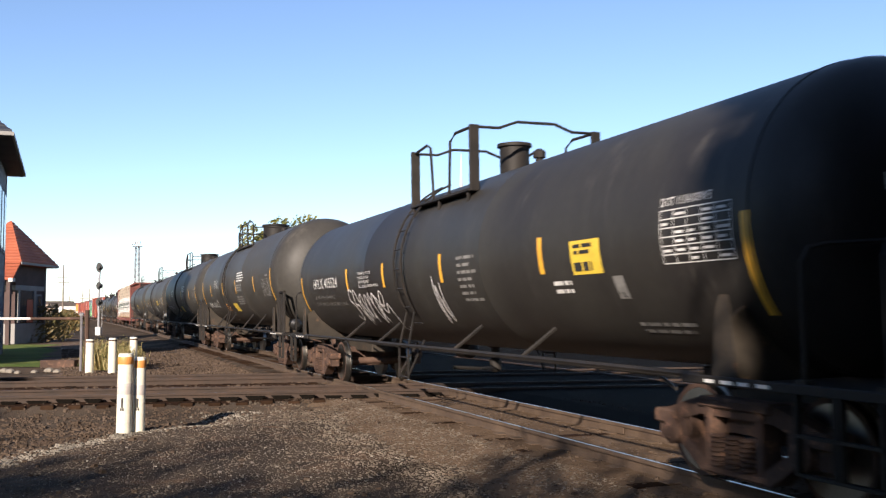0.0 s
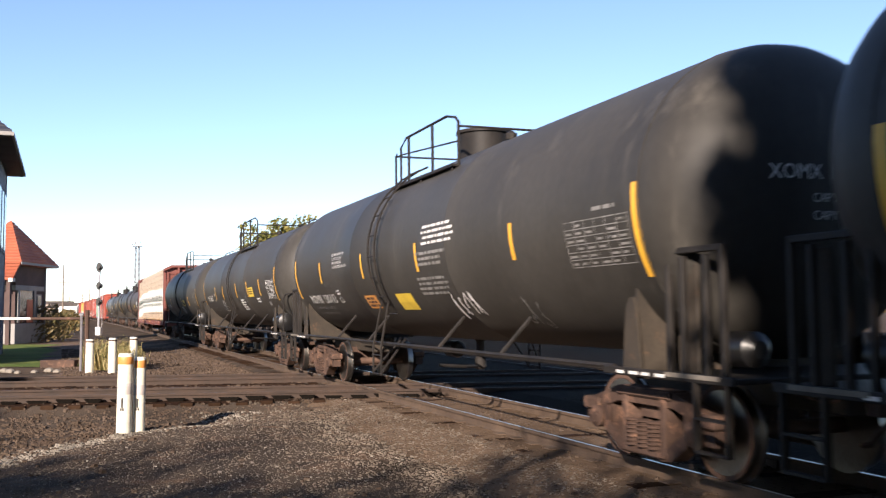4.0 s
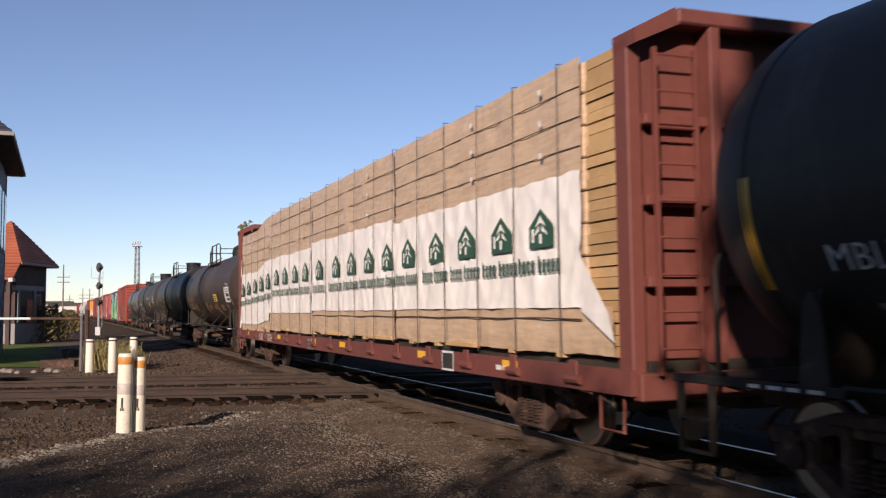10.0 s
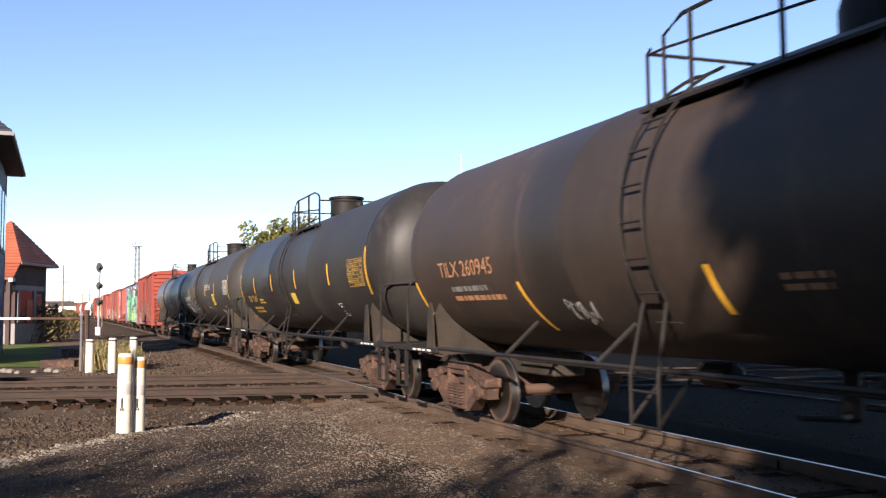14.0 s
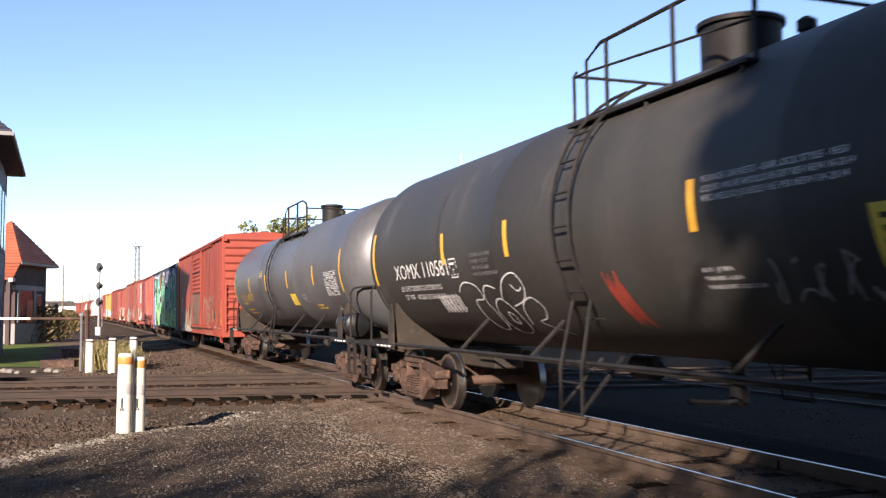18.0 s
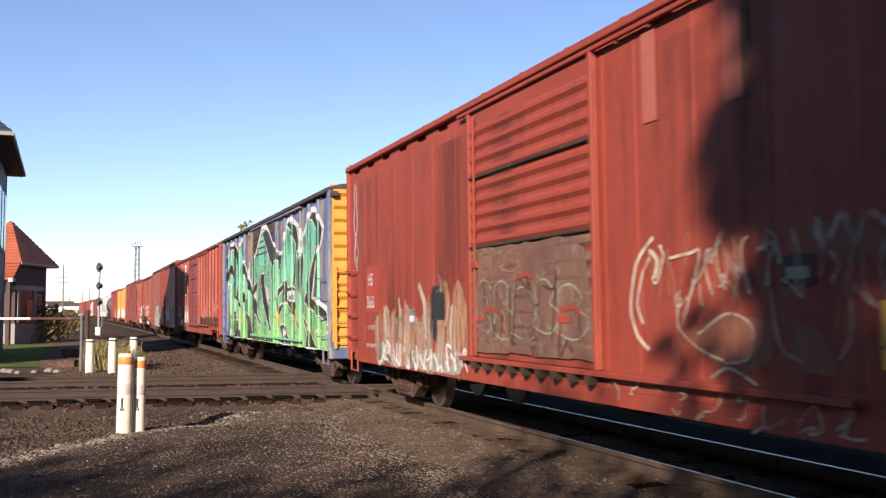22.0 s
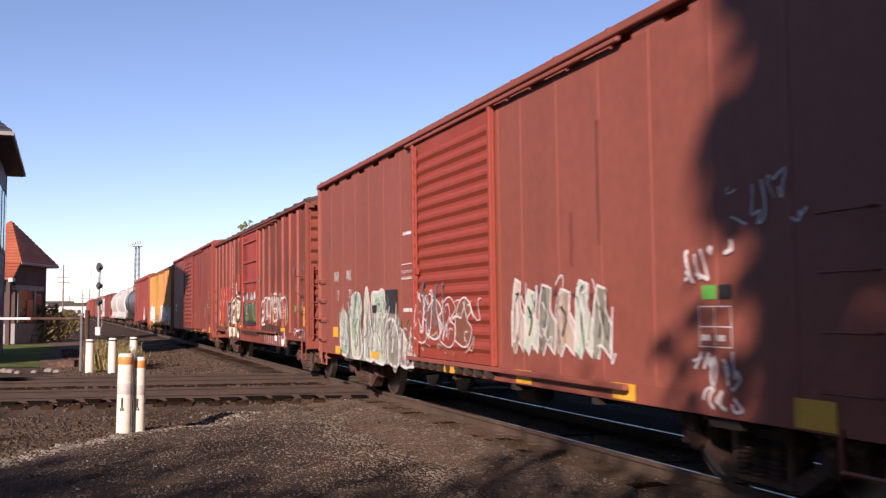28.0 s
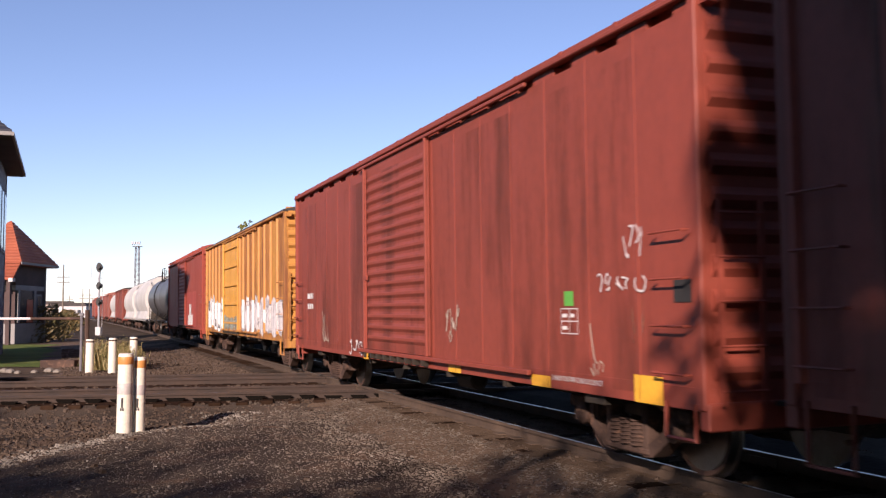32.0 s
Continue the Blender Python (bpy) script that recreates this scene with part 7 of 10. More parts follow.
                    vs.append((x, k * (1.475 + (0.012 if mat == "wrap_w" else 0.0) + d * (0.55 if mat == "wrap_w" else 1.0)), z))
            fs = [(a * (nz + 1) + c, (a + 1) * (nz + 1) + c, (a + 1) * (nz + 1) + c + 1, a * (nz + 1) + c + 1) for a in range(nx) for c in range(nz)]
            part("wrap_sheet", Bag().add(vs, fs), M[mat], load, "puckered white plastic wrap" if mat == "wrap_w" else "puckered tan plastic wrap", 60)
        part("wrap_flap", Bag().add([(11.3, k * 1.50, 2.2), (11.3, k * 1.51, 1.62), (12.0, k * 1.53, 1.30), (11.9, k * 1.54, 1.6), (11.55, k * 1.52, 1.95)], [(0, 1, 2, 3, 4)]), M["wrap_w"], load)
        # loose plastic hanging off the low end
        vs = []
        for a in range(9):
            for c in range(15):
                z = 0.86 + 2.5 * c / 14
                x = -11.8 - (0.52 * a / 8) * (0.55 + 0.45 * noise.noise((z * 2.2, 0, 5))) * (1.25 - 0.35 * c / 14)
                vs.append((x, k * (1.50 + 0.05 * noise.noise((x * 6.0, z * 1.6, 2)) - 0.05 * a / 8), z))
        part("wrap_flap", Bag().add(vs, [(a * 15 + c, a * 15 + c + 1, a * 15 + c + 16, a * 15 + c + 15) for a in range(8) for c in range(14)]), M["wrap_w"], load, "loose white plastic flap", 60)
        part("wrap_flap", Bag().add([(-11.8, k * 1.49, 2.6), (-11.8, k * 1.50, 1.2), (-12.05, k * 1.56, 0.86), (-12.2, k * 1.52, 0.95), (-11.98, k * 1.5, 1.6)], [(0, 1, 2, 3, 4)]), M["wrap_w"], load)
    for x in (10.85, 9.67, 8.5, 7.26, 6.05, 4.78, 3.63, 2.31, 1.1, 0.0, -1.5, -2.7, -3.9, -5.1, -6.3, -7.5, -8.6, -9.7, -10.8):
        top = 4.42 if x > -6.9 else 4.14
        part("strap", Bag().tube([(float(x), -1.535, 1.1), (float(x) + 0.02, -1.548, 2.6), (float(x) - 0.02, -1.515, top), (float(x), 0, top + 0.02), (float(x), 1.515, top), (float(x), 1.545, 1.1)], 0.007, 5), M["strap"], load, "dark steel strap")
    ls = Side(load, y=1.534)
    for x in (9.3, 8.12, 6.92, 5.6, 4.46, 3.32, 2.1, 0.88, -0.64, -2.05, -3.26, -4.49, -5.65, -6.93, -8.03, -9.09, -10.29, -11.4, 10.42):
        z = 2.36 if x > -6.6 else 2.30 + 0.036 * (x + 6.6)
        # green house sign with a pale tree left open in it
        e = 1.14
        ls.lay("printed_sign", [[(x + p * e, z + q * e) for p, q in ((-0.27, 0), (-0.27, 0.22), (0, 0.40), (0.27, 0.22), (0.27, 0))]], M["mark_g"], "green printed pack sign")
        for shape in (((-0.03, 0.04), (0.03, 0.04), (0.03, 0.14), (-0.03, 0.14)), ((-0.20, 0.06), (-0.15, 0.06), (-0.15, 0.20), (-0.20, 0.20)), ((-0.17, 0.12), (-0.03, 0.17), (-0.03, 0.23)), ((0.17, 0.12), (0.03, 0.17), (0.03, 0.23)), ((-0.12, 0.21), (0, 0.26), (0.12, 0.21), (0, 0.33))):
            ls.lay("sign_opening", [[(x + p * e, z + q * e) for p, q in shape]], M["wrap_w"], "", 0.004)
        bars, a = [], x - 0.62
        r2 = random.Random(5)
        m = 0
        while a < x + 0.46:
            kx = r2.uniform(0.070, 0.085)
            hh = 0.20 if m in (0, 4) else 0.15
            if m == 4:
                a += 0.06
            m += 1
            t = 0.036
            zb = z - 0.29
            # plain hollow bars of letter size
            bars.append([(a, zb), (a + t, zb), (a + t, zb + hh), (a, zb + hh)])
            bars.append([(a + kx - t * 0.6, zb), (a + kx, zb), (a + kx, zb + 0.15), (a + kx - t * 0.6, zb + 0.15)])
            for zr in (zb, zb + 0.12):
                bars.append([(a + t, zr), (a + kx, zr), (a + kx, zr + 0.032), (a + t, zr + 0.032)])
            a += kx + 0.036
        ls.lay("printed_word", bars, M["mark_g"], "dark green print")
    for x0, x1 in ((3.3, 4.6), (-0.2, 1.0), (-5.2, -4.3), (-8.1, -7.5), (7.2, 8.3)):
        part("dunnage_board", Bag().box(x0, x1, -1.52, -1.40, 1.13, 1.19, 0.006), M["lumber"], load, "pale sawn board under the packs")
    for x in (-10.4, -9.0, -6.4, -3.0, -1.7, 1.6, 2.6, 5.4, 6.6, 9.3, 10.6):
        part("dunnage_block", Bag().box(x, x + 0.16, -1.46, -0.4, 1.10, 1.18, 0.006), M["lumber"], load, "wooden block under the packs")
    # brown cords over the wrap draw the shade of the gaps between packs
    part("pack_seam", Bag().tube([(-1.45 + 12.7 * i / 40, -1.492 - 0.004 * math.sin(i * 1.7), 1.54 + 0.006 * math.sin(i * 0.9)) for i in range(41)], 0.009, 5), M["truck"], load, "dark cord standing in for the shaded gap between packs")
    for z in (3.42, 3.74, 4.07):
        for x0, x1 in ((4.8, 11.3), (-1.45, 4.7), (-6.85, -1.55), (-11.75, -6.95)):
            dz = 0.0 if x0 > -7 else -0.25
            part("pack_seam", Bag().tube([(x0 + (x1 - x0) * i / 20, -1.485 - 0.004 * math.sin(i * 1.7), z + dz + 0.005 * math.sin(i * 0.9 + x0)) for i in range(21)], 0.006, 5), M["truck"], load, "dark cord standing in for the shaded gap between packs")
    for x in (10.4, 8.3, 3.2, -2.4, -6.2, -9.6):
        for z in (3.4, 3.78, 4.15):
            ls.rect("pack_tag", x, x + 0.08, z, z + 0.06, M["text_w"])


# ---- covered hopper ----
def hopper_car(middle, mat="hopper", label="white covered hopper car"):
    car = thing("hopper_car", label, "hopper car", group="cars of the freight train")
    CARS.append((car, middle))
    h = 7.9
    sec = [(-1.45, 1.05)] + [(-1.55 * math.cos(a), 2.7 + 1.75 * math.sin(a)) for a in (-0.6, -0.2, 0.2, 0.55, 0.85)] + [(-0.6, 4.42), (0.6, 4.42)] + [(1.55 * math.cos(a), 2.7 + 1.75 * math.sin(a)) for a in (0.85, 0.55, 0.2, -0.2, -0.6)] + [(1.45, 1.05)]
    part("body", Bag().prism(sec, -h + 0.9, h - 0.9, "YZ"), M[mat], car, "curved steel sides", 30)
    for s in (-1, 1):
        part("end_slope", Bag().add([(s * (h - 0.9), -1.3, 2.4), (s * (h - 0.9), 1.3, 2.4), (s * (h - 2.6), 1.3, 1.05), (s * (h - 2.6), -1.3, 1.05), (s * (h - 0.86), -1.3, 2.4), (s * (h - 0.86), 1.3, 2.4)], [(0, 1, 2, 3), (0, 4, 5, 1)]), M[mat], car)
        for k in (-1, 1):
            part("end_post", Bag().tube([(s * (h - 0.3), k * 1.2, 1.0), (s * (h - 0.3), k * 1.2, 3.6), (s * (h - 0.9), k * 1.1, 4.1)], 0.05, 6), M[mat], car)
            part("sill", Bag().box(-h, h, min(k * 1.38, k * 1.5), max(k * 1.38, k * 1.5), 0.92, 1.1, 0.01), M[mat], car)
        part("end_deck", Bag().box(min(s * (h - 1.6), s * h), max(s * (h - 1.6), s * h), -1.4, 1.4, 0.95, 1.03), M["fit"], car)
        add_truck(car, s * 6.3)
    part("running_board", Bag().box(-h + 0.9, h - 0.9, -0.45, -0.2, 4.5, 4.54).box(-h + 0.9, h - 0.9, 0.2, 0.45, 4.5, 4.54), M["galv"], car)
    for x in (-4.8, -1.6, 1.6, 4.8):
        part("hatch", Bag().lathe([(4.42, 0.35), (4.52, 0.35), (4.56, 0.2)], "Z", 14, (x, 0, 0)), M[mat], car)
    for x in (-3.3, 0.0, 3.3):
        part("outlet_hopper", Bag().add([(x - 1.5, -1.2, 1.05), (x + 1.5, -1.2, 1.05), (x + 1.5, 1.2, 1.05), (x - 1.5, 1.2, 1.05), (x - 0.3, -0.3, 0.45), (x + 0.3, -0.3, 0.45), (x + 0.3, 0.3, 0.45), (x - 0.3, 0.3, 0.45)], [(0, 1, 5, 4), (1, 2, 6, 5), (2, 3, 7, 6), (3, 0, 4, 7), (4, 5, 6, 7)]), M[mat], car)
    add_couplers(car, h + 0.6)
    return car


# ---- the train, front to rear ----
def plate_box(side, x, z, mat, s=0.27):
    t = 0.018
    side.lay("stencil_box", [[(x, z), (x + s, z), (x + s, z + t), (x, z + t)], [(x, z + s), (x + s, z + s), (x + s, z + s + t), (x, z + s + t)], [(x, z), (x + t, z), (x + t, z + s), (x, z + s)], [(x + s - t, z), (x + s, z), (x + s, z + s), (x + s - t, z + s)]], mat, "square outlined stencil")
    side.text("C", x + s * 0.36, z + s * 0.16, s * 0.5, mat)
    side.lines(x + s * 0.2, z + s * 0.85, s * 0.6, 1, mat, 0.035, seed=1)


def head_text(car, rows, half, R, zc, size, mat):
    """Lettering on the dished front head of a tank."""
    for i, s in enumerate(rows):
        vs, fs = letter_mesh(s, size if i == 0 else size * 0.6)
        b = Bag()
        wid = max(p for p, _ in vs) * 0.9
        pts = []
        for p, q in vs:
            y, z = p * 0.9 - wid / 2 - 0.22, zc + 0.10 - (0 if i == 0 else size * 0.25 + i * size * 0.8) + q
            rr = min(1.0, math.hypot(y, z - zc) / R)
            pts.append((half + 0.62 * R * (1 - rr ** 2.5) ** 0.4 + 0.012, y, z))
        b.add(pts, fs)
        part("lettering", b, mat, car)


def tank_cars():
    Y, W, D = M["yellow"], M["text_w"], M["text_dim"]
    tank_car(182.9, 7.05, label="black tank car leading the others")
    # car with white spray tags
    c, s = tank_car(164.55, 7.85, "tank", R=1.40, zc=2.42, half=8.5, label="black tank car with white spray tags", ladder=-0.53, plat=(-1.14, 1.87), dome=(1.08, 0.24, 0.46, 0), rail=1.0, plated=True)
    tape(s, (8.48, -8.46), 2.45, 1.52)
    tape(s, (4.7, 1.3, -1.68, -4.2), 2.5, 2.06)
    s.text("HPLX 405524", -7.24, 2.15, 0.32, W, width=2.22)
    s.text("LD LMT 188000 LB 84400 KG", -7.3, 1.90, 0.11, D, width=1.8)
    s.text("LT WT 77000 LB 34860 KG RELT 12-2015", -7.4, 1.74, 0.11, D, width=2.75)
    s.block(-3.36, 2.40, (("EXTERIOR HEATER PIPES", 0.92), ("NO INLET OR OUTLET", 0.76), ("PIPE CAPS REQUIRED", 0.76), ("MAX. OPERATING PRESSURE 100 PSIG", 1.28)), W)
    s.rect("warning_decal", 5.45, 6.10, 2.02, 2.40, M["decal_y"], label="yellow emergency decal")
    s.lines(5.52, 2.36, 0.5, 2, M["black"], 0.04, 0.03, 3, 0.004)
    s.lines(5.50, 2.16, 0.55, 1, M["black"], 0.10, 0.03, 4, 0.004)
    s.chart(7.25, 8.30, 2.06, 2.56, W, 6, 5, 2)
    s.text("DOT 111A100W3", 7.25, 2.60, 0.12, W)
    s.lines(1.95, 2.42, 0.75, 7, D, 0.045, 0.06, 5)
    s.lines(4.9, 1.96, 0.6, 2, W, 0.05, 0.05, 7)
    s.rect("paper_card", 6.25, 6.45, 1.72, 1.98, M["text_dim"])
    s.lines(6.3, 1.42, 1.0, 2, D, 0.05, 0.05, 8)
    # wide sprayed scrawl with a tail that curls down
    for pts in ([(-3.75, 2.02), (-4.1, 2.06), (-4.2, 1.85), (-3.9, 1.72), (-3.75, 1.5), (-4.0, 1.36), (-4.25, 1.46)], [(-3.3, 1.2), (-3.45, 1.7), (-3.75, 1.75), (-3.6, 2.05), (-3.3, 1.85), (-3.1, 1.3)], [(-2.7, 1.4), (-2.9, 1.95), (-3.15, 1.8), (-2.9, 1.55), (-3.1, 1.35), (-3.3, 1.6)], [(-2.55, 1.92), (-2.7, 1.65), (-2.5, 1.42), (-2.3, 1.65), (-2.4, 1.92), (-2.55, 1.92)],
                [(-2.45, 1.3), (-2.1, 1.98), (-1.7, 1.3), (-1.55, 1.7)], [(-1.35, 1.3), (-1.55, 1.85), (-1.75, 1.95), (-1.9, 1.75)], [(-1.7, 1.98), (-1.3, 1.75), (-1.6, 1.4)], [(-1.2, 1.75), (-0.95, 2.0), (-0.75, 1.88), (-0.95, 1.7), (-1.2, 1.75), (-0.9, 1.55), (-0.55, 1.75), (-0.42, 1.4), (-0.6, 1.15), (-0.3, 1.1), (-0.2, 1.2)]):
        s.lay("spray_tag", s.stroke(rounded([(-4.3 + (x + 4.25) * 0.66, z) for x, z in pts]), 0.036), M["g_white"], "wide white sprayed scrawl", 0.004)
    s.tag(0.75, 1.38, 0.42, 0.8, M["g_white"], 23, 0.03, 3)
    head_text(c, ["HPLX 405524"], 8.5, 1.40, 2.45, 0.2, W)
    # two dusty black cars of one kind
    for mid, txt, n in ((145.05, "XOMX 130112", 0), (126.6, "XOMX 130113", 1)):
        c, s = tank_car(mid, 7.05, "tank_dusty", half=7.78, R=1.58, zc=2.70, label="dusty black tank car with yellow tape and a round manway", plat=(-1.6, 1.9), ladder=-0.85, dome=(0.5, 0.45, 0.42, 0), end_hoop=False, rack=True)
        tape(s, (7.74, -7.70), 2.86, 1.92)
        tape(s, (4.9, 1.3, -1.85, -5.19), 2.71, 2.25, 0.10)
        s.text(txt, -6.86, 1.77, 0.31, W, width=2.36)
        s.text("LD LMT 187300 LB 84900 KG", -6.8, 1.60, 0.10, D, width=1.72)
        s.text("LT WT 75700 LB 34300 KG", -6.8, 1.44, 0.10, D, width=1.72)
        plate_box(s, -4.22, 1.77, W)
        s.block(-4.05, 2.84, (("EXTERIOR HEATER PIPES", 0.95), ("NO INLET OR OUTLET", 0.78), ("PIPE CAPS REQUIRED", 0.78), ("MAX OPER PRESSURE 100 PSI", 1.1)), W)
        s.chart(6.3, 7.6, 2.08, 2.58, D, 6, 6, 3)
        s.lines(6.9, 2.7, 0.5, 1, D, 0.04, 0.03, 6)
        s.lines(1.6, 2.95, 1.6, 4, W, 0.04, 0.045, 7)
        s.lines(1.3, 2.55, 1.3, 3, D, 0.045, 0.04, 8)
        s.lines(1.1, 2.15, 1.5, 4, D, 0.045, 0.04, 9)
        s.rect("warning_decal", -2.28, -1.55, 1.60, 1.90, M["post_o"], label="orange decal")
        s.rect("warning_decal", -0.34, 0.5, 1.56, 1.90, M["decal_y"], label="yellow emergency decal")
        s.lines(-2.2, 1.86, 0.6, 3, M["truck"], 0.05, 0.03, 10, 0.004)
        head_text(c, [txt.split()[0] + " " + txt.split()[1], "CAPY", "CAPY"], 7.78, 1.58, 2.70, 0.2, M["white"])
        if n:
            s.tag(2.25, 1.38, 0.9, 0.5, M["g_white"], 31, 0.04, 4)
            s.tag(4.35, 1.28, 0.6, 0.5, D, 32, 0.025, 3)
    # two cars with air reservoirs and open top platforms
    c, s = tank_car(107.95, 7.05, "tank_dusty", half=7.92, R=1.54, zc=2.66, label="faded black tank car with yellow tape and an open top platform", dome=(0, 0, 0, 0), reservoir=True, plat=(-1.5, 2.5), rail=1.0)
    tape(s, (7.9, -7.9), 2.88, 1.92)
    tape(s, (5.4, 3.15, 0.85, -2.35, -4.4), 2.6, 2.1)
    s.text("MBLX", -6.92, 2.06, 0.33, W, squeeze=0.85)
    s.text("28263", -6.15, 2.06, 0.33, W, squeeze=0.95)
    plate_box(s, -4.95, 2.06, W)
    s.text("LD LMT 189000 LB 85700 KG", -6.85, 1.70, 0.085, D, width=1.5)
    s.text("LT WT 74000 LB 33566 KG NEW 10-07", -6.8, 1.58, 0.085, D, width=1.95)
    s.rect("warning_decal", 3.3, 4.2, 2.10, 2.40, M["decal_y"], label="yellow emergency decal")
    s.lines(3.35, 2.36, 0.75, 3, M["black"], 0.04, 0.03, 14, 0.004)
    s.chart(6.55, 7.65, 2.0, 2.52, W, 7, 5, 4)
    s.lines(1.3, 2.04, 0.9, 5, W, 0.05, 0.04, 15)
    s.block(-3.15, 2.05, (("EXTERIOR HEATER COILS", 0.72), ("NO INLET OR OUTLET PIPE", 0.76), ("CAPS REQUIRED", 0.45), ("MAX OPER PRESSURE 100 PSIG", 0.95), ("FIBERGLASS INSULATION", 0.72), ("DO NOT EXCEED 400 F", 0.66)), W, 0.065)
    s.lines(4.5, 2.04, 0.6, 2, W, 0.05, 0.04, 17)
    s.rect("paper_card", 6.24, 6.51, 1.77, 1.90, M["text_dim"])
    head_text(c, ["MBLX 28263", "CAPY", "CAPY"], 7.92, 1.54, 2.66, 0.18, W)
    c, s = tank_car(89.2, 7.05, "tank_dusty", half=7.9, R=1.58, zc=2.64, label="faded black tank car with a reservoir and yellow tape", dome=(0, 0, 0, 0), reservoir=True, plat=(-1.6, 2.5), rail=1.0)
    tape(s, (7.9, -7.88), 2.68, 1.74)
    tape(s, (4.34, 1.23, -1.45, -4.5), 2.38, 1.92)
    s.text("MBLX", -7.15, 1.88, 0.30, W, width=0.82)
    s.text("28296", -6.2, 1.88, 0.30, W, width=1.1)
    plate_box(s, -4.95, 1.88, D)
    s.lines(-6.9, 1.6, 2.2, 2, D, 0.06, seed=18)
    s.block(-3.15, 1.9, (("EXTERIOR HEATER COILS", 0.72), ("NO INLET OR OUTLET PIPE", 0.76), ("CAPS REQUIRED", 0.45), ("MAX OPER PRESSURE 100 PSIG", 0.95), ("FIBERGLASS INSULATION", 0.72), ("DO NOT EXCEED 400 F", 0.66)), D, 0.065)
    s.lines(0.3, 1.88, 1.1, 5, W, 0.05, 0.04, 20)
    s.rect("warning_decal", 1.75, 2.6, 1.92, 2.24, M["decal_y"], label="faded yellow emergency decal")
    s.lines(1.85, 2.10, 0.65, 1, M["black"], 0.10, 0.03, 21, 0.004)
    s.chart(6.5, 7.5, 1.96, 2.50, D, 6, 5, 5)
    s.rect("paper_card", 6.1, 6.4, 1.68, 1.80, M["text_dim"])
    # brown, oil-stained car
    c, s = tank_car(45.0, 6.73, "tank_brown", half=7.53, R=1.49, zc=2.56, label="brown-stained black tank car with slanted yellow tape", round_dome=True, dome=(0.72, 0.36, 0.46, 0), plat=(-1.7, 1.9), ladder=-0.9)
    tape(s, (7.55, -7.6), 2.08, 1.36, 0.10, slant=0.08)
    tape(s, (3.45, -3.68), 1.98, 1.2, 0.09, slant=0.28)
    tape(s, (0.05,), 2.02, 1.5, 0.10, slant=0.1)
    s.tag(-2.88, 1.42, 0.62, 0.3, M["text_w"], 48, 0.012, 6)
    s.text("TILX 260945", -6.52, 2.12, 0.33, M["text_o"], width=1.98)
    s.lines(-6.3, 1.97, 1.9, 1, D, 0.08, seed=22)
    s.lines(-6.3, 1.82, 1.9, 1, M["text_o"], 0.08, seed=23)
    s.rect("warning_decal", 2.85, 3.8, 2.04, 2.34, M["decal_y"], label="yellow emergency decal")
    s.lines(2.95, 2.28, 0.75, 3, M["black"], 0.05, 0.03, 24, 0.004)
    s.rect("data_card", 6.05, 7.25, 1.98, 2.56, M["white"], label="white data card")
    s.lines(6.15, 2.5, 1.0, 3, M["text_dim"], 0.04, 0.04, 25, 0.004)
    s.rect("data_card", 6.5, 7.15, 2.20, 2.30, M["black"], 0.004)
    s.rect("data_card", 6.5, 7.15, 2.05, 2.14, M["black"], 0.004)
    s.text("DOT 111A100W1", 6.2, 2.62, 0.12, M["text_w"])
    plate_box(s, 5.85, 1.52, W, 0.34)
    s.lines(0.85, 1.9, 0.8, 2, M["text_o"], 0.06, 0.04, 26)
    s.lines(4.2, 1.88, 0.9, 3, M["text_o"], 0.05, 0.04, 27)
    s.lines(2.2, 1.86, 0.8, 2, M["text_o"], 0.06, 0.04, 28)
    # black car lettered in yellow
    c, s = tank_car(27.25, 6.8, "tank", half=7.42, R=1.52, zc=2.62, label="black tank car lettered in yellow", dome=(0.5, 0.42, 0.45, 0), plat=(-1.7, 1.8))
    tape(s, (7.42, -7.42), 2.86, 1.93)
    tape(s, (4.45, 1.0, -2.15, -4.95), 2.67, 2.2)
    s.text("TEIX 122307", -6.42, 1.93, 0.28, M["text_y"], squeeze=1.0)
    s.lines(-6.2, 1.74, 1.9, 1, M["text_y"], 0.08, seed=29)
    s.lines(-6.2, 1.60, 1.9, 1, M["text_y"], 0.08, seed=30)
    s.chart(6.1, 7.2, 2.12, 2.66, M["text_y"], 7, 6, 6)
    s.rect("warning_decal", 0.2, 0.75, 1.8, 2.1, M["decal_y"], label="yellow emergency decal")
    plate_box(s, 4.5, 1.42, W, 0.32)
    s.lines(-4.6, 2.0, 0.9, 2, M["text_y"], 0.05, 0.04, 31)
    head_text(c, ["TEIX 122307"], 7.42, 1.52, 2.62, 0.16, M["text_y"])
    # black car with tags along its belly
    c, s = tank_car(8.60, 7.2, "tank_dusty", half=8.12, R=1.55, zc=2.63, ladder=-0.68, label="black tank car with white lettering and pale spray tags", dome=(0.4, 0.42, 0.45, 0), plat=(-1.7, 1.9))
    tape(s, (8.17, -8.06), 3.02, 2.08)
    tape(s, (4.43, 1.6, -2.32, -4.55), 2.77, 2.31)
    s.text("XOMX 110581", -6.93, 2.15, 0.35, W, width=2.48)
    plate_box(s, -4.36, 2.10, W)
    s.text("LD LMT 205800 LB 93300 KG", -6.86, 1.94, 0.13, W, width=1.95)
    s.text("LT WT   80200 LB 36400 KG", -6.8, 1.78, 0.13, W, width=1.9)
    s.block(-3.53, 2.42, (("EXTERIOR HEATER PIPES", 0.68), ("NO INLET OR OUTLET", 0.6), ("PIPE CAPS REQUIRED", 0.58), ("MAX OPER PRESSURE 100 PSI", 0.8)), D, 0.07, 0.09)
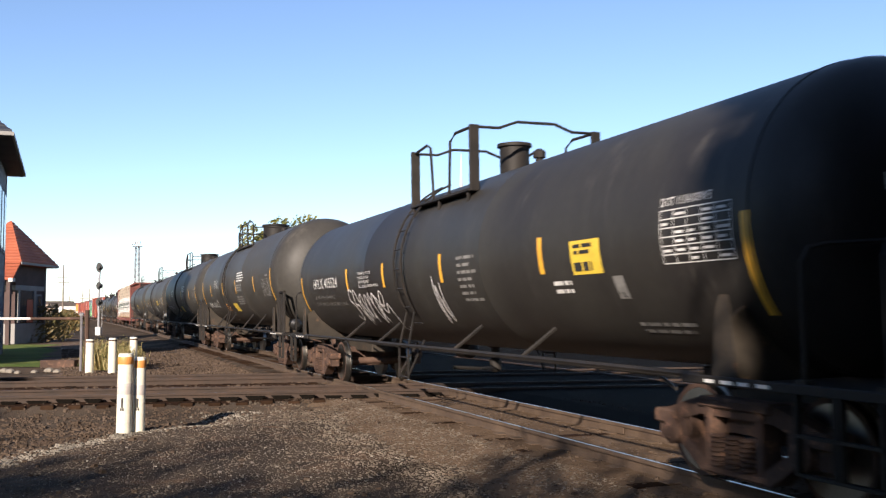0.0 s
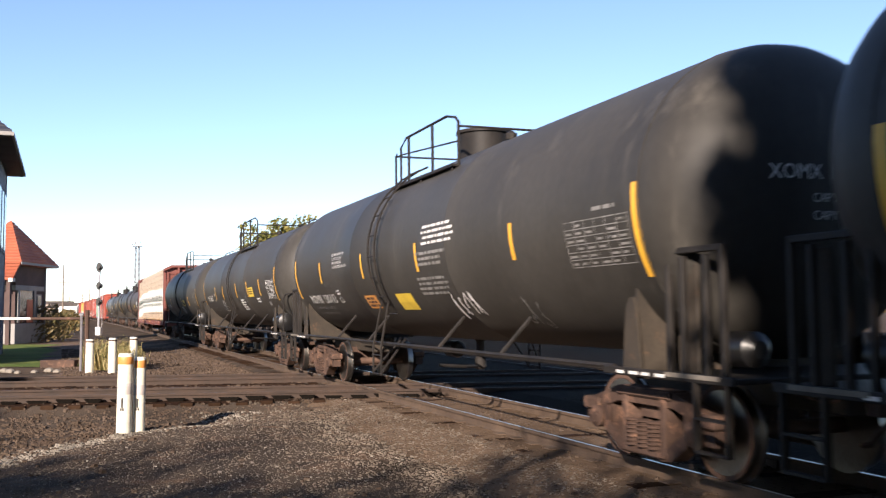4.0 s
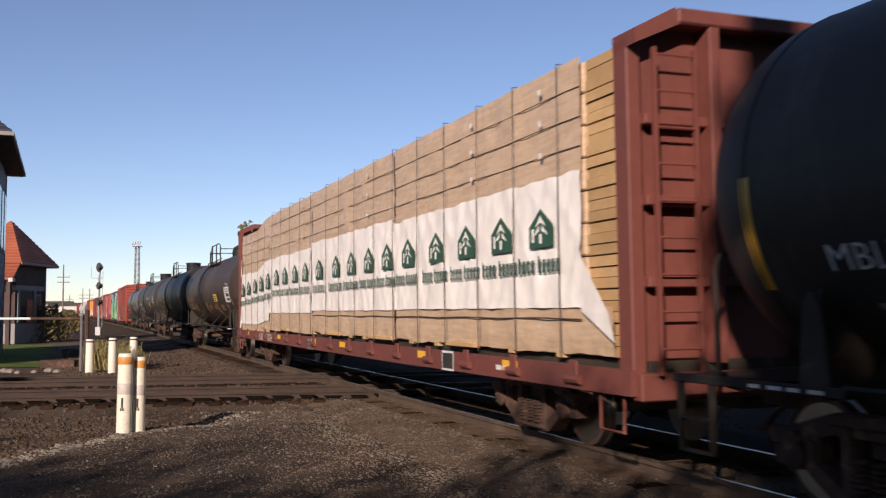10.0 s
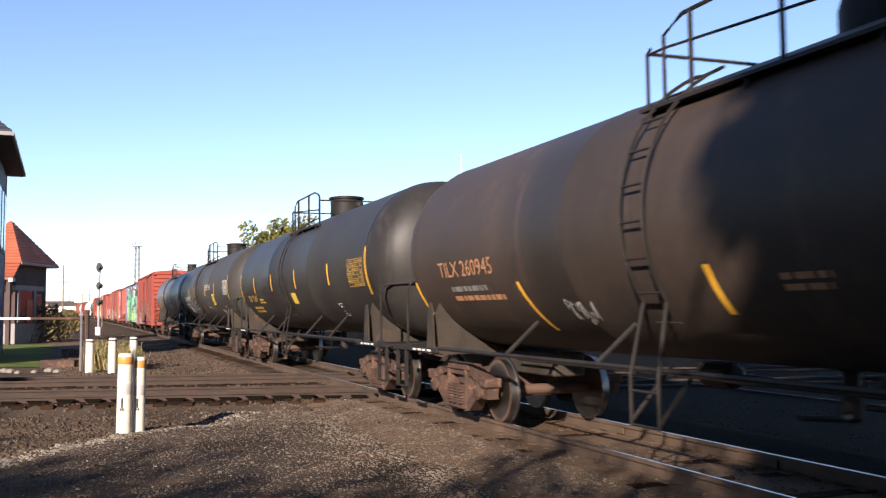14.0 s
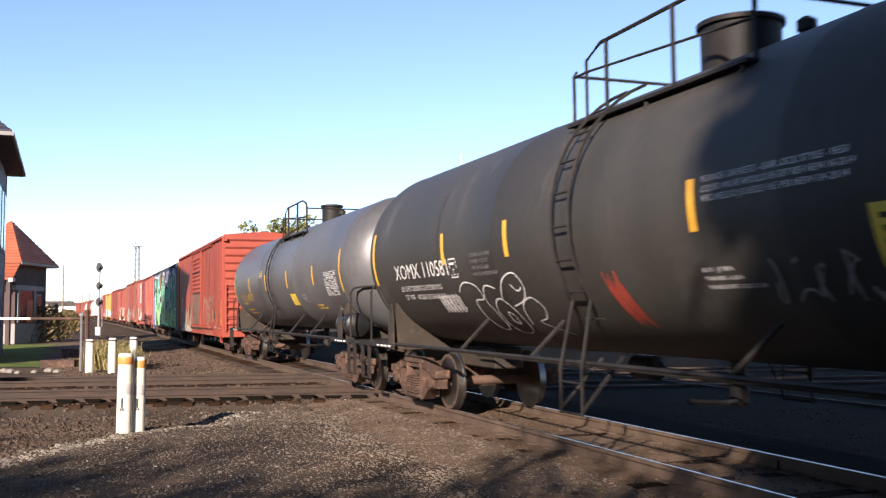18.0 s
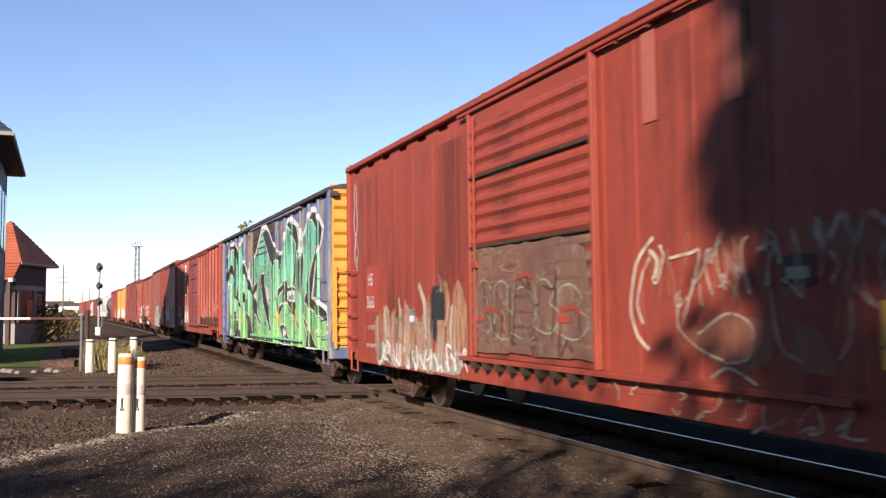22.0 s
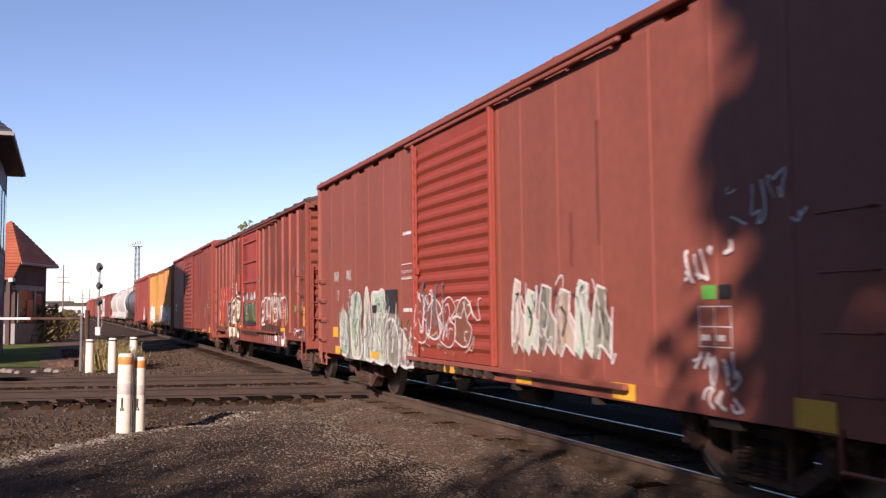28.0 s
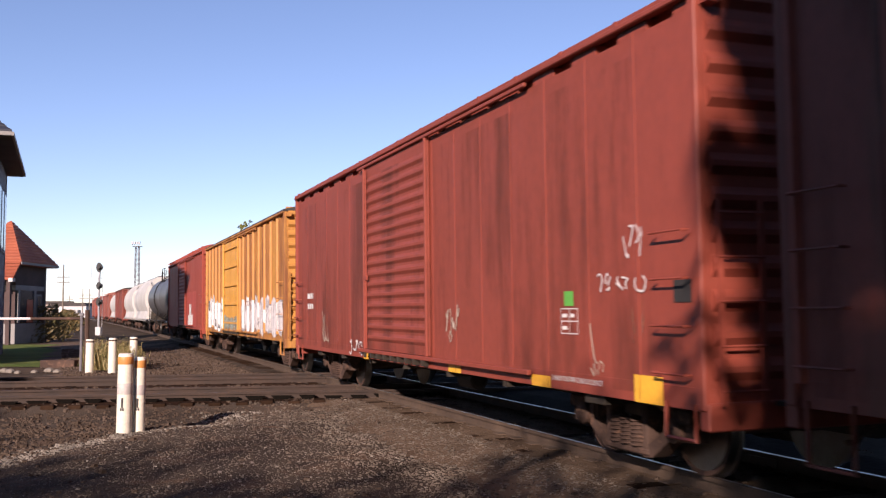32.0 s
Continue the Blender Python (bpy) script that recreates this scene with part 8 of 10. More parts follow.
    for i in range(6):
        x = -5.22 + i * 0.14
        s.lay("spray_tag", s.stroke([(x, 1.52), (x + 0.02, 1.84), (x + 0.10, 1.80), (x + 0.08, 1.55), (x + 0.14, 1.62)], 0.04), M["g_white"], "tight white spray letters", 0.004)
    for pts in ([(-4.3, 1.88), (-4.0, 2.02), (-3.6, 1.95), (-3.55, 1.75), (-3.85, 1.72), (-3.9, 1.45), (-3.75, 1.18), (-3.5, 1.2), (-3.42, 1.5), (-3.5, 1.75), (-3.3, 1.95), (-3.0, 1.9)], [(-3.35, 1.3), (-3.3, 1.6), (-3.05, 1.75), (-2.8, 1.6), (-2.75, 1.3), (-2.95, 1.1), (-3.25, 1.12), (-3.35, 1.3)], [(-3.1, 1.35), (-3.05, 1.52), (-2.93, 1.45), (-2.98, 1.3), (-3.1, 1.35)], [(-2.95, 1.72), (-2.7, 2.0), (-2.3, 2.1), (-2.12, 1.92), (-2.3, 1.72), (-2.7, 1.62)], [(-2.62, 1.3), (-2.45, 1.62), (-2.1, 1.75), (-1.9, 1.6), (-2.05, 1.42), (-2.3, 1.35), (-2.0, 1.2), (-1.75, 1.1)], [(-2.5, 1.95), (-2.35, 1.85), (-2.2, 1.9)]):
        s.lay("spray_tag", s.stroke(rounded(pts), 0.02), M["text_w"], "thin sprayed outline scrawl", 0.004)
    for k in range(9):
        x = -0.12 + 0.035 * k
        s.lay("rust_scrape", s.stroke([(x - 0.04, 2.02 - 0.03 * (k * 5 % 7)), (x, 1.75), (x + 0.09, 1.42 - 0.03 * (k * 3 % 5))], 0.022 + 0.008 * (k % 3)), M["red_door"], "orange-red rust scrape", 0.002)
    s.block(1.55, 1.98, (("BCN - JE 9874", 0.42), ("TANK MDR - 10-2014", 0.5), ("FLANGE GASKET - GYLON-3545", 0.75)), W, 0.06, 0.085)
    s.tag(2.35, 1.62, 1.5, 0.42, M["text_dim"], 83, 0.03, 6)
    for i in range(5):
        s.lay("spray_tag", s.stroke([(5.3 + i * 0.15 + 0.11 * math.cos(a * 0.6 + i), 1.52 - 0.02 * i + 0.16 * math.sin(a * 0.6 + i * 2)) for a in range(9)], 0.028), M["g_white"], "looping white scrawl", 0.004)
    s.lay("stencil_box", s.stroke([(6.31, 1.83), (6.66, 1.8), (6.66, 1.5), (6.33, 1.53), (6.31, 1.83)], 0.016), W, "outlined stencil card", 0.002)
    s.rect("warning_decal", 3.57, 4.23, 1.89, 2.35, M["decal_y"], label="yellow emergency decal")
    s.lines(3.65, 2.28, 0.5, 4, M["truck"], 0.04, 0.05, 49, 0.004)
    s.chart(6.93, 7.98, 2.28, 2.80, W, 7, 5, 7)
    s.block(1.76, 2.78, (("FLANGE GASKETS - GARLOCK STYLE - 9850", 1.68), ("LIQUID VALVE APOLLO 83-207 REV NEW 04-2014", 1.74), ("PRD KELSO JS165LS 165 PSI NEW 04-2014", 1.68)), W, 0.08, 0.085)
    s.rect("paint_patch", -4.95, -4.75, 2.4, 3.4, M["tank_dusty"])
    head_text(c, ["XOMX 110581", "CAPY 28840", "CAPY 109 100"], 8.12, 1.55, 2.63, 0.2, W)
    # faded grey-black car
    c, s = tank_car(-9.5, 6.7, "tank_grey", half=7.25, R=1.47, zc=2.62, label="faded grey-black tank car lettered in yellow", dome=(0.85, 0.27, 0.46, 0), reservoir=True, plat=(-1.1, 2.3), ladder=-0.55)
    tape(s, (7.22, -7.22), 2.95, 2.03)
    tape(s, (4.7, 1.7, -1.38, -4.22), 2.7, 2.24)
    s.text("UTLX 645337", -6.18, 1.95, 0.36, M["text_y"], width=2.25)
    s.lines(-6.2, 1.9, 1.1, 1, M["text_y"], 0.05, seed=38)
    s.lines(-6.1, 1.66, 1.6, 1, M["text_y"], 0.06, seed=39)
    s.lines(-6.1, 1.52, 1.6, 1, M["text_y"], 0.06, seed=40)
    s.chart(5.8, 6.85, 1.97, 2.5, W, 7, 5, 8)
    s.rect("warning_decal", 1.76, 2.45, 1.75, 2.08, M["decal_y"], label="yellow emergency decal")
    s.lay("placard", [[(6.2, 1.39), (6.38, 1.63), (6.2, 1.87), (6.02, 1.63)]], M["red_sign"], "red hazard placard")
    s.rect("placard_field", 6.10, 6.30, 1.585, 1.675, W, 0.004)
    s.text("1915", 6.105, 1.60, 0.085, M["black"], 0.008, 0.95)
    s.lay("pale_smear", s.stroke([(-4.05, 2.70), (-3.4, 2.72), (-2.6, 2.69), (-1.8, 2.70)], 0.03), M["text_dim"], "thin pale smear", 0.002)
    s.lay("pale_smear", s.stroke([(2.1, 3.2), (2.2, 3.08), (2.45, 3.06), (2.7, 3.1)], 0.03), M["text_dim"], "", 0.002)
    s.lay("spray_tag", s.stroke([(3.2, 2.08), (3.26, 1.92), (3.3, 2.04), (3.34, 1.84), (3.42, 1.92), (3.46, 2.02), (3.54, 2.04), (3.62, 1.84)], 0.016), M["text_w"], "thin white scrawl", 0.004)
    s.lines(-2.3, 2.86, 0.45, 4, M["text_y"], 0.035, 0.025, 41)
    s.lines(4.2, 1.75, 0.9, 2, M["text_y"], 0.05, 0.03, 42)
    head_text(c, ["UTLX 645337", "CAPY", "CAPY"], 7.25, 1.47, 2.62, 0.2, M["text_y"])


def boxcars():
    W = M["text_w"]
    # red car with numbers on a pale patch
    c, s = boxcar(-27.15, 16.25, 4.43, 0.90, "red_a", "red_a", "red_b", "red_a", "weathered red boxcar with spray paint along its foot", door=(-0.01, 3.38), half_truck=6.05, dropped=False, skirt=(7.6, 0.68), over="g_patch", over_z=2.42)
    s.dirt(-7.9, 7.9, 0.9, 4.1)
    s.rect("paint_patch", -6.92, -6.12, 1.62, 2.45, M["red_door"])
    s.text("HS", -6.78, 2.10, 0.32, W, 0.004)
    s.text("3665", -6.88, 1.69, 0.32, W, 0.004, 0.8)
    s.rect("reflective_tape", 7.98, 8.10, 1.1, 2.05, M["yellow"], 0.06, label="yellow reflective tape strip")
    s.rect("reflective_tape", -5.27, -5.19, 1.2, 1.66, M["yellow"])
    s.rect("reflective_tape", -2.53, -2.45, 1.2, 1.7, M["yellow"])
    s.bubble(-6.33, -3.6, 0.72, 1.7, 6, M["g_tan"], M["g_cream"], 51)
    s.bubble(-6.2, -2.2, 0.70, 1.1, 7, M["g_sage"], M["g_white"], 58)
    s.bubble(-3.7, -1.95, 0.72, 1.95, 3, M["g_tan"], M["g_cream"], 52)
    for pts in ([(-5.25, 1.05), (-5.1, 1.62), (-4.95, 1.45), (-4.9, 0.78), (-5.05, 0.72)], [(-5.9, 0.74), (-5.5, 1.02), (-5.2, 0.74)], [(-4.6, 0.98), (-4.35, 0.74), (-4.1, 0.74), (-4.15, 1.05)], [(-3.45, 1.35), (-3.3, 2.0), (-2.95, 2.0), (-2.95, 1.4), (-3.15, 1.1)]):
        s.lay("spray_shape", [unsteady(pts)], M["g_black"], "black spray fill", 0.006)
    s.lay("spray_shape", [unsteady([(-4.75, 1.2), (-4.6, 1.55), (-4.15, 1.62), (-3.85, 1.4), (-3.95, 1.12), (-4.4, 1.05)])], M["g_tan"], "rust-orange spray fill", 0.006)
    s.lay("spray_shape", [unsteady([(-4.5, 0.72), (-4.4, 0.92), (-3.7, 1.02), (-2.6, 0.98), (-2.3, 0.72)])], M["g_sage"], "", 0.006)
    for pts, w in (([(-5.62, 1.12), (-5.5, 0.95), (-5.25, 0.8), (-4.95, 0.7)], 0.14), ([(-4.9, 0.72), (-4.95, 0.9), (-4.75, 1.02), (-4.45, 0.98)], 0.1), ([(-5.75, 1.62), (-5.68, 1.3), (-5.55, 1.2), (-5.5, 1.5), (-5.45, 1.65)], 0.06), ([(-4.95, 1.85), (-4.82, 1.4), (-4.8, 1.05)], 0.1), ([(-4.66, 1.1), (-4.62, 1.75), (-4.75, 1.9)], 0.07),
                   ([(-3.95, 2.05), (-3.7, 1.8), (-3.6, 1.3), (-3.7, 1.1)], 0.13), ([(-3.3, 2.1), (-3.1, 2.22), (-2.95, 2.05), (-3.05, 1.5)], 0.07), ([(-4.3, 0.85), (-4.0, 0.95), (-3.8, 0.8), (-3.9, 0.7)], 0.05)):
        s.lay("spray_shape", s.stroke(unsteady(pts, 0.006, 0.08, False), w), M["g_cream"], "cream spray stroke", 0.008)
    s.rect("card_holder", -4.42, -4.12, 1.42, 1.66, M["galv"], 0.012, "pale metal card holder")
    s.rect("card", -4.38, -4.16, 1.46, 1.56, M["text_w"], 0.016)
    s.text("LD LMT 157800", -6.82, 1.30, 0.11, W, 0.004, 0.62)
    # long-bodied sprayed doodle beside the corner
    s.lay("spray_doodle", s.stroke(unsteady([(-7.62, 4.12), (-7.70, 3.9), (-7.66, 3.7), (-7.74, 3.35), (-7.66, 3.12), (-7.54, 3.12), (-7.48, 3.35), (-7.55, 3.7), (-7.52, 3.95), (-7.62, 4.12)], 0.006, 0.08, False), 0.03), M["g_white"], "thin white sprayed outline", 0.004)
    for k in range(4):
        s.lay("spray_doodle", s.stroke([(-7.70 + 0.06 * k + (0.05 + 0.012 * k) * math.sin(j * 0.75 + k * 1.3), 3.12 - j * (0.07 + 0.012 * (k % 3))) for j in range(9)], 0.018), M["g_white"], "", 0.004)
    for pts, w in (([(2.64, 2.3), (2.36, 2.08), (2.24, 1.65), (2.36, 1.38), (2.57, 1.25)], 0.045), ([(2.58, 2.12), (2.44, 1.95), (2.36, 1.68), (2.46, 1.48)], 0.03), ([(2.57, 2.19), (2.7, 2.08), (2.64, 1.9)], 0.05), ([(2.9, 2.1), (3.22, 2.12), (3.35, 2.13), (3.22, 1.8), (3.03, 1.43)], 0.03), ([(3.05, 1.75), (3.0, 1.5), (3.3, 1.3), (3.7, 1.2)], 0.025),
                   ([(3.5, 2.02), (3.62, 2.22), (3.76, 2.28), (3.74, 2.05), (3.87, 1.85)], 0.05), ([(3.8, 2.25), (3.84, 1.95), (3.8, 1.7)], 0.03), ([(4.1, 2.1), (4.3, 2.14), (4.36, 1.95)], 0.04), ([(4.25, 1.8), (4.28, 1.5), (4.36, 1.32), (4.64, 1.22)], 0.03), ([(4.75, 2.3), (4.82, 2.1), (5.0, 2.3), (5.1, 2.1), (5.25, 2.28), (5.46, 2.15)], 0.055),
                   ([(4.78, 2.1), (4.95, 1.95), (4.85, 1.8)], 0.04), ([(5.38, 2.09), (5.33, 1.85), (5.46, 1.45)], 0.03), ([(5.0, 1.9), (5.05, 1.5), (4.9, 1.25)], 0.025), ([(3.3, 1.42), (3.7, 1.6), (4.0, 1.5), (3.95, 1.25), (3.6, 1.18)], 0.025), ([(3.45, 1.05), (3.7, 1.15), (4.1, 1.02)], 0.03), ([(5.97, 1.6), (6.2, 1.6), (6.27, 1.4), (6.2, 1.1)], 0.035), ([(5.77, 1.18), (5.8, 1.0), (6.0, 1.04), (6.38, 1.05)], 0.04)):
        s.lay("spray_line", s.stroke(unsteady(rounded(pts), 0.008, 0.08, False), w), M["g_cream"], "thin worn cream spray line", 0.008)
    for p in ([(3.1, 1.43), (3.7, 1.6), (4.3, 1.5), (4.2, 1.2), (3.6, 1.13)], [(4.4, 1.6), (4.74, 1.46), (4.93, 1.19), (4.5, 1.15)], [(4.6, 2.26), (5.3, 2.2), (5.4, 2.02), (4.8, 1.95)]):
        s.lay("spray_shape", [unsteady(bent(p), 0.05, 0.12)], M["g_haze"], "faint tan overspray", 0.004)
    s.rect("card_holder", 4.37, 4.71, 1.81, 2.04, M["black"], 0.012, "dark card holder")
    s.rect("card", 4.42, 4.66, 1.86, 1.95, M["g_sage"], 0.016)
    s.rect("reflective_tape", 5.31, 5.43, 1.23, 1.69, M["yellow"], 0.012)
    s.rect("stencil_board", 5.48, 5.98, 1.38, 1.69, M["black"], 0.001, "black panel with a white inspection stencil")
    s.chart(5.52, 5.94, 1.42, 1.66, M["text_dim"], 4, 3, 21)
    for x, z0 in ((2.52, 3.39), (3.74, 3.35)):
        s.rect("paint_patch", x, x + 0.24, z0, 4.25, M["red_faded"], 0.008, "paler strip of old paint")
    s.rect("rust_run", 4.0, 4.06, 3.3, 4.2, M["rust_dark"], 0.009)
    s.lay("spray_ground", [unsteady([(-1.58, 1.09), (1.66, 1.12), (1.62, 1.8), (1.45, 2.3), (0.9, 2.45), (0.1, 2.42), (-0.6, 2.44), (-1.58, 2.44)], 0.05, 0.2)], M["g_patch"], "faded grey-brown spray ground over the door", 0.003)
    s.loops(-1.45, 1.40, 1.30, 2.05, 5, (M["g_patch"],), M["g_sage"], 54, 0.022, -0.05)
    s.tag(-1.45, 1.2, 2.9, 0.9, M["soot"], 154, 0.03, 9)
    s.tag(-1.45, 1.15, 2.9, 1.0, M["g_tan"], 155, 0.02, 8)
    s.loops(-1.35, 0.6, 2.1, 2.40, 5, (M["g_patch"],), M["g_tan"], 64, 0.018, 0.02)
    for x, z in ((-0.2, 2.02), (-1.2, 1.62), (0.9, 1.62)):
        s.lay("spray_line", s.stroke(unsteady([(x, z), (x + 0.3, z + 0.05), (x + 0.55, z - 0.04)], 0.02, 0.08, False), 0.06), M["red_a"], "red scuff through the spray paint", 0.016)
    s.rect("paint_patch", 0.85, 1.15, 1.5, 1.58, M["red_door"], 0.016)
    s.rect("paint_patch", -1.4, -1.15, 1.5, 1.56, M["red_door"], 0.016)
    for z in (2.47, 3.41):
        part("door_seam", Bag().box(-1.66, 1.64, -1.638, -1.60, z - 0.018, z + 0.018, 0.006), M["plate"], c, "dark horizontal seam of the door")
    s.rect("steel_plate", -3.38, -2.81, 1.50, 1.91, M["black"], 0.012, "black patch plate")
    s.tag(-6.1, 0.70, 4.2, 0.40, M["g_white"], 157, 0.05, 12)
    s.tag(2.5, 1.15, 2.9, 1.1, M["g_tan"], 158, 0.02, 11)
    s.tag(2.6, 1.7, 2.7, 0.55, M["g_cream"], 159, 0.022, 9)
    s.tag(1.7, 0.71, 3.4, 0.24, M["g_cream"], 57, 0.02, 9)
    s.text("2-HF-COMP SHOES", -6.9, 0.98, 0.09, W)
    s.text("2-HF-COMP SHOES", 6.75, 0.98, 0.09, W)
    # blue car covered by one green piece
    c, s = boxcar(-44.9, 16.15, 4.25, 0.84, "blue", "roof_grey", "gold", "roof_grey", "blue boxcar with yellow ends under a big green graffiti piece", posts="mid", chord="roof_grey", over="g_mint", door=(0.35, 3.3), half_truck=6.05, dropped=False)
    top = [(-6.05, 0.78), (-6.25, 1.3), (-6.5, 2.05), (-6.5, 2.6), (-7.05, 2.7), (-7.4, 3.15), (-7.0, 3.55), (-6.45, 3.85), (-5.95, 3.98), (-5.35, 4.0), (-4.95, 3.9), (-4.3, 3.55), (-4.2, 3.8), (-3.95, 4.0), (-3.45, 4.0), (-3.45, 3.55), (-3.2, 3.2), (-2.7, 2.9), (-1.8, 2.45), (-1.7, 3.02), (-0.66, 3.4), (-0.1, 3.76), (0.34, 4.09), (0.98, 4.05), (1.35, 3.89), (1.96, 3.49),
           (2.45, 3.2), (2.9, 3.19), (3.27, 3.52), (3.57, 3.97), (4.15, 4.0), (4.69, 3.8), (4.87, 3.75), (5.45, 3.45), (5.95, 3.75), (6.3, 4.0), (6.7, 3.98), (7.5, 3.5), (7.3, 3.2), (6.8, 2.85), (6.5, 2.2), (6.4, 1.95), (8.0, 1.65), (8.0, 0.78)]
    cut = top.index((-1.7, 3.02))
    line = bent(top[:cut], False) + top[cut:-1]
    edge = unsteady(line, closed=False)
    top = unsteady(line + top[-1:])
    s.lay("graffiti_fill", [top], M["g_green"], "green sprayed letter fill fading to yellow-green", 0.002)
    s.lay("graffiti_mottle", [top], M["g_mott"], "darker mottled overspray", 0.004)
    s.lay("graffiti_outline", s.stroke(edge, 0.11), M["g_white"], "white sprayed outline", 0.006)
    dark = [[(-6.95, 3.5), (-6.45, 3.8), (-5.95, 3.93), (-5.35, 3.95), (-4.95, 3.84), (-4.38, 3.52), (-4.32, 3.05), (-4.25, 2.35), (-4.15, 1.95), (-3.65, 1.75), (-3.35, 1.55), (-3.33, 1.2), (-3.5, 0.79), (-3.68, 0.79), (-3.55, 1.05), (-3.42, 1.3), (-3.45, 1.5), (-3.7, 1.65), (-4.2, 1.8), (-4.8, 2.0), (-5.2, 2.1), (-5.0, 2.17), (-4.65, 2.55), (-4.6, 2.9), (-4.8, 3.25), (-5.25, 3.6), (-5.8, 3.82), (-6.45, 3.68)],
            [(-7.1, 2.95), (-6.8, 3.15), (-6.4, 3.25), (-5.95, 3.3), (-5.55, 3.15), (-5.35, 2.9), (-5.35, 2.65), (-5.45, 2.65), (-5.6, 2.8), (-5.9, 2.9), (-6.25, 3.0), (-6.45, 2.9), (-6.7, 2.75), (-7.05, 2.7)],
            [(-5.45, 1.8), (-5.2, 1.7), (-4.75, 1.45), (-4.35, 1.25), (-3.95, 0.79), (-5.2, 0.79), (-4.95, 1.15), (-5.05, 1.45)],
            [(-3.85, 3.9), (-3.5, 3.93), (-3.47, 3.55), (-3.2, 3.17), (-2.7, 2.86), (-1.85, 2.42), (-1.72, 2.1), (-2.5, 2.4), (-2.9, 2.65), (-3.4, 2.95), (-3.65, 3.35)],
            [(-3.75, 2.65), (-3.5, 2.45), (-3.05, 2.15), (-3.1, 1.95), (-3.3, 1.9), (-3.5, 2.15), (-3.65, 2.4)],
            [(-2.95, 1.55), (-2.7, 1.68), (-2.45, 1.62), (-1.95, 1.3), (-1.62, 0.79), (-2.75, 0.79), (-2.4, 1.08), (-2.5, 1.18), (-2.85, 1.4)]]
    dark2 = [[(0.34, 3.91), (0.98, 3.99), (1.42, 3.86), (2.09, 3.41), (2.56, 3.16), (2.9, 3.16), (2.84, 2.97), (2.58, 2.72), (2.48, 2.75), (2.45, 2.99), (2.21, 3.12), (1.98, 2.87), (1.78, 2.46), (1.58, 1.84), (1.44, 1.81), (1.66, 2.53), (1.79, 2.93), (1.42, 3.16), (0.83, 3.58)],
             [(-1.65, 2.02), (-0.95, 2.43), (-0.37, 2.56), (-0.46, 2.36), (-0.42, 1.88), (-0.36, 1.52), (0.08, 1.37), (0.0, 1.23), (-0.65, 1.51), (-1.65, 1.74)],
             [(0.08, 2.73), (0.75, 2.74), (0.75, 2.36), (1.41, 2.2), (1.52, 1.84), (1.41, 1.72), (1.41, 1.46), (1.68, 1.13), (1.52, 1.06), (1.19, 1.33), (0.5, 1.86), (0.17, 2.43)]]
    dark3 = [[(2.38, 2.25), (3.04, 2.38), (3.57, 2.48), (3.61, 2.25), (4.31, 2.27), (4.56, 2.21), (4.64, 1.69), (4.71, 1.42), (5.01, 1.3), (5.11, 1.17), (5.01, 1.1), (4.7, 1.33), (4.26, 1.55), (3.62, 1.85), (3.39, 1.89), (2.49, 1.51), (2.37, 1.56), (2.37, 1.74), (3.11, 1.9), (3.11, 2.22), (2.38, 2.03)],
             [(3.59, 3.91), (3.89, 3.96), (4.69, 3.76), (4.83, 3.56), (5.1, 3.28), (5.03, 3.09), (4.75, 3.12), (4.67, 2.94), (4.58, 2.35), (4.43, 2.22), (4.27, 2.29), (4.61, 3.32), (3.66, 3.83)],
             [(4.75, 3.02), (5.12, 2.9), (5.44, 3.16), (5.51, 2.77), (5.42, 2.44), (5.19, 2.04), (5.07, 2.31), (5.05, 2.75)],
             [(5.34, 1.58), (5.71, 1.43), (6.02, 1.27), (6.4, 1.05), (6.9, 0.79), (5.66, 0.79), (5.84, 1.14), (5.54, 1.36)],
             [(2.6, 1.25), (3.08, 1.34), (3.38, 1.28), (3.61, 1.03), (3.91, 0.96), (4.02, 0.79), (2.62, 0.79), (2.87, 0.93)],
             [(5.01, 1.25), (5.12, 1.17), (4.94, 0.94), (5.03, 0.79), (4.86, 0.79)]]
    dark4 = [[(6.1, 3.78), (6.4, 3.93), (6.75, 3.9), (7.42, 3.48), (7.22, 3.15), (6.75, 2.8), (6.45, 2.15), (6.3, 1.95), (8.0, 1.6), (8.0, 1.35), (6.04, 1.74), (5.58, 1.83), (5.59, 1.95), (5.9, 2.16), (6.35, 2.7), (6.85, 3.2), (6.8, 3.5), (6.4, 3.75)]]
    for grp in (dark, dark2, dark3, dark4):
        for p in grp:
            p = unsteady(bent(p) if grp is dark else p)
            s.lay("graffiti_shadow", [p], M["g_black"], "black sprayed letter shadow", 0.009)
            s.lay("graffiti_line", s.stroke(p + p[:1], 0.04), M["g_white"], "thin white sprayed line", 0.011)
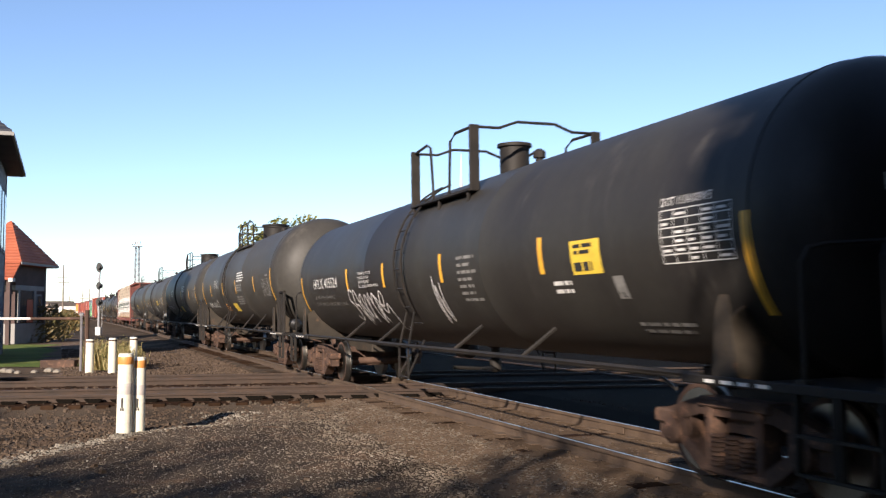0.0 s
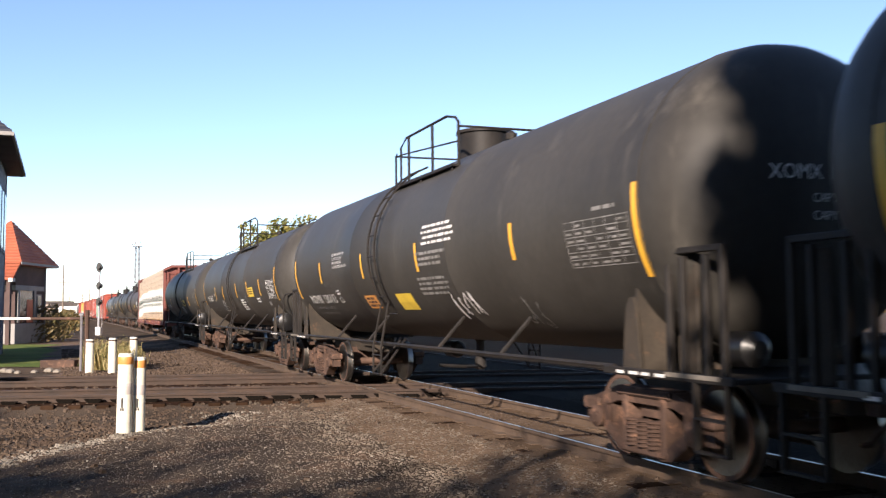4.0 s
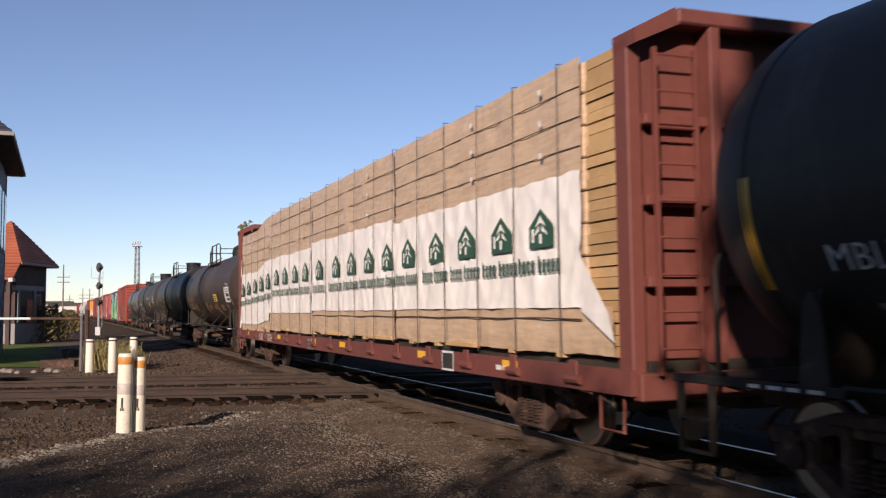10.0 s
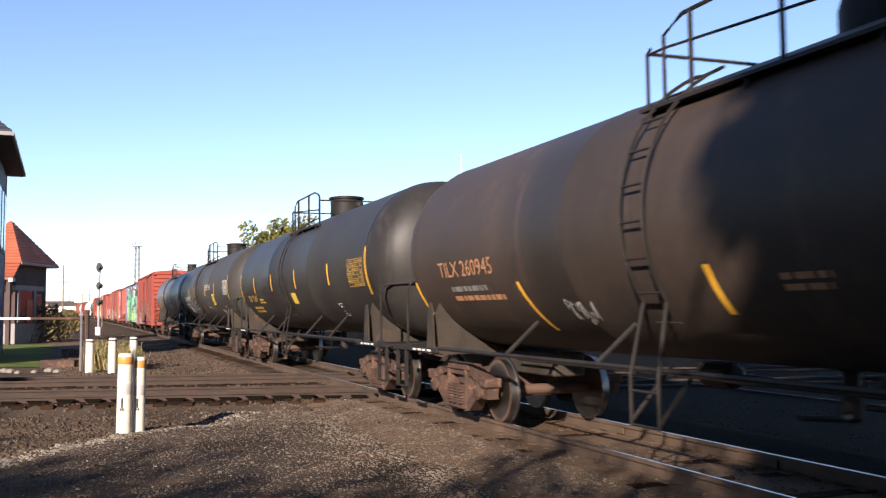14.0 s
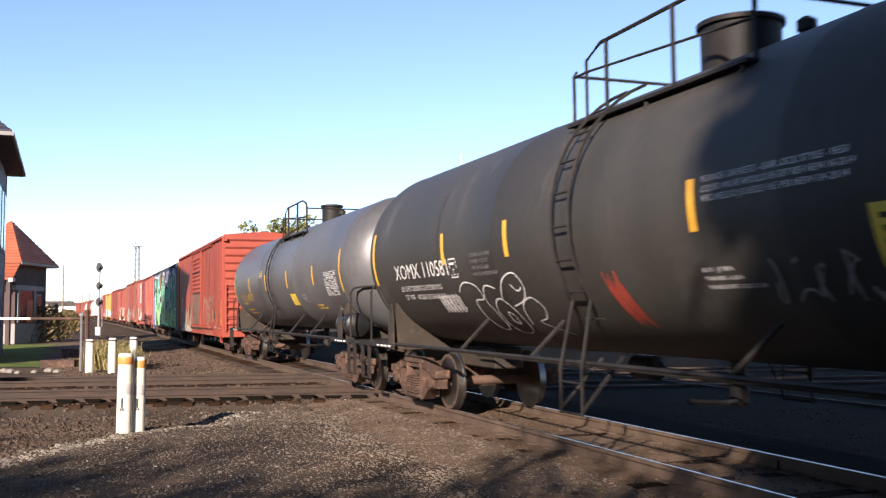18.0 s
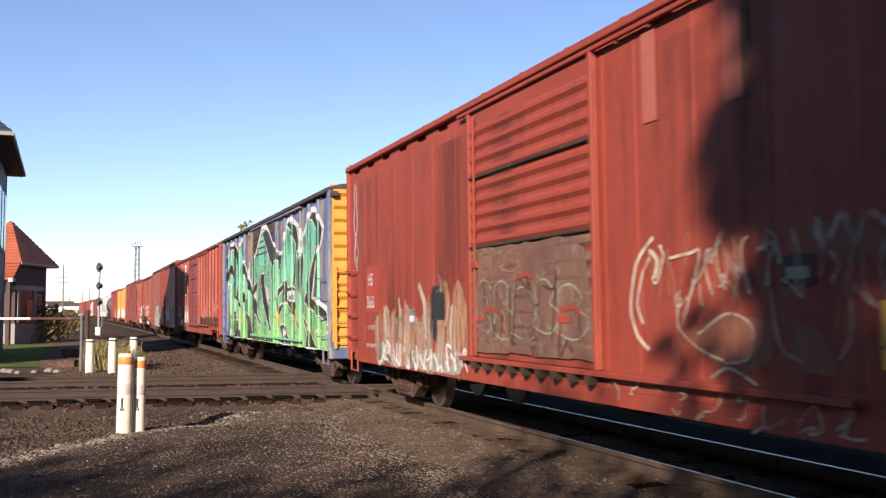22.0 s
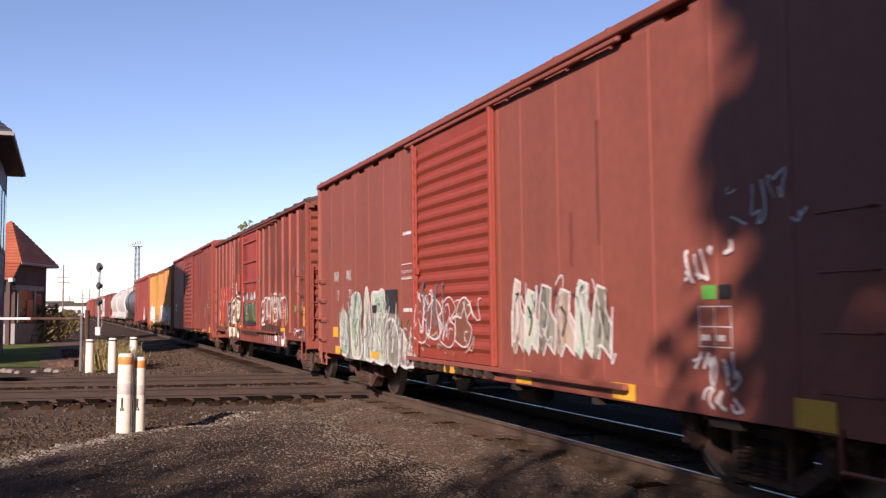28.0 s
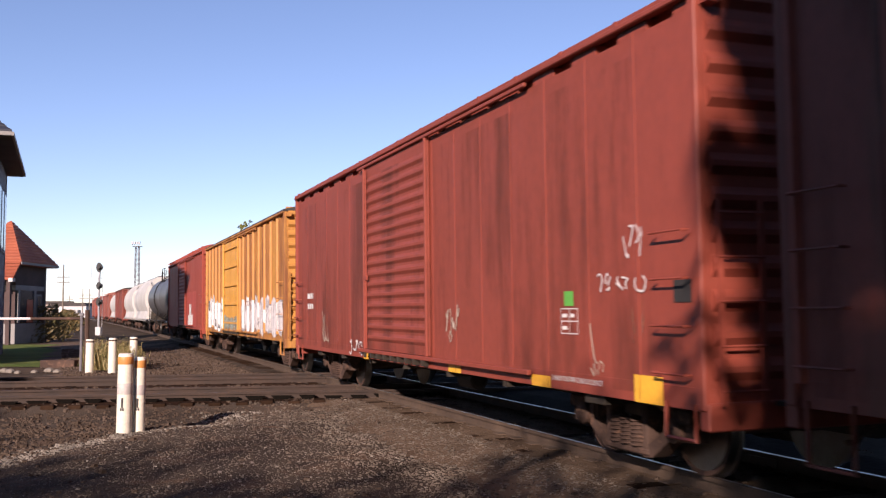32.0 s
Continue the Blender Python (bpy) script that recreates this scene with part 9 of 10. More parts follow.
    for p, m in (([(-1.11, 2.12), (-0.46, 2.31), (-0.46, 1.92)], "g_pale"), ([(0.82, 2.31), (1.44, 2.15), (1.34, 1.75)], "g_pale"), ([(3.6, 2.16), (4.5, 2.16), (4.53, 1.86), (3.6, 1.92)], "g_white"), ([(4.87, 3.67), (5.45, 3.38), (5.41, 3.04), (5.01, 3.08), (5.2, 3.34)], "g_white"), ([(3.23, 1.22), (3.45, 1.08), (3.27, 0.96)], "g_white"),
                 ([(-4.7, 0.8), (-4.4, 1.15), (-4.05, 0.8)], "blue"), ([(3.12, 0.8), (3.37, 0.91), (3.74, 0.89), (3.88, 0.8)], "blue"), ([(-1.9, 0.8), (-1.75, 1.0), (-1.62, 0.8)], "blue"), ([(-3.15, 2.0), (-2.5, 2.05), (-2.5, 1.65), (-3.2, 1.65)], "g_deep")):
        s.lay("graffiti_inset", [p], M[m], "", 0.013)
    for p in ([(3.76, 2.03), (4.42, 2.05), (4.38, 1.93), (3.85, 1.95)], [(5.12, 3.42), (5.36, 3.30), (5.33, 3.12), (5.18, 3.2)]):
        s.lay("graffiti_inset", [p], M["blue"], "", 0.015)
    for x, z, w, h, sd in ((-6.1, 1.05, 0.5, 0.5, 201), (-3.95, 0.85, 0.45, 0.4, 202), (1.85, 1.48, 0.55, 0.5, 203), (3.2, 1.15, 0.5, 0.42, 204), (4.35, 1.1, 0.4, 0.38, 205), (4.95, 1.55, 0.55, 0.55, 206), (4.3, 0.8, 0.5, 0.3, 211), (2.45, 1.86, 0.2, 0.2, 212), (4.22, 1.36, 0.16, 0.14, 213), (0.55, 1.05, 0.4, 0.3, 214), (5.2, 2.0, 0.22, 0.2, 215), (-5.6, 2.1, 0.3, 0.35, 207)):
        s.lay("spray_ring", s.stroke([(x + w / 2 + w / 2 * math.cos(a * 0.55 + sd), z + h / 2 + h / 2 * math.sin(a * 0.55 + sd)) for a in range(11)], 0.035), M["blue"], "thin blue sprayed ring", 0.005)
    rng = random.Random(61)
    for i in range(120):
        x, z = rng.uniform(-7.6, 7.9), rng.uniform(1.6, 4.1)
        pts = [(x, z), (x + rng.uniform(-0.02, 0.02), z - 0.3), (x + rng.uniform(-0.04, 0.04), z - rng.uniform(0.5, 1.3))]
        pts[2] = (pts[2][0], max(0.8, pts[2][1] + (0.25 if i > 60 else 0)))
        s.lay("rust_run", s.stroke(pts, rng.uniform(0.014, 0.045)), M["rust_dark" if i % 3 else "rust_yellow"], "thin rust run", 0.0145)
    for x0, w in ((-7.5, 0.5), (-2.9, 0.7), (-2.0, 0.6), (2.2, 0.7), (3.0, 0.4), (4.9, 0.5)):
        s.tag(x0, 3.35, w, 0.6, M["rust_yellow"], int(300 + x0 * 10), 0.028, 3)
    for i, x in enumerate((-6.98, -6.05, -5.1, -4.18, -3.25, -2.3, 2.45, 3.4, 4.35, 5.3, 6.2)):
        s.rect("rust_run", x - 0.03, x + 0.012, 2.6 + 0.2 * (i % 3), 4.05, M["rust_yellow" if i % 2 else "rust_dark"], 0.012, "rust along the post")
    s.text("RB", -6.48, 2.40, 0.28, M["text_w"], 0.013)
    s.text("OX", -5.92, 2.42, 0.28, M["text_w"], 0.013)
    s.text("20", -6.48, 2.08, 0.28, M["text_w"], 0.013)
    s.text("98", -5.92, 2.10, 0.28, M["text_w"], 0.013)
    s.lines(-5.62, 1.55, 0.4, 2, M["text_w"], 0.09, 0.06, 208, 0.013)
    s.lines(-4.95, 1.58, 0.45, 2, M["text_w"], 0.09, 0.06, 209, 0.013)
    s.rect("reflective_tape", -6.72, -6.62, 1.25, 2.0, M["yellow"], 0.014)
    s.rect("reflective_tape", -3.9, -3.8, 1.28, 1.75, M["yellow"], 0.014)
    s.rect("reflective_tape", 2.36, 2.45, 1.25, 1.72, M["yellow"], 0.014)
    s.rect("reflective_tape", 4.55, 4.65, 1.25, 1.72, M["yellow"], 0.014)
    s.rect("notice", 6.7, 6.9, 1.58, 1.76, M["lime"], 0.014, "lime green notice")
    s.rect("reflective_tape", 0.75, 1.15, 0.83, 0.93, M["yellow"], 0.014)
    s.rect("reflective_tape", -0.35, 0.0, 1.0, 1.07, M["yellow"], 0.014)
    s.tag(6.6, 1.0, 1.4, 0.22, M["g_white"], 57, 0.03, 5)
    # bright red ribbed car with a plum door
    c, s = boxcar(-62.0, 16.1, 4.24, 0.97, "red_b", "roof_grey", "red_b", "plum", "bright red ribbed boxcar with a plum door", posts="plate", door=(-0.4, 3.3), half_truck=6.0, dropped=False, skirt=(5.35, 0.70))
    s.dirt(-7.8, 7.8, 1.0, 4.0)
    s.rect("reflective_tape", 7.72, 7.84, 1.25, 2.15, M["yellow"], label="yellow reflective tape strip")
    s.rect("soot_band", 1.55, 7.7, 1.05, 1.42, M["soot"], label="sooty stain along the sill")
    s.bubble(-4.75, -2.2, 0.95, 2.1, 3, M["g_cream"], M["g_sage"], 61)
    s.tag(6.4, 0.95, 0.5, 0.95, M["g_white"], 62, 0.035, 2)
    s.tag(2.95, 1.35, 0.5, 0.45, M["g_cream"], 63, 0.03, 3)
    s.tag(3.9, 1.3, 0.3, 0.6, M["g_cream"], 64, 0.025, 2)
    s.tag(7.25, 1.75, 0.42, 0.25, M["g_white"], 65, 0.02, 4)
    s.rect("notice", 4.9, 5.12, 1.83, 1.97, M["lime"], label="lime green notice")
    s.chart(4.84, 5.2, 1.55, 1.80, W, 2, 2, 9)
    s.lines(5.6, 2.28, 0.5, 7, M["text_dim"], 0.04, 0.05, 55)
    s.rect("paint_patch", -6.85, -5.2, 1.2, 1.95, M["red_door"], label="fresh red paint panel")
    s.text("F  X  E", -6.35, 2.24, 0.24, W, 0.004)
    s.text("87 1", -6.62, 1.94, 0.24, W, 0.004)
    s.lay("round_mark", [[(-7.0 + 0.28 * math.cos(a * 0.45), 1.66 + 0.28 * math.sin(a * 0.45)) for a in range(14)]], M["white"], "round pale sprayed mark", 0.004)
    s.lay("round_mark", [[(-6.93 + 0.2 * math.cos(a * 0.45), 1.66 + 0.2 * math.sin(a * 0.45)) for a in range(14)]], M["g_sage"], "", 0.008)
    s.bubble(-6.4, -4.9, 0.95, 1.3, 3, M["g_white"], M["text_dim"], 66)
    # vertical printed word on a red strip, drawn as bars
    for i in range(8):
        s.lay("printed_word", [[(-4.30, 2.42 + i * 0.2), (-4.02, 2.42 + i * 0.2), (-4.02, 2.56 + i * 0.2), (-4.30, 2.56 + i * 0.2)], ], W)
    # dull brown car with a fresh red door
    c, s = boxcar(-79.55, 16.15, 4.40, 0.80, "red_c", "red_c", "red_c", "red_a", "dull brown boxcar with a redder door and spray letters", door=(0.05, 3.1), half_truck=6.05, dropped=False)
    s.lay("spray_fill", [unsteady([(-6.4, 1.62), (-5.6, 1.62), (-5.5, 1.05), (-5.2, 0.78), (-3.4, 0.74), (-3.3, 1.62), (-2.5, 1.56), (-2.35, 1.5), (-2.3, 1.2), (-1.85, 1.16), (-1.3, 0.92), (-1.75, 0.72), (-5.9, 0.70), (-6.3, 1.0)])], M["g_sage"], "grey-green spray ground", 0.004)
    for n, (pts, mt) in enumerate((([(-6.3, 1.3), (-6.1, 1.66), (-5.7, 1.5), (-5.6, 1.0), (-5.9, 0.75), (-6.25, 0.9)], "g_pale"), ([(-5.35, 0.76), (-5.5, 1.5), (-5.35, 1.9), (-5.0, 2.0), (-4.7, 1.85), (-4.75, 1.3), (-4.6, 0.9), (-4.9, 0.74)], "g_pale"), ([(-4.5, 0.76), (-4.45, 1.95), (-4.2, 1.98), (-4.05, 1.4), (-3.9, 1.1), (-3.95, 0.74)], "g_pale"),
                                   ([(-3.9, 0.74), (-3.85, 1.5), (-4.0, 1.92), (-3.6, 1.98), (-3.2, 1.95), (-3.3, 1.3), (-3.2, 0.74)], "g_pale"), ([(-3.0, 0.74), (-3.1, 1.35), (-2.8, 1.5), (-2.5, 1.3), (-2.45, 0.74)], "g_sage"), ([(-2.4, 0.74), (-2.35, 1.35), (-2.1, 1.2), (-1.9, 1.1), (-1.4, 0.92), (-1.8, 0.73)], "g_cream"))):
        ring = rounded(pts + pts[:1])
        s.lay("spray_letter", [unsteady(ring[:-1])], M[mt], "pale green sprayed letter", 0.006 + 0.0006 * n)
        s.lay("spray_outline", s.stroke(unsteady(ring, 0.03, 0.12, False), 0.05), M["g_white"], "white sprayed outline", 0.010 + 0.0006 * n)
        cx = sum(p[0] for p in pts) / len(pts)
        s.lay("spray_outline", s.stroke(rounded([(cx - 0.08, 0.9), (cx + 0.06, 1.12), (cx - 0.1, 1.3), (cx + 0.05, 1.5)]), 0.035), M["g_olive" if n % 2 else "g_white"], "", 0.0105 + 0.0006 * n)
    rng = random.Random(71)
    for x0, x1, z0, z1 in ((-1.9, -1.4, 0.78, 1.1), (-2.38, -2.2, 1.2, 1.5), (-6.3, -5.9, 0.74, 0.95)):
        for i in range(14):
            x, z = rng.uniform(x0, x1), rng.uniform(z0, z1)
            s.lay("spray_dot", [[(x + 0.02 * math.cos(a), z + 0.02 * math.sin(a)) for a in (0, 1.05, 2.1, 3.14, 4.19, 5.24)]], M["g_black"], "", 0.016)
    for m, sd, tk, n in (("g_white", 171, 0.03, 10), ("g_sage", 172, 0.05, 8), ("g_slate", 173, 0.022, 9), ("g_cream", 174, 0.03, 9), ("g_deep", 175, 0.016, 8)):
        s.tag(-6.25, 0.78, 3.7, 1.05, M[m], sd, tk, n)
    s.tag(-3.1, 0.78, 1.3, 0.6, M["g_slate"], 176, 0.05, 4)
    s.tag(-3.0, 0.76, 1.3, 0.6, M["g_white"], 177, 0.022, 5)
    s.rect("steel_plate", -3.15, -2.49, 1.60, 2.0, M["black"], 0.014, "black patch plate")
    s.rect("steel_plate", -3.92, -3.66, 1.60, 1.74, M["black"], 0.018)
    s.block(-2.24, 2.30, (("SECURE WITH WRAPS", 0.66), ("BEFORE SHIPPING CAR", 0.66)), W, 0.07, 0.1)
    s.lay("stencil_box", s.stroke([(-2.27, 2.16), (-1.55, 2.16), (-1.55, 2.40), (-2.27, 2.40), (-2.27, 2.16)], 0.014), W, "", 0.004)
    s.lines(-2.2, 2.93, 0.5, 1, W, 0.05, seed=71)
    s.text("50K", -1.88, 1.2, 0.13, W, 0.012)
    s.lines(-2.2, 1.68, 0.5, 1, W, 0.06, seed=72)
    s.rect("reflective_tape", -6.85, -6.42, 1.1, 1.31, M["yellow"], 0.012, "yellow reflective tape strip")
    s.rect("reflective_tape", -4.02, -3.56, 0.79, 0.91, M["yellow"], 0.02)
    s.lay("spray_scrawl", s.stroke(rounded([(-7.3, 3.1), (-7.15, 3.25), (-7.2, 2.9), (-7.0, 2.75)]), 0.02) + s.stroke([(-6.9, 2.95), (-6.7, 3.2)], 0.02), M["text_dim"], "", 0.004)
    rng = random.Random(72)
    x = 2.05
    for n in range(6):
        w, lo, hi = rng.uniform(0.36, 0.5), 1.12 + rng.uniform(-0.03, 0.05), 1.98 + rng.uniform(-0.18, 0.04)
        pts = [(x, lo + 0.05), (x + 0.05, hi - 0.2), (x + w * 0.3, hi), (x + w * 0.75, hi - 0.05), (x + w * 0.7, (lo + hi) / 2 + 0.1), (x + w, (lo + hi) / 2 - 0.05), (x + w * 0.9, lo), (x + w * 0.5, lo + 0.12), (x + w * 0.3, lo - 0.03)]
        s.lay("spray_letter", [unsteady(bent(pts))], M[("g_cream", "g_pale", "g_sage")[n % 3]], "cream and green sprayed letter", 0.004 + 0.0006 * n)
        s.lay("spray_outline", s.stroke(unsteady(pts + pts[:1], 0.012, 0.1, False), 0.032), M["g_white"], "white sprayed outline", 0.009 + 0.0006 * n)
        s.lay("spray_outline", s.stroke(rounded([(x + w * 0.35, lo + 0.2), (x + w * 0.55, lo + 0.4), (x + w * 0.3, hi - 0.2)]), 0.04), M["g_black" if n % 2 else "g_white"], "", 0.0095 + 0.0006 * n)
        x += w * 0.92
    s.tag(2.0, 1.12, 2.6, 0.85, M["g_white"], 79, 0.022, 9)
    s.tag(2.1, 1.2, 2.4, 0.7, M["g_black"], 80, 0.018, 7)
    s.loops(-1.45, 0.9, 1.15, 1.95, 4, (M["red_a"], M["g_haze"]), M["g_white"], 73, 0.024, 0.06)
    s.tag(-1.4, 1.05, 2.4, 0.3, M["g_cream"], 78, 0.02, 7)
    s.tag(-1.4, 1.2, 1.4, 0.85, M["g_white"], 178, 0.03, 5)
    s.tag(-1.3, 1.3, 1.3, 0.8, M["g_slate"], 179, 0.05, 4)
    s.tag(0.0, 1.5, 1.3, 0.3, M["g_white"], 180, 0.022, 5)
    s.chart(5.85, 6.28, 1.32, 1.66, W, 2, 2, 10)
    s.tag(5.65, 1.88, 0.7, 0.28, M["g_white"], 74, 0.035, 4)
    s.rect("notice", 5.9, 6.1, 1.72, 1.84, M["lime"])
    s.rect("notice", 6.12, 6.3, 1.72, 1.84, M["black"])
    s.tag(5.75, 1.0, 0.65, 0.28, M["g_white"], 75, 0.03, 5)
    s.tag(5.85, 0.80, 0.55, 0.18, M["g_white"], 76, 0.03, 3)
    s.lay("round_mark", [[(6.3 + 0.06 * math.cos(a * 0.7), 0.86 + 0.06 * math.sin(a * 0.7)) for a in range(9)]], M["red_sign"], "", 0.01)
    s.tag(6.3, 2.3, 0.9, 0.35, M["g_white"], 77, 0.02, 4)
    for x in (7.0, 4.4, 2.15, -0.15, -6.7):
        s.rect("reflective_tape", x, x + 0.42, 0.76, 0.92 if x < 6 else 0.98, M["yellow"], 0.006)
    for tx, x, z in (("WR", -6.75, 2.24), ("WK", -5.80, 2.24), ("17", -6.58, 1.85), ("71", -5.60, 1.85)):
        s.text(tx, x, z, 0.31, W, 0.004, 0.8)
    s.lay("rust_run", s.stroke([(2.6, 3.3), (2.62, 2.4)], 0.14) + s.stroke([(4.2, 3.6), (4.2, 2.3)], 0.10) + s.stroke([(3.6, 2.7), (3.6, 2.1)], 0.08), M["grime"], "dark rust runs", 0.002)
    # rust-stained ribbed car
    c, s = boxcar(-96.9, 16.1, 4.22, 0.97, "red_d", "roof_grey", "red_d", "red_door", "rust-stained ribbed boxcar with white graffiti", posts="plate", door=(0.20, 2.78), over="g_black", over_z=1.6, half_truck=6.0, dropped=False, skirt=(5.35, 0.70))
    s.dirt(-7.8, 7.8, 1.0, 4.0)
    s.rect("reflective_tape", 7.55, 7.75, 1.28, 1.74, M["yellow"], label="yellow reflective tape strip")
    # row of round outlined letters, none of them readable
    for pts, w in (([(2.84, 2.02), (2.5, 2.0), (2.22, 1.75), (2.2, 1.5), (2.36, 1.27), (2.6, 1.3)], 0.05), ([(2.7, 1.9), (2.48, 1.8), (2.4, 1.6), (2.55, 1.42)], 0.03), ([(2.85, 1.39), (2.8, 1.7), (2.92, 1.98), (3.1, 1.78), (3.31, 2.0), (3.4, 1.8), (3.36, 1.36)], 0.05), ([(3.0, 1.4), (3.02, 1.7), (3.2, 1.6), (3.2, 1.36)], 0.03),
                   ([(3.45, 1.38), (3.4, 1.75), (3.53, 2.02), (3.65, 1.8), (3.75, 2.05), (3.8, 1.7), (3.72, 1.38)], 0.05), ([(4.3, 2.12), (4.0, 2.08), (3.8, 1.85), (3.8, 1.5), (4.0, 1.34), (4.3, 1.42), (4.34, 1.68), (4.1, 1.7)], 0.05), ([(4.12, 1.95), (3.98, 1.75), (4.0, 1.55), (4.15, 1.5)], 0.03), ([(4.45, 1.4), (4.42, 1.75), (4.52, 2.0), (4.7, 1.6), (4.8, 1.45), (4.82, 1.9)], 0.05),
                   ([(4.85, 1.9), (5.11, 1.96), (5.4, 2.02), (5.66, 1.85), (5.74, 1.55), (5.62, 1.3)], 0.045), ([(5.4, 1.85), (5.55, 1.7), (5.52, 1.45)], 0.035), ([(4.6, 2.0), (4.8, 2.12), (4.9, 1.95)], 0.03), ([(5.34, 1.1), (5.32, 0.95), (5.29, 0.76)], 0.12)):
        s.lay("spray_outline", s.stroke(unsteady(rounded(pts), 0.008, 0.07, False), w), M["g_white"], "white sprayed letter line", 0.009)
    for p in ([(2.95, 1.8), (3.1, 1.95), (3.3, 1.75), (3.1, 1.6)], [(3.5, 1.95), (3.7, 1.98), (3.72, 1.7), (3.52, 1.65)], [(3.9, 2.0), (4.25, 2.08), (4.3, 1.9), (4.0, 1.7)], [(4.5, 1.9), (4.85, 1.88), (4.88, 1.5), (4.65, 1.6)]):
        s.lay("spray_letter", [unsteady(p, 0.03, 0.08)], M["g_cream"], "thin cream spray fill", 0.006)
    s.tag(2.3, 1.3, 2.7, 0.75, M["g_white"], 181, 0.022, 10)
    s.tag(2.8, 1.6, 2.1, 0.5, M["g_cream"], 182, 0.030, 9)
    s.lay("soot_band", [unsteady(bent([(2.3, 1.22), (3.6, 1.3), (5.0, 1.2), (4.9, 1.0), (3.4, 0.98), (2.35, 1.02)]), 0.05, 0.15)], M["soot"], "dark rubbed stain under the letters", 0.0045)
    s.text("NE", 6.58, 2.56, 0.27, M["text_dim"], 0.004, 0.75)
    s.tag(7.40, 2.62, 0.46, 0.2, M["text_dim"], 183, 0.022, 4)
    s.tag(6.52, 2.10, 0.5, 0.28, M["text_dim"], 184, 0.022, 3)
    s.tag(7.42, 1.68, 0.25, 0.2, M["g_cream"], 185, 0.016, 4)
    s.lay("spray_line", s.stroke([(2.98, 2.86), (3.45, 2.84), (3.1, 2.70), (3.2, 2.93), (3.38, 2.68), (2.98, 2.86)], 0.02), M["text_dim"], "faint scratched star", 0.004)
    s.lay("paint_drips", [q for i in range(11) for q in s.stroke([(2.45 + i * 0.3, 1.0), (2.5 + i * 0.3, 0.74)], 0.045)], M["g_white"], "white paint drips")
    s.chart(4.99, 5.43, 1.47, 1.75, W, 2, 2, 12)
    s.rect("reflective_tape", 5.48, 5.57, 1.27, 1.72, M["yellow"], 0.012)
    s.rect("reflective_tape", 3.75, 3.82, 1.27, 1.7, M["yellow"], 0.012)
    s.rect("reflective_tape", 5.0, 5.42, 1.12, 1.2, M["yellow"], 0.006)
    piece = [(-4.3, 1.88), (-4.0, 1.93), (-3.67, 2.06), (-3.4, 1.96), (-3.22, 1.90), (-3.06, 2.04), (-2.61, 1.94), (-2.42, 2.06), (-2.06, 2.07), (-1.87, 1.96), (-1.92, 1.75), (-1.98, 1.52), (-2.38, 1.27), (-2.43, 1.17), (-2.22, 0.95), (-2.08, 0.74), (-4.17, 0.72), (-4.30, 1.15), (-4.24, 1.5)]
    s.lay("spray_letter", [unsteady(bent(piece))], M["g_ivory"], "ivory sprayed letters with brown lines", 0.006)
    s.lay("spray_outline", s.stroke(unsteady(bent(piece + piece[:1]), 0.012, 0.1, False), 0.11), M["g_brown"], "dark brown sprayed outline", 0.009)
    s.lay("spray_outline", s.stroke(unsteady(bent([(x - 0.03, z + 0.07) for x, z in piece[:10]], False), 0.012, 0.1, False), 0.05), M["g_ivory"], "", 0.0105)
    for i, pts in enumerate(([(-4.12, 1.2), (-4.08, 1.7), (-3.95, 1.8), (-3.85, 1.4), (-3.92, 1.2)], [(-3.7, 1.22), (-3.68, 1.8), (-3.52, 1.45), (-3.38, 1.82), (-3.32, 1.25)], [(-3.12, 1.22), (-3.1, 1.75)], [(-2.85, 1.75), (-2.95, 1.5), (-2.8, 1.3), (-2.62, 1.45), (-2.65, 1.8)], [(-2.55, 1.3), (-2.42, 1.9), (-2.2, 1.85), (-2.15, 1.55)], [(-4.1, 0.78), (-4.0, 1.05)], [(-3.72, 0.76), (-3.6, 1.05), (-3.5, 0.78)], [(-3.3, 0.76), (-3.25, 1.05)], [(-2.9, 0.76), (-2.95, 1.08)], [(-2.6, 0.76), (-2.55, 1.05), (-2.4, 0.8)])):
        s.lay("spray_line", s.stroke(rounded(pts), 0.045), M["g_brown"], "", 0.0108 + 0.0002 * i)
    s.rect("paint_patch", -4.2, -2.3, 1.10, 1.21, M["red_d"], 0.013)
    for m, sd, tk, n in (("g_brown", 191, 0.024, 9), ("g_cream", 192, 0.03, 8), ("g_tan", 193, 0.02, 8)):
        s.tag(-4.15, 1.22, 1.9, 0.7, M[m], sd, tk, n)
    s.tag(-4.1, 0.76, 1.9, 0.32, M["g_brown"], 194, 0.022, 9)
    for p in ([(-5.06, 1.73), (-4.7, 1.90), (-4.32, 1.34), (-4.98, 1.12)], [(-4.94, 1.06), (-4.3, 1.09), (-4.36, 0.80)]):
        s.lay("graffiti_wedge", [unsteady(p)], M["g_slate"], "grey-blue sprayed wedge", 0.005)
    s.lay("graffiti_line", s.stroke([(-4.98, 1.76), (-4.42, 1.30)], 0.03) + s.stroke([(-4.9, 1.0), (-4.4, 0.84)], 0.03), M["g_white"], "", 0.008)
    # dark ground, olive bodies and white bumps over the door
    s.lay("spray_ground", [unsteady(bent([(-1.14, 1.85), (-0.6, 2.02), (0.2, 2.06), (1.5, 2.06), (1.52, 1.25), (-0.9, 1.22), (-1.1, 1.45)]), 0.03)], M["g_black"], "black spray ground on the door", 0.005)
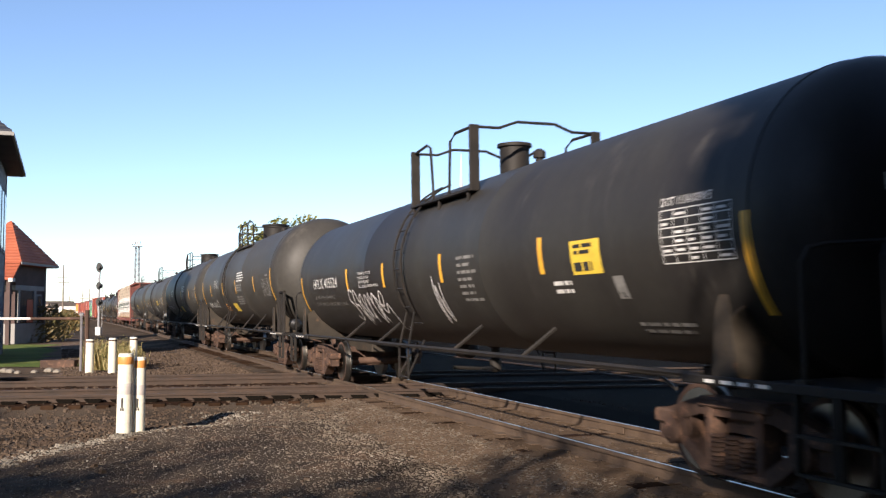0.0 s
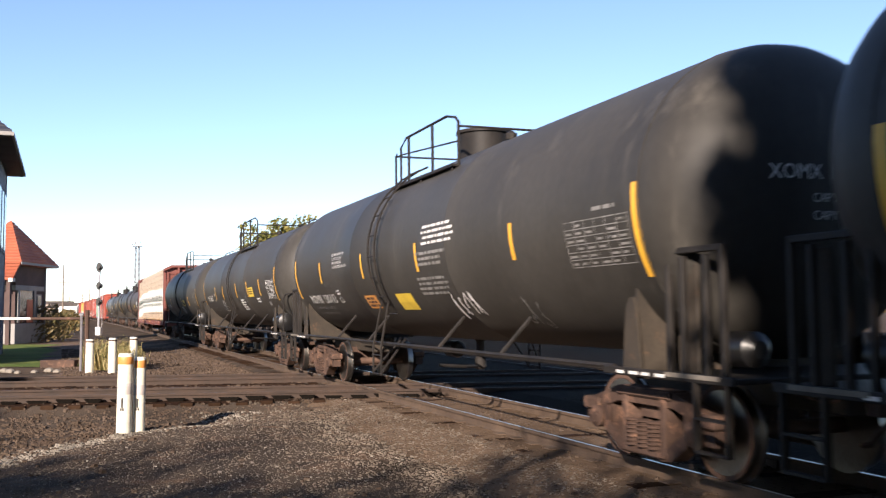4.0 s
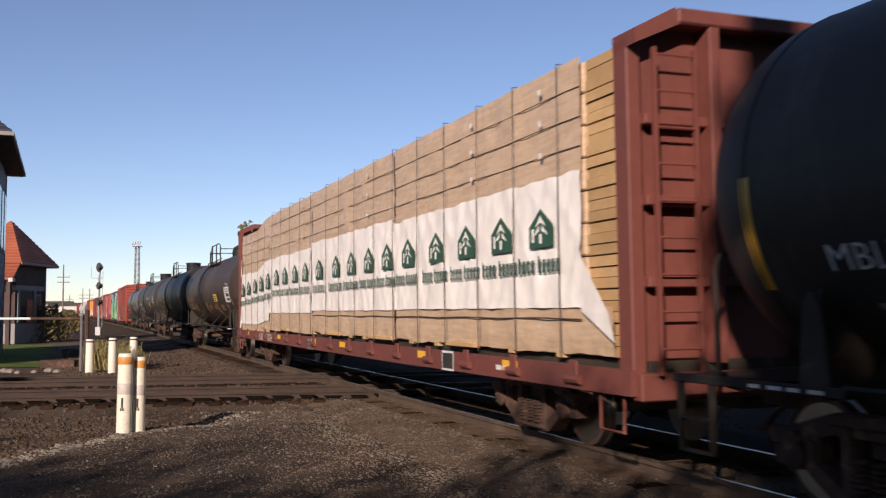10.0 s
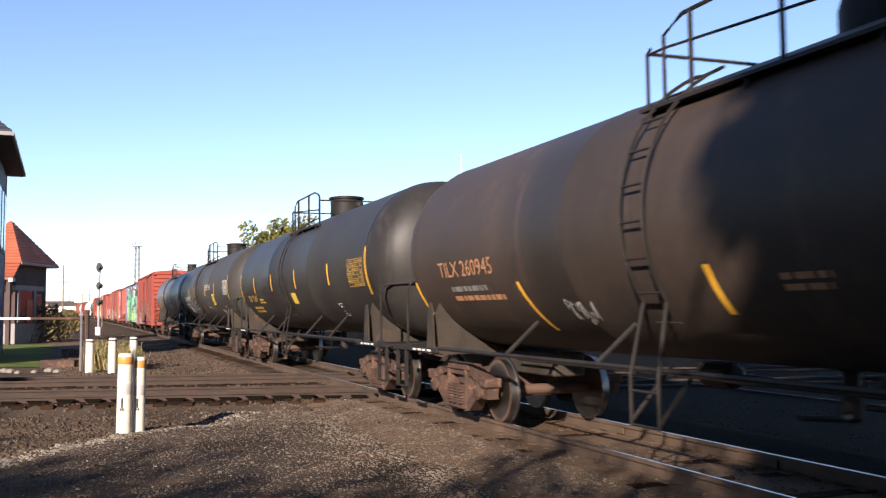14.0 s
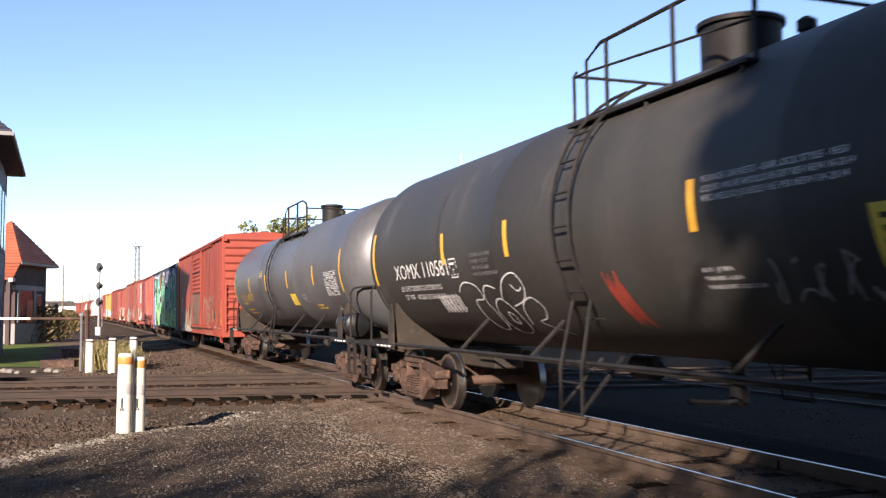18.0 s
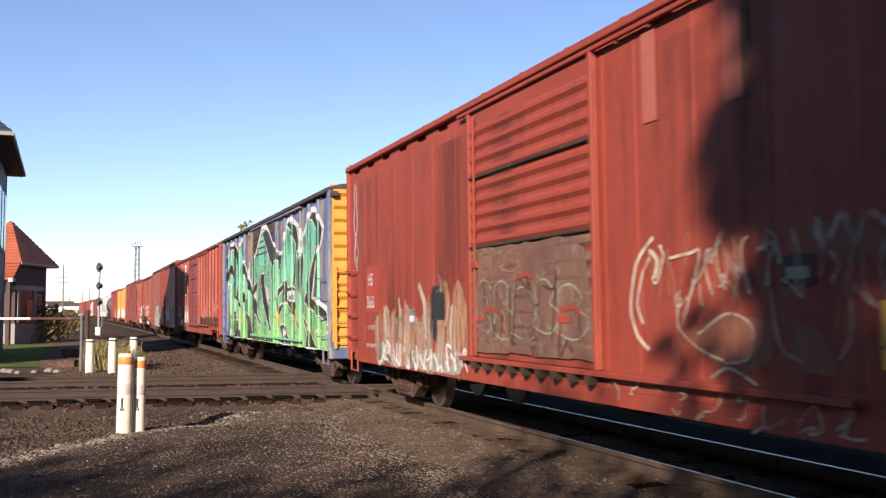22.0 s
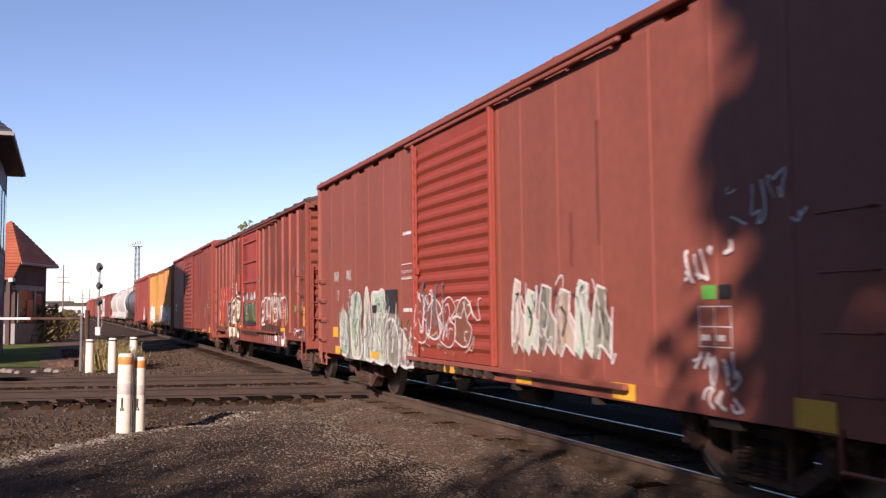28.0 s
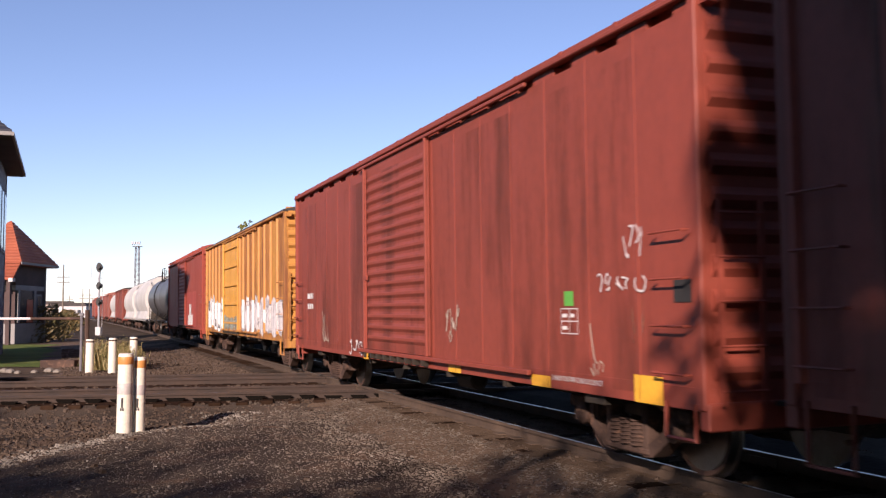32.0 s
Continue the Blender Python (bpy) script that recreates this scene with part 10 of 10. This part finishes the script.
    for i, p in enumerate(([(-0.59, 2.0), (-0.12, 2.02), (0.22, 1.87), (0.26, 1.52), (-0.08, 1.36), (-0.54, 1.42), (-0.66, 1.7)], [(0.34, 1.88), (0.8, 2.0), (1.45, 1.98), (1.46, 1.36), (0.9, 1.30), (0.38, 1.42)])):
        ring = rounded(p + p[:1])
        s.lay("spray_letter", [unsteady(ring[:-1])], M["g_olive"], "olive green sprayed body", 0.007 + 0.0004 * i)
    for i, (x, w, z) in enumerate(((-0.86, 0.24, 1.92), (-0.12, 0.16, 2.03), (0.66, 0.24, 2.0), (1.22, 0.16, 2.03))):
        s.lay("spray_bump", [[(x + w * math.cos(a * 0.35), z + 0.22 * math.sin(a * 0.35)) for a in range(10)]], M["g_white"], "white sprayed bump", 0.0085 + 0.0003 * i)
        s.lay("spray_outline", s.stroke(unsteady([(x + 0.1 * i + (w + 0.05 + 0.05 * i) * math.cos(0.6 + a * 0.25), z + 0.10 + (0.30 + 0.06 * i) * math.sin(0.6 + a * 0.25)) for a in range(7)], 0.04, 0.08, False), 0.04), M["g_slate"], "", 0.0098)
    s.lay("spray_line", s.stroke(rounded([(-0.39, 1.52), (-0.24, 1.76), (-0.10, 1.72), (-0.14, 1.60), (-0.26, 1.58)]), 0.055), M["g_white"], "white sprayed curl", 0.0105)
    s.lay("spray_line", s.stroke([(-1.05, 1.72), (-0.75, 1.85)], 0.04) + s.stroke([(-1.0, 1.55), (-0.78, 1.62)], 0.04) + s.stroke([(-0.5, 1.30), (-0.2, 1.18), (-0.1, 1.26)], 0.04), M["g_slate"], "", 0.0105)
    s.tag(-1.0, 1.3, 2.4, 0.75, M["g_black"], 188, 0.045, 7)
    s.tag(-0.9, 1.4, 2.3, 0.85, M["g_slate"], 189, 0.030, 8)
    s.tag(-0.9, 1.75, 2.3, 0.5, M["g_white"], 190, 0.022, 7)
    s.tag(-1.3, 0.76, 2.4, 0.20, M["g_tan"], 89, 0.025, 7)
    s.tag(-2.1, 0.98, 0.9, 0.5, M["g_white"], 85, 0.02, 4)
    s.tag(6.5, 0.98, 1.4, 0.2, M["g_white"], 86, 0.03, 5)
    s.rect("notice", 6.56, 6.8, 1.62, 1.78, M["lime"])
    s.rect("paint_patch", -6.84, -4.08, 1.24, 2.55, M["red_door"], label="fresh red paint panel")
    for tx, x, z in (("F", -6.28, 2.23), ("X", -5.52, 2.23), ("E", -4.79, 2.24), ("87", -6.44, 1.86), ("27", -5.60, 1.86), ("06", -4.80, 1.86)):
        s.text(tx, x, z, 0.29, W, 0.004, 0.9)
    s.text("LIM CGA", -6.6, 1.50, 0.1, W, 0.004)
    s.text("TARA", -6.6, 1.38, 0.1, W, 0.004)
    s.text("72000", -5.7, 1.50, 0.1, W, 0.004)
    part("vent_plate", Bag().box(-2.33, -1.98, -1.63, -1.545, 2.28, 2.89, 0.02).box(-2.26, -2.05, -1.645, -1.62, 2.45, 2.5).box(-2.26, -2.05, -1.645, -1.62, 2.6, 2.65).box(-2.26, -2.05, -1.645, -1.62, 2.75, 2.8), M["red_d"], c, "dark red hinged plate on the side")
    s.rect("reflective_tape", -6.89, -6.70, 1.33, 1.70, M["yellow"], 0.004)
    for x0, x1 in ((-6.6, -6.1), (-4.73, -4.17), (-3.04, -2.43), (-2.05, -1.54)):
        s.rect("reflective_tape", x0, x1, 1.12, 1.20, M["yellow"], 0.015)
    s.rect("paint_patch", -3.98, -3.30, 2.05, 4.02, M["red_door"])
    for i in range(8):
        z = 2.12 + i * 0.225
        s.lay("printed_word", s.stroke([(-3.78, z + 0.02), (-3.47, z + 0.02)], 0.045) + (s.stroke([(-3.49, z), (-3.49, z + 0.15), (-3.76, z + 0.15)], 0.05) if i % 2 else s.stroke([(-3.76, z), (-3.76, z + 0.15)], 0.05)), W, "", 0.004)
    s.rect("paper_card", -2.88, -2.5, 2.23, 2.66, M["white"], 0.012, label="white paper card")
    s.rect("paper_card", -2.84, -2.54, 2.27, 2.6, M["text_w"], 0.015)
    # plain red car
    c, s = boxcar(-114.15, 16.4, 4.42, 0.82, "red_e", "red_e", "red_e", "red_e", "plain red boxcar with a corrugated door", door=(-0.35, 3.45), half_truck=6.15, dropped=False)
    s.dirt(-7.9, 7.9, 0.85, 4.1)
    s.rect("notice", 5.65, 5.86, 1.68, 1.84, M["lime"])
    s.chart(5.58, 5.95, 1.38, 1.65, W, 2, 2, 11)
    s.tag(6.35, 1.8, 0.9, 0.18, M["g_white"], 91, 0.02, 5)
    s.tag(7.0, 1.2, 0.3, 0.7, M["g_tan"], 92, 0.02, 2)
    s.tag(2.0, 1.26, 0.55, 0.5, M["g_cream"], 93, 0.03, 4)
    s.tag(-3.3, 0.84, 1.0, 0.24, M["g_white"], 94, 0.035, 4)
    s.tag(-5.6, 1.0, 0.6, 0.6, M["g_cream"], 95, 0.03, 4)
    s.tag(6.9, 2.15, 0.4, 0.3, M["g_white"], 96, 0.02, 4)
    s.tag(6.2, 1.0, 0.3, 0.5, M["g_cream"], 97, 0.02, 2)
    for x, hh in ((7.05, 0.26), (4.82, 0.13), (2.1, 0.13), (-2.25, 0.12)):
        s.rect("reflective_tape", x, x + 0.48, 0.76, 0.76 + hh, M["yellow"], 0.006)
    s.text("2-SNUB YOKE AIR CUSHION DEVICE", 5.35, 0.86, 0.08, W, 0.006)
    s.rect("steel_plate", 7.73, 8.0, 1.7, 1.9, M["black"], 0.004)
    s.lines(-7.1, 2.05, 0.7, 2, W, 0.12, 0.12, 61)
    # rusty yellow car
    c, s = boxcar(-132.0, 16.4, 4.26, 0.90, "gold_rusty", "roof_grey", "gold_rusty", "gold", "rust-streaked yellow boxcar with pale graffiti", door=(-1.1, 3.4), half_truck=6.15, posts="plate", dropped=False)
    s.bubble(-7.2, -2.9, 0.95, 2.25, 5, M["text_w"], M["tower"], 101)
    s.bubble(1.0, 7.9, 0.95, 2.15, 8, M["g_white"], M["tower"], 102)
    s.bubble(-2.7, 0.5, 0.98, 1.5, 4, M["g_sage"], M["g_white"], 103)
    # dark red car with a pale mark
    c, s = boxcar(-149.6, 16.2, 4.30, 0.90, "red_a", "red_a", "red_a", "red_a", "dark red boxcar with a bright red panel", door=(-0.3, 3.3), half_truck=6.1, dropped=False)
    s.rect("paint_patch", 1.6, 5.6, 0.95, 2.6, M["red_door"])
    s.lay("pale_mark", [[(2.2, 1.0), (4.2, 1.0), (4.2, 1.5), (3.6, 1.5), (3.6, 2.0), (2.8, 2.0), (2.8, 1.5), (2.2, 1.5)]], M["white"], "", 0.004)


def train():
    tank_cars()
    lumber_car(67.2)
    boxcars()
    tank_car(-167.6, 6.8, "tank_grey", half=7.4, label="faded dark tank car", dome=(0.3, 0.4, 0.45, 0))
    hopper_car(-185.3)
    hopper_car(-202.6, label="white covered hopper car, slightly dirty")
    boxcar(-220.0, 16.2, 4.2, body="red_d", roof="roof_grey", endmat="red_d", doormat="red_d", label="brown boxcar far along the train", dropped=False)
    hopper_car(-237.2, label="pale covered hopper car far along the train")
    for i, b in enumerate(("red_c", "red_d", "red_a", "red_c")):
        boxcar(-254.6 - 17.6 * i, 16.2, 4.2, body=b, roof=b, endmat=b, doormat=b, label="brown-red boxcar far along the train", dropped=False)


def motions():
    times = [i * 2.0 for i in range(17)]
    for car, mid in CARS:
        walk(car, [(t, line_pose(mid + run(t), 0.0, 0.5)) for t in times])
    steps = [i / 15 for i in range(481)]
    for ws, x in ROLLING:
        walk(ws, [(t, pose(x, 0, WHEEL_R, 0, math.degrees(run(t) / WHEEL_R), 0)) for t in steps])


ground()
cinder_bed()
tracks()
surroundings()
train()
loose_stones()
motions()
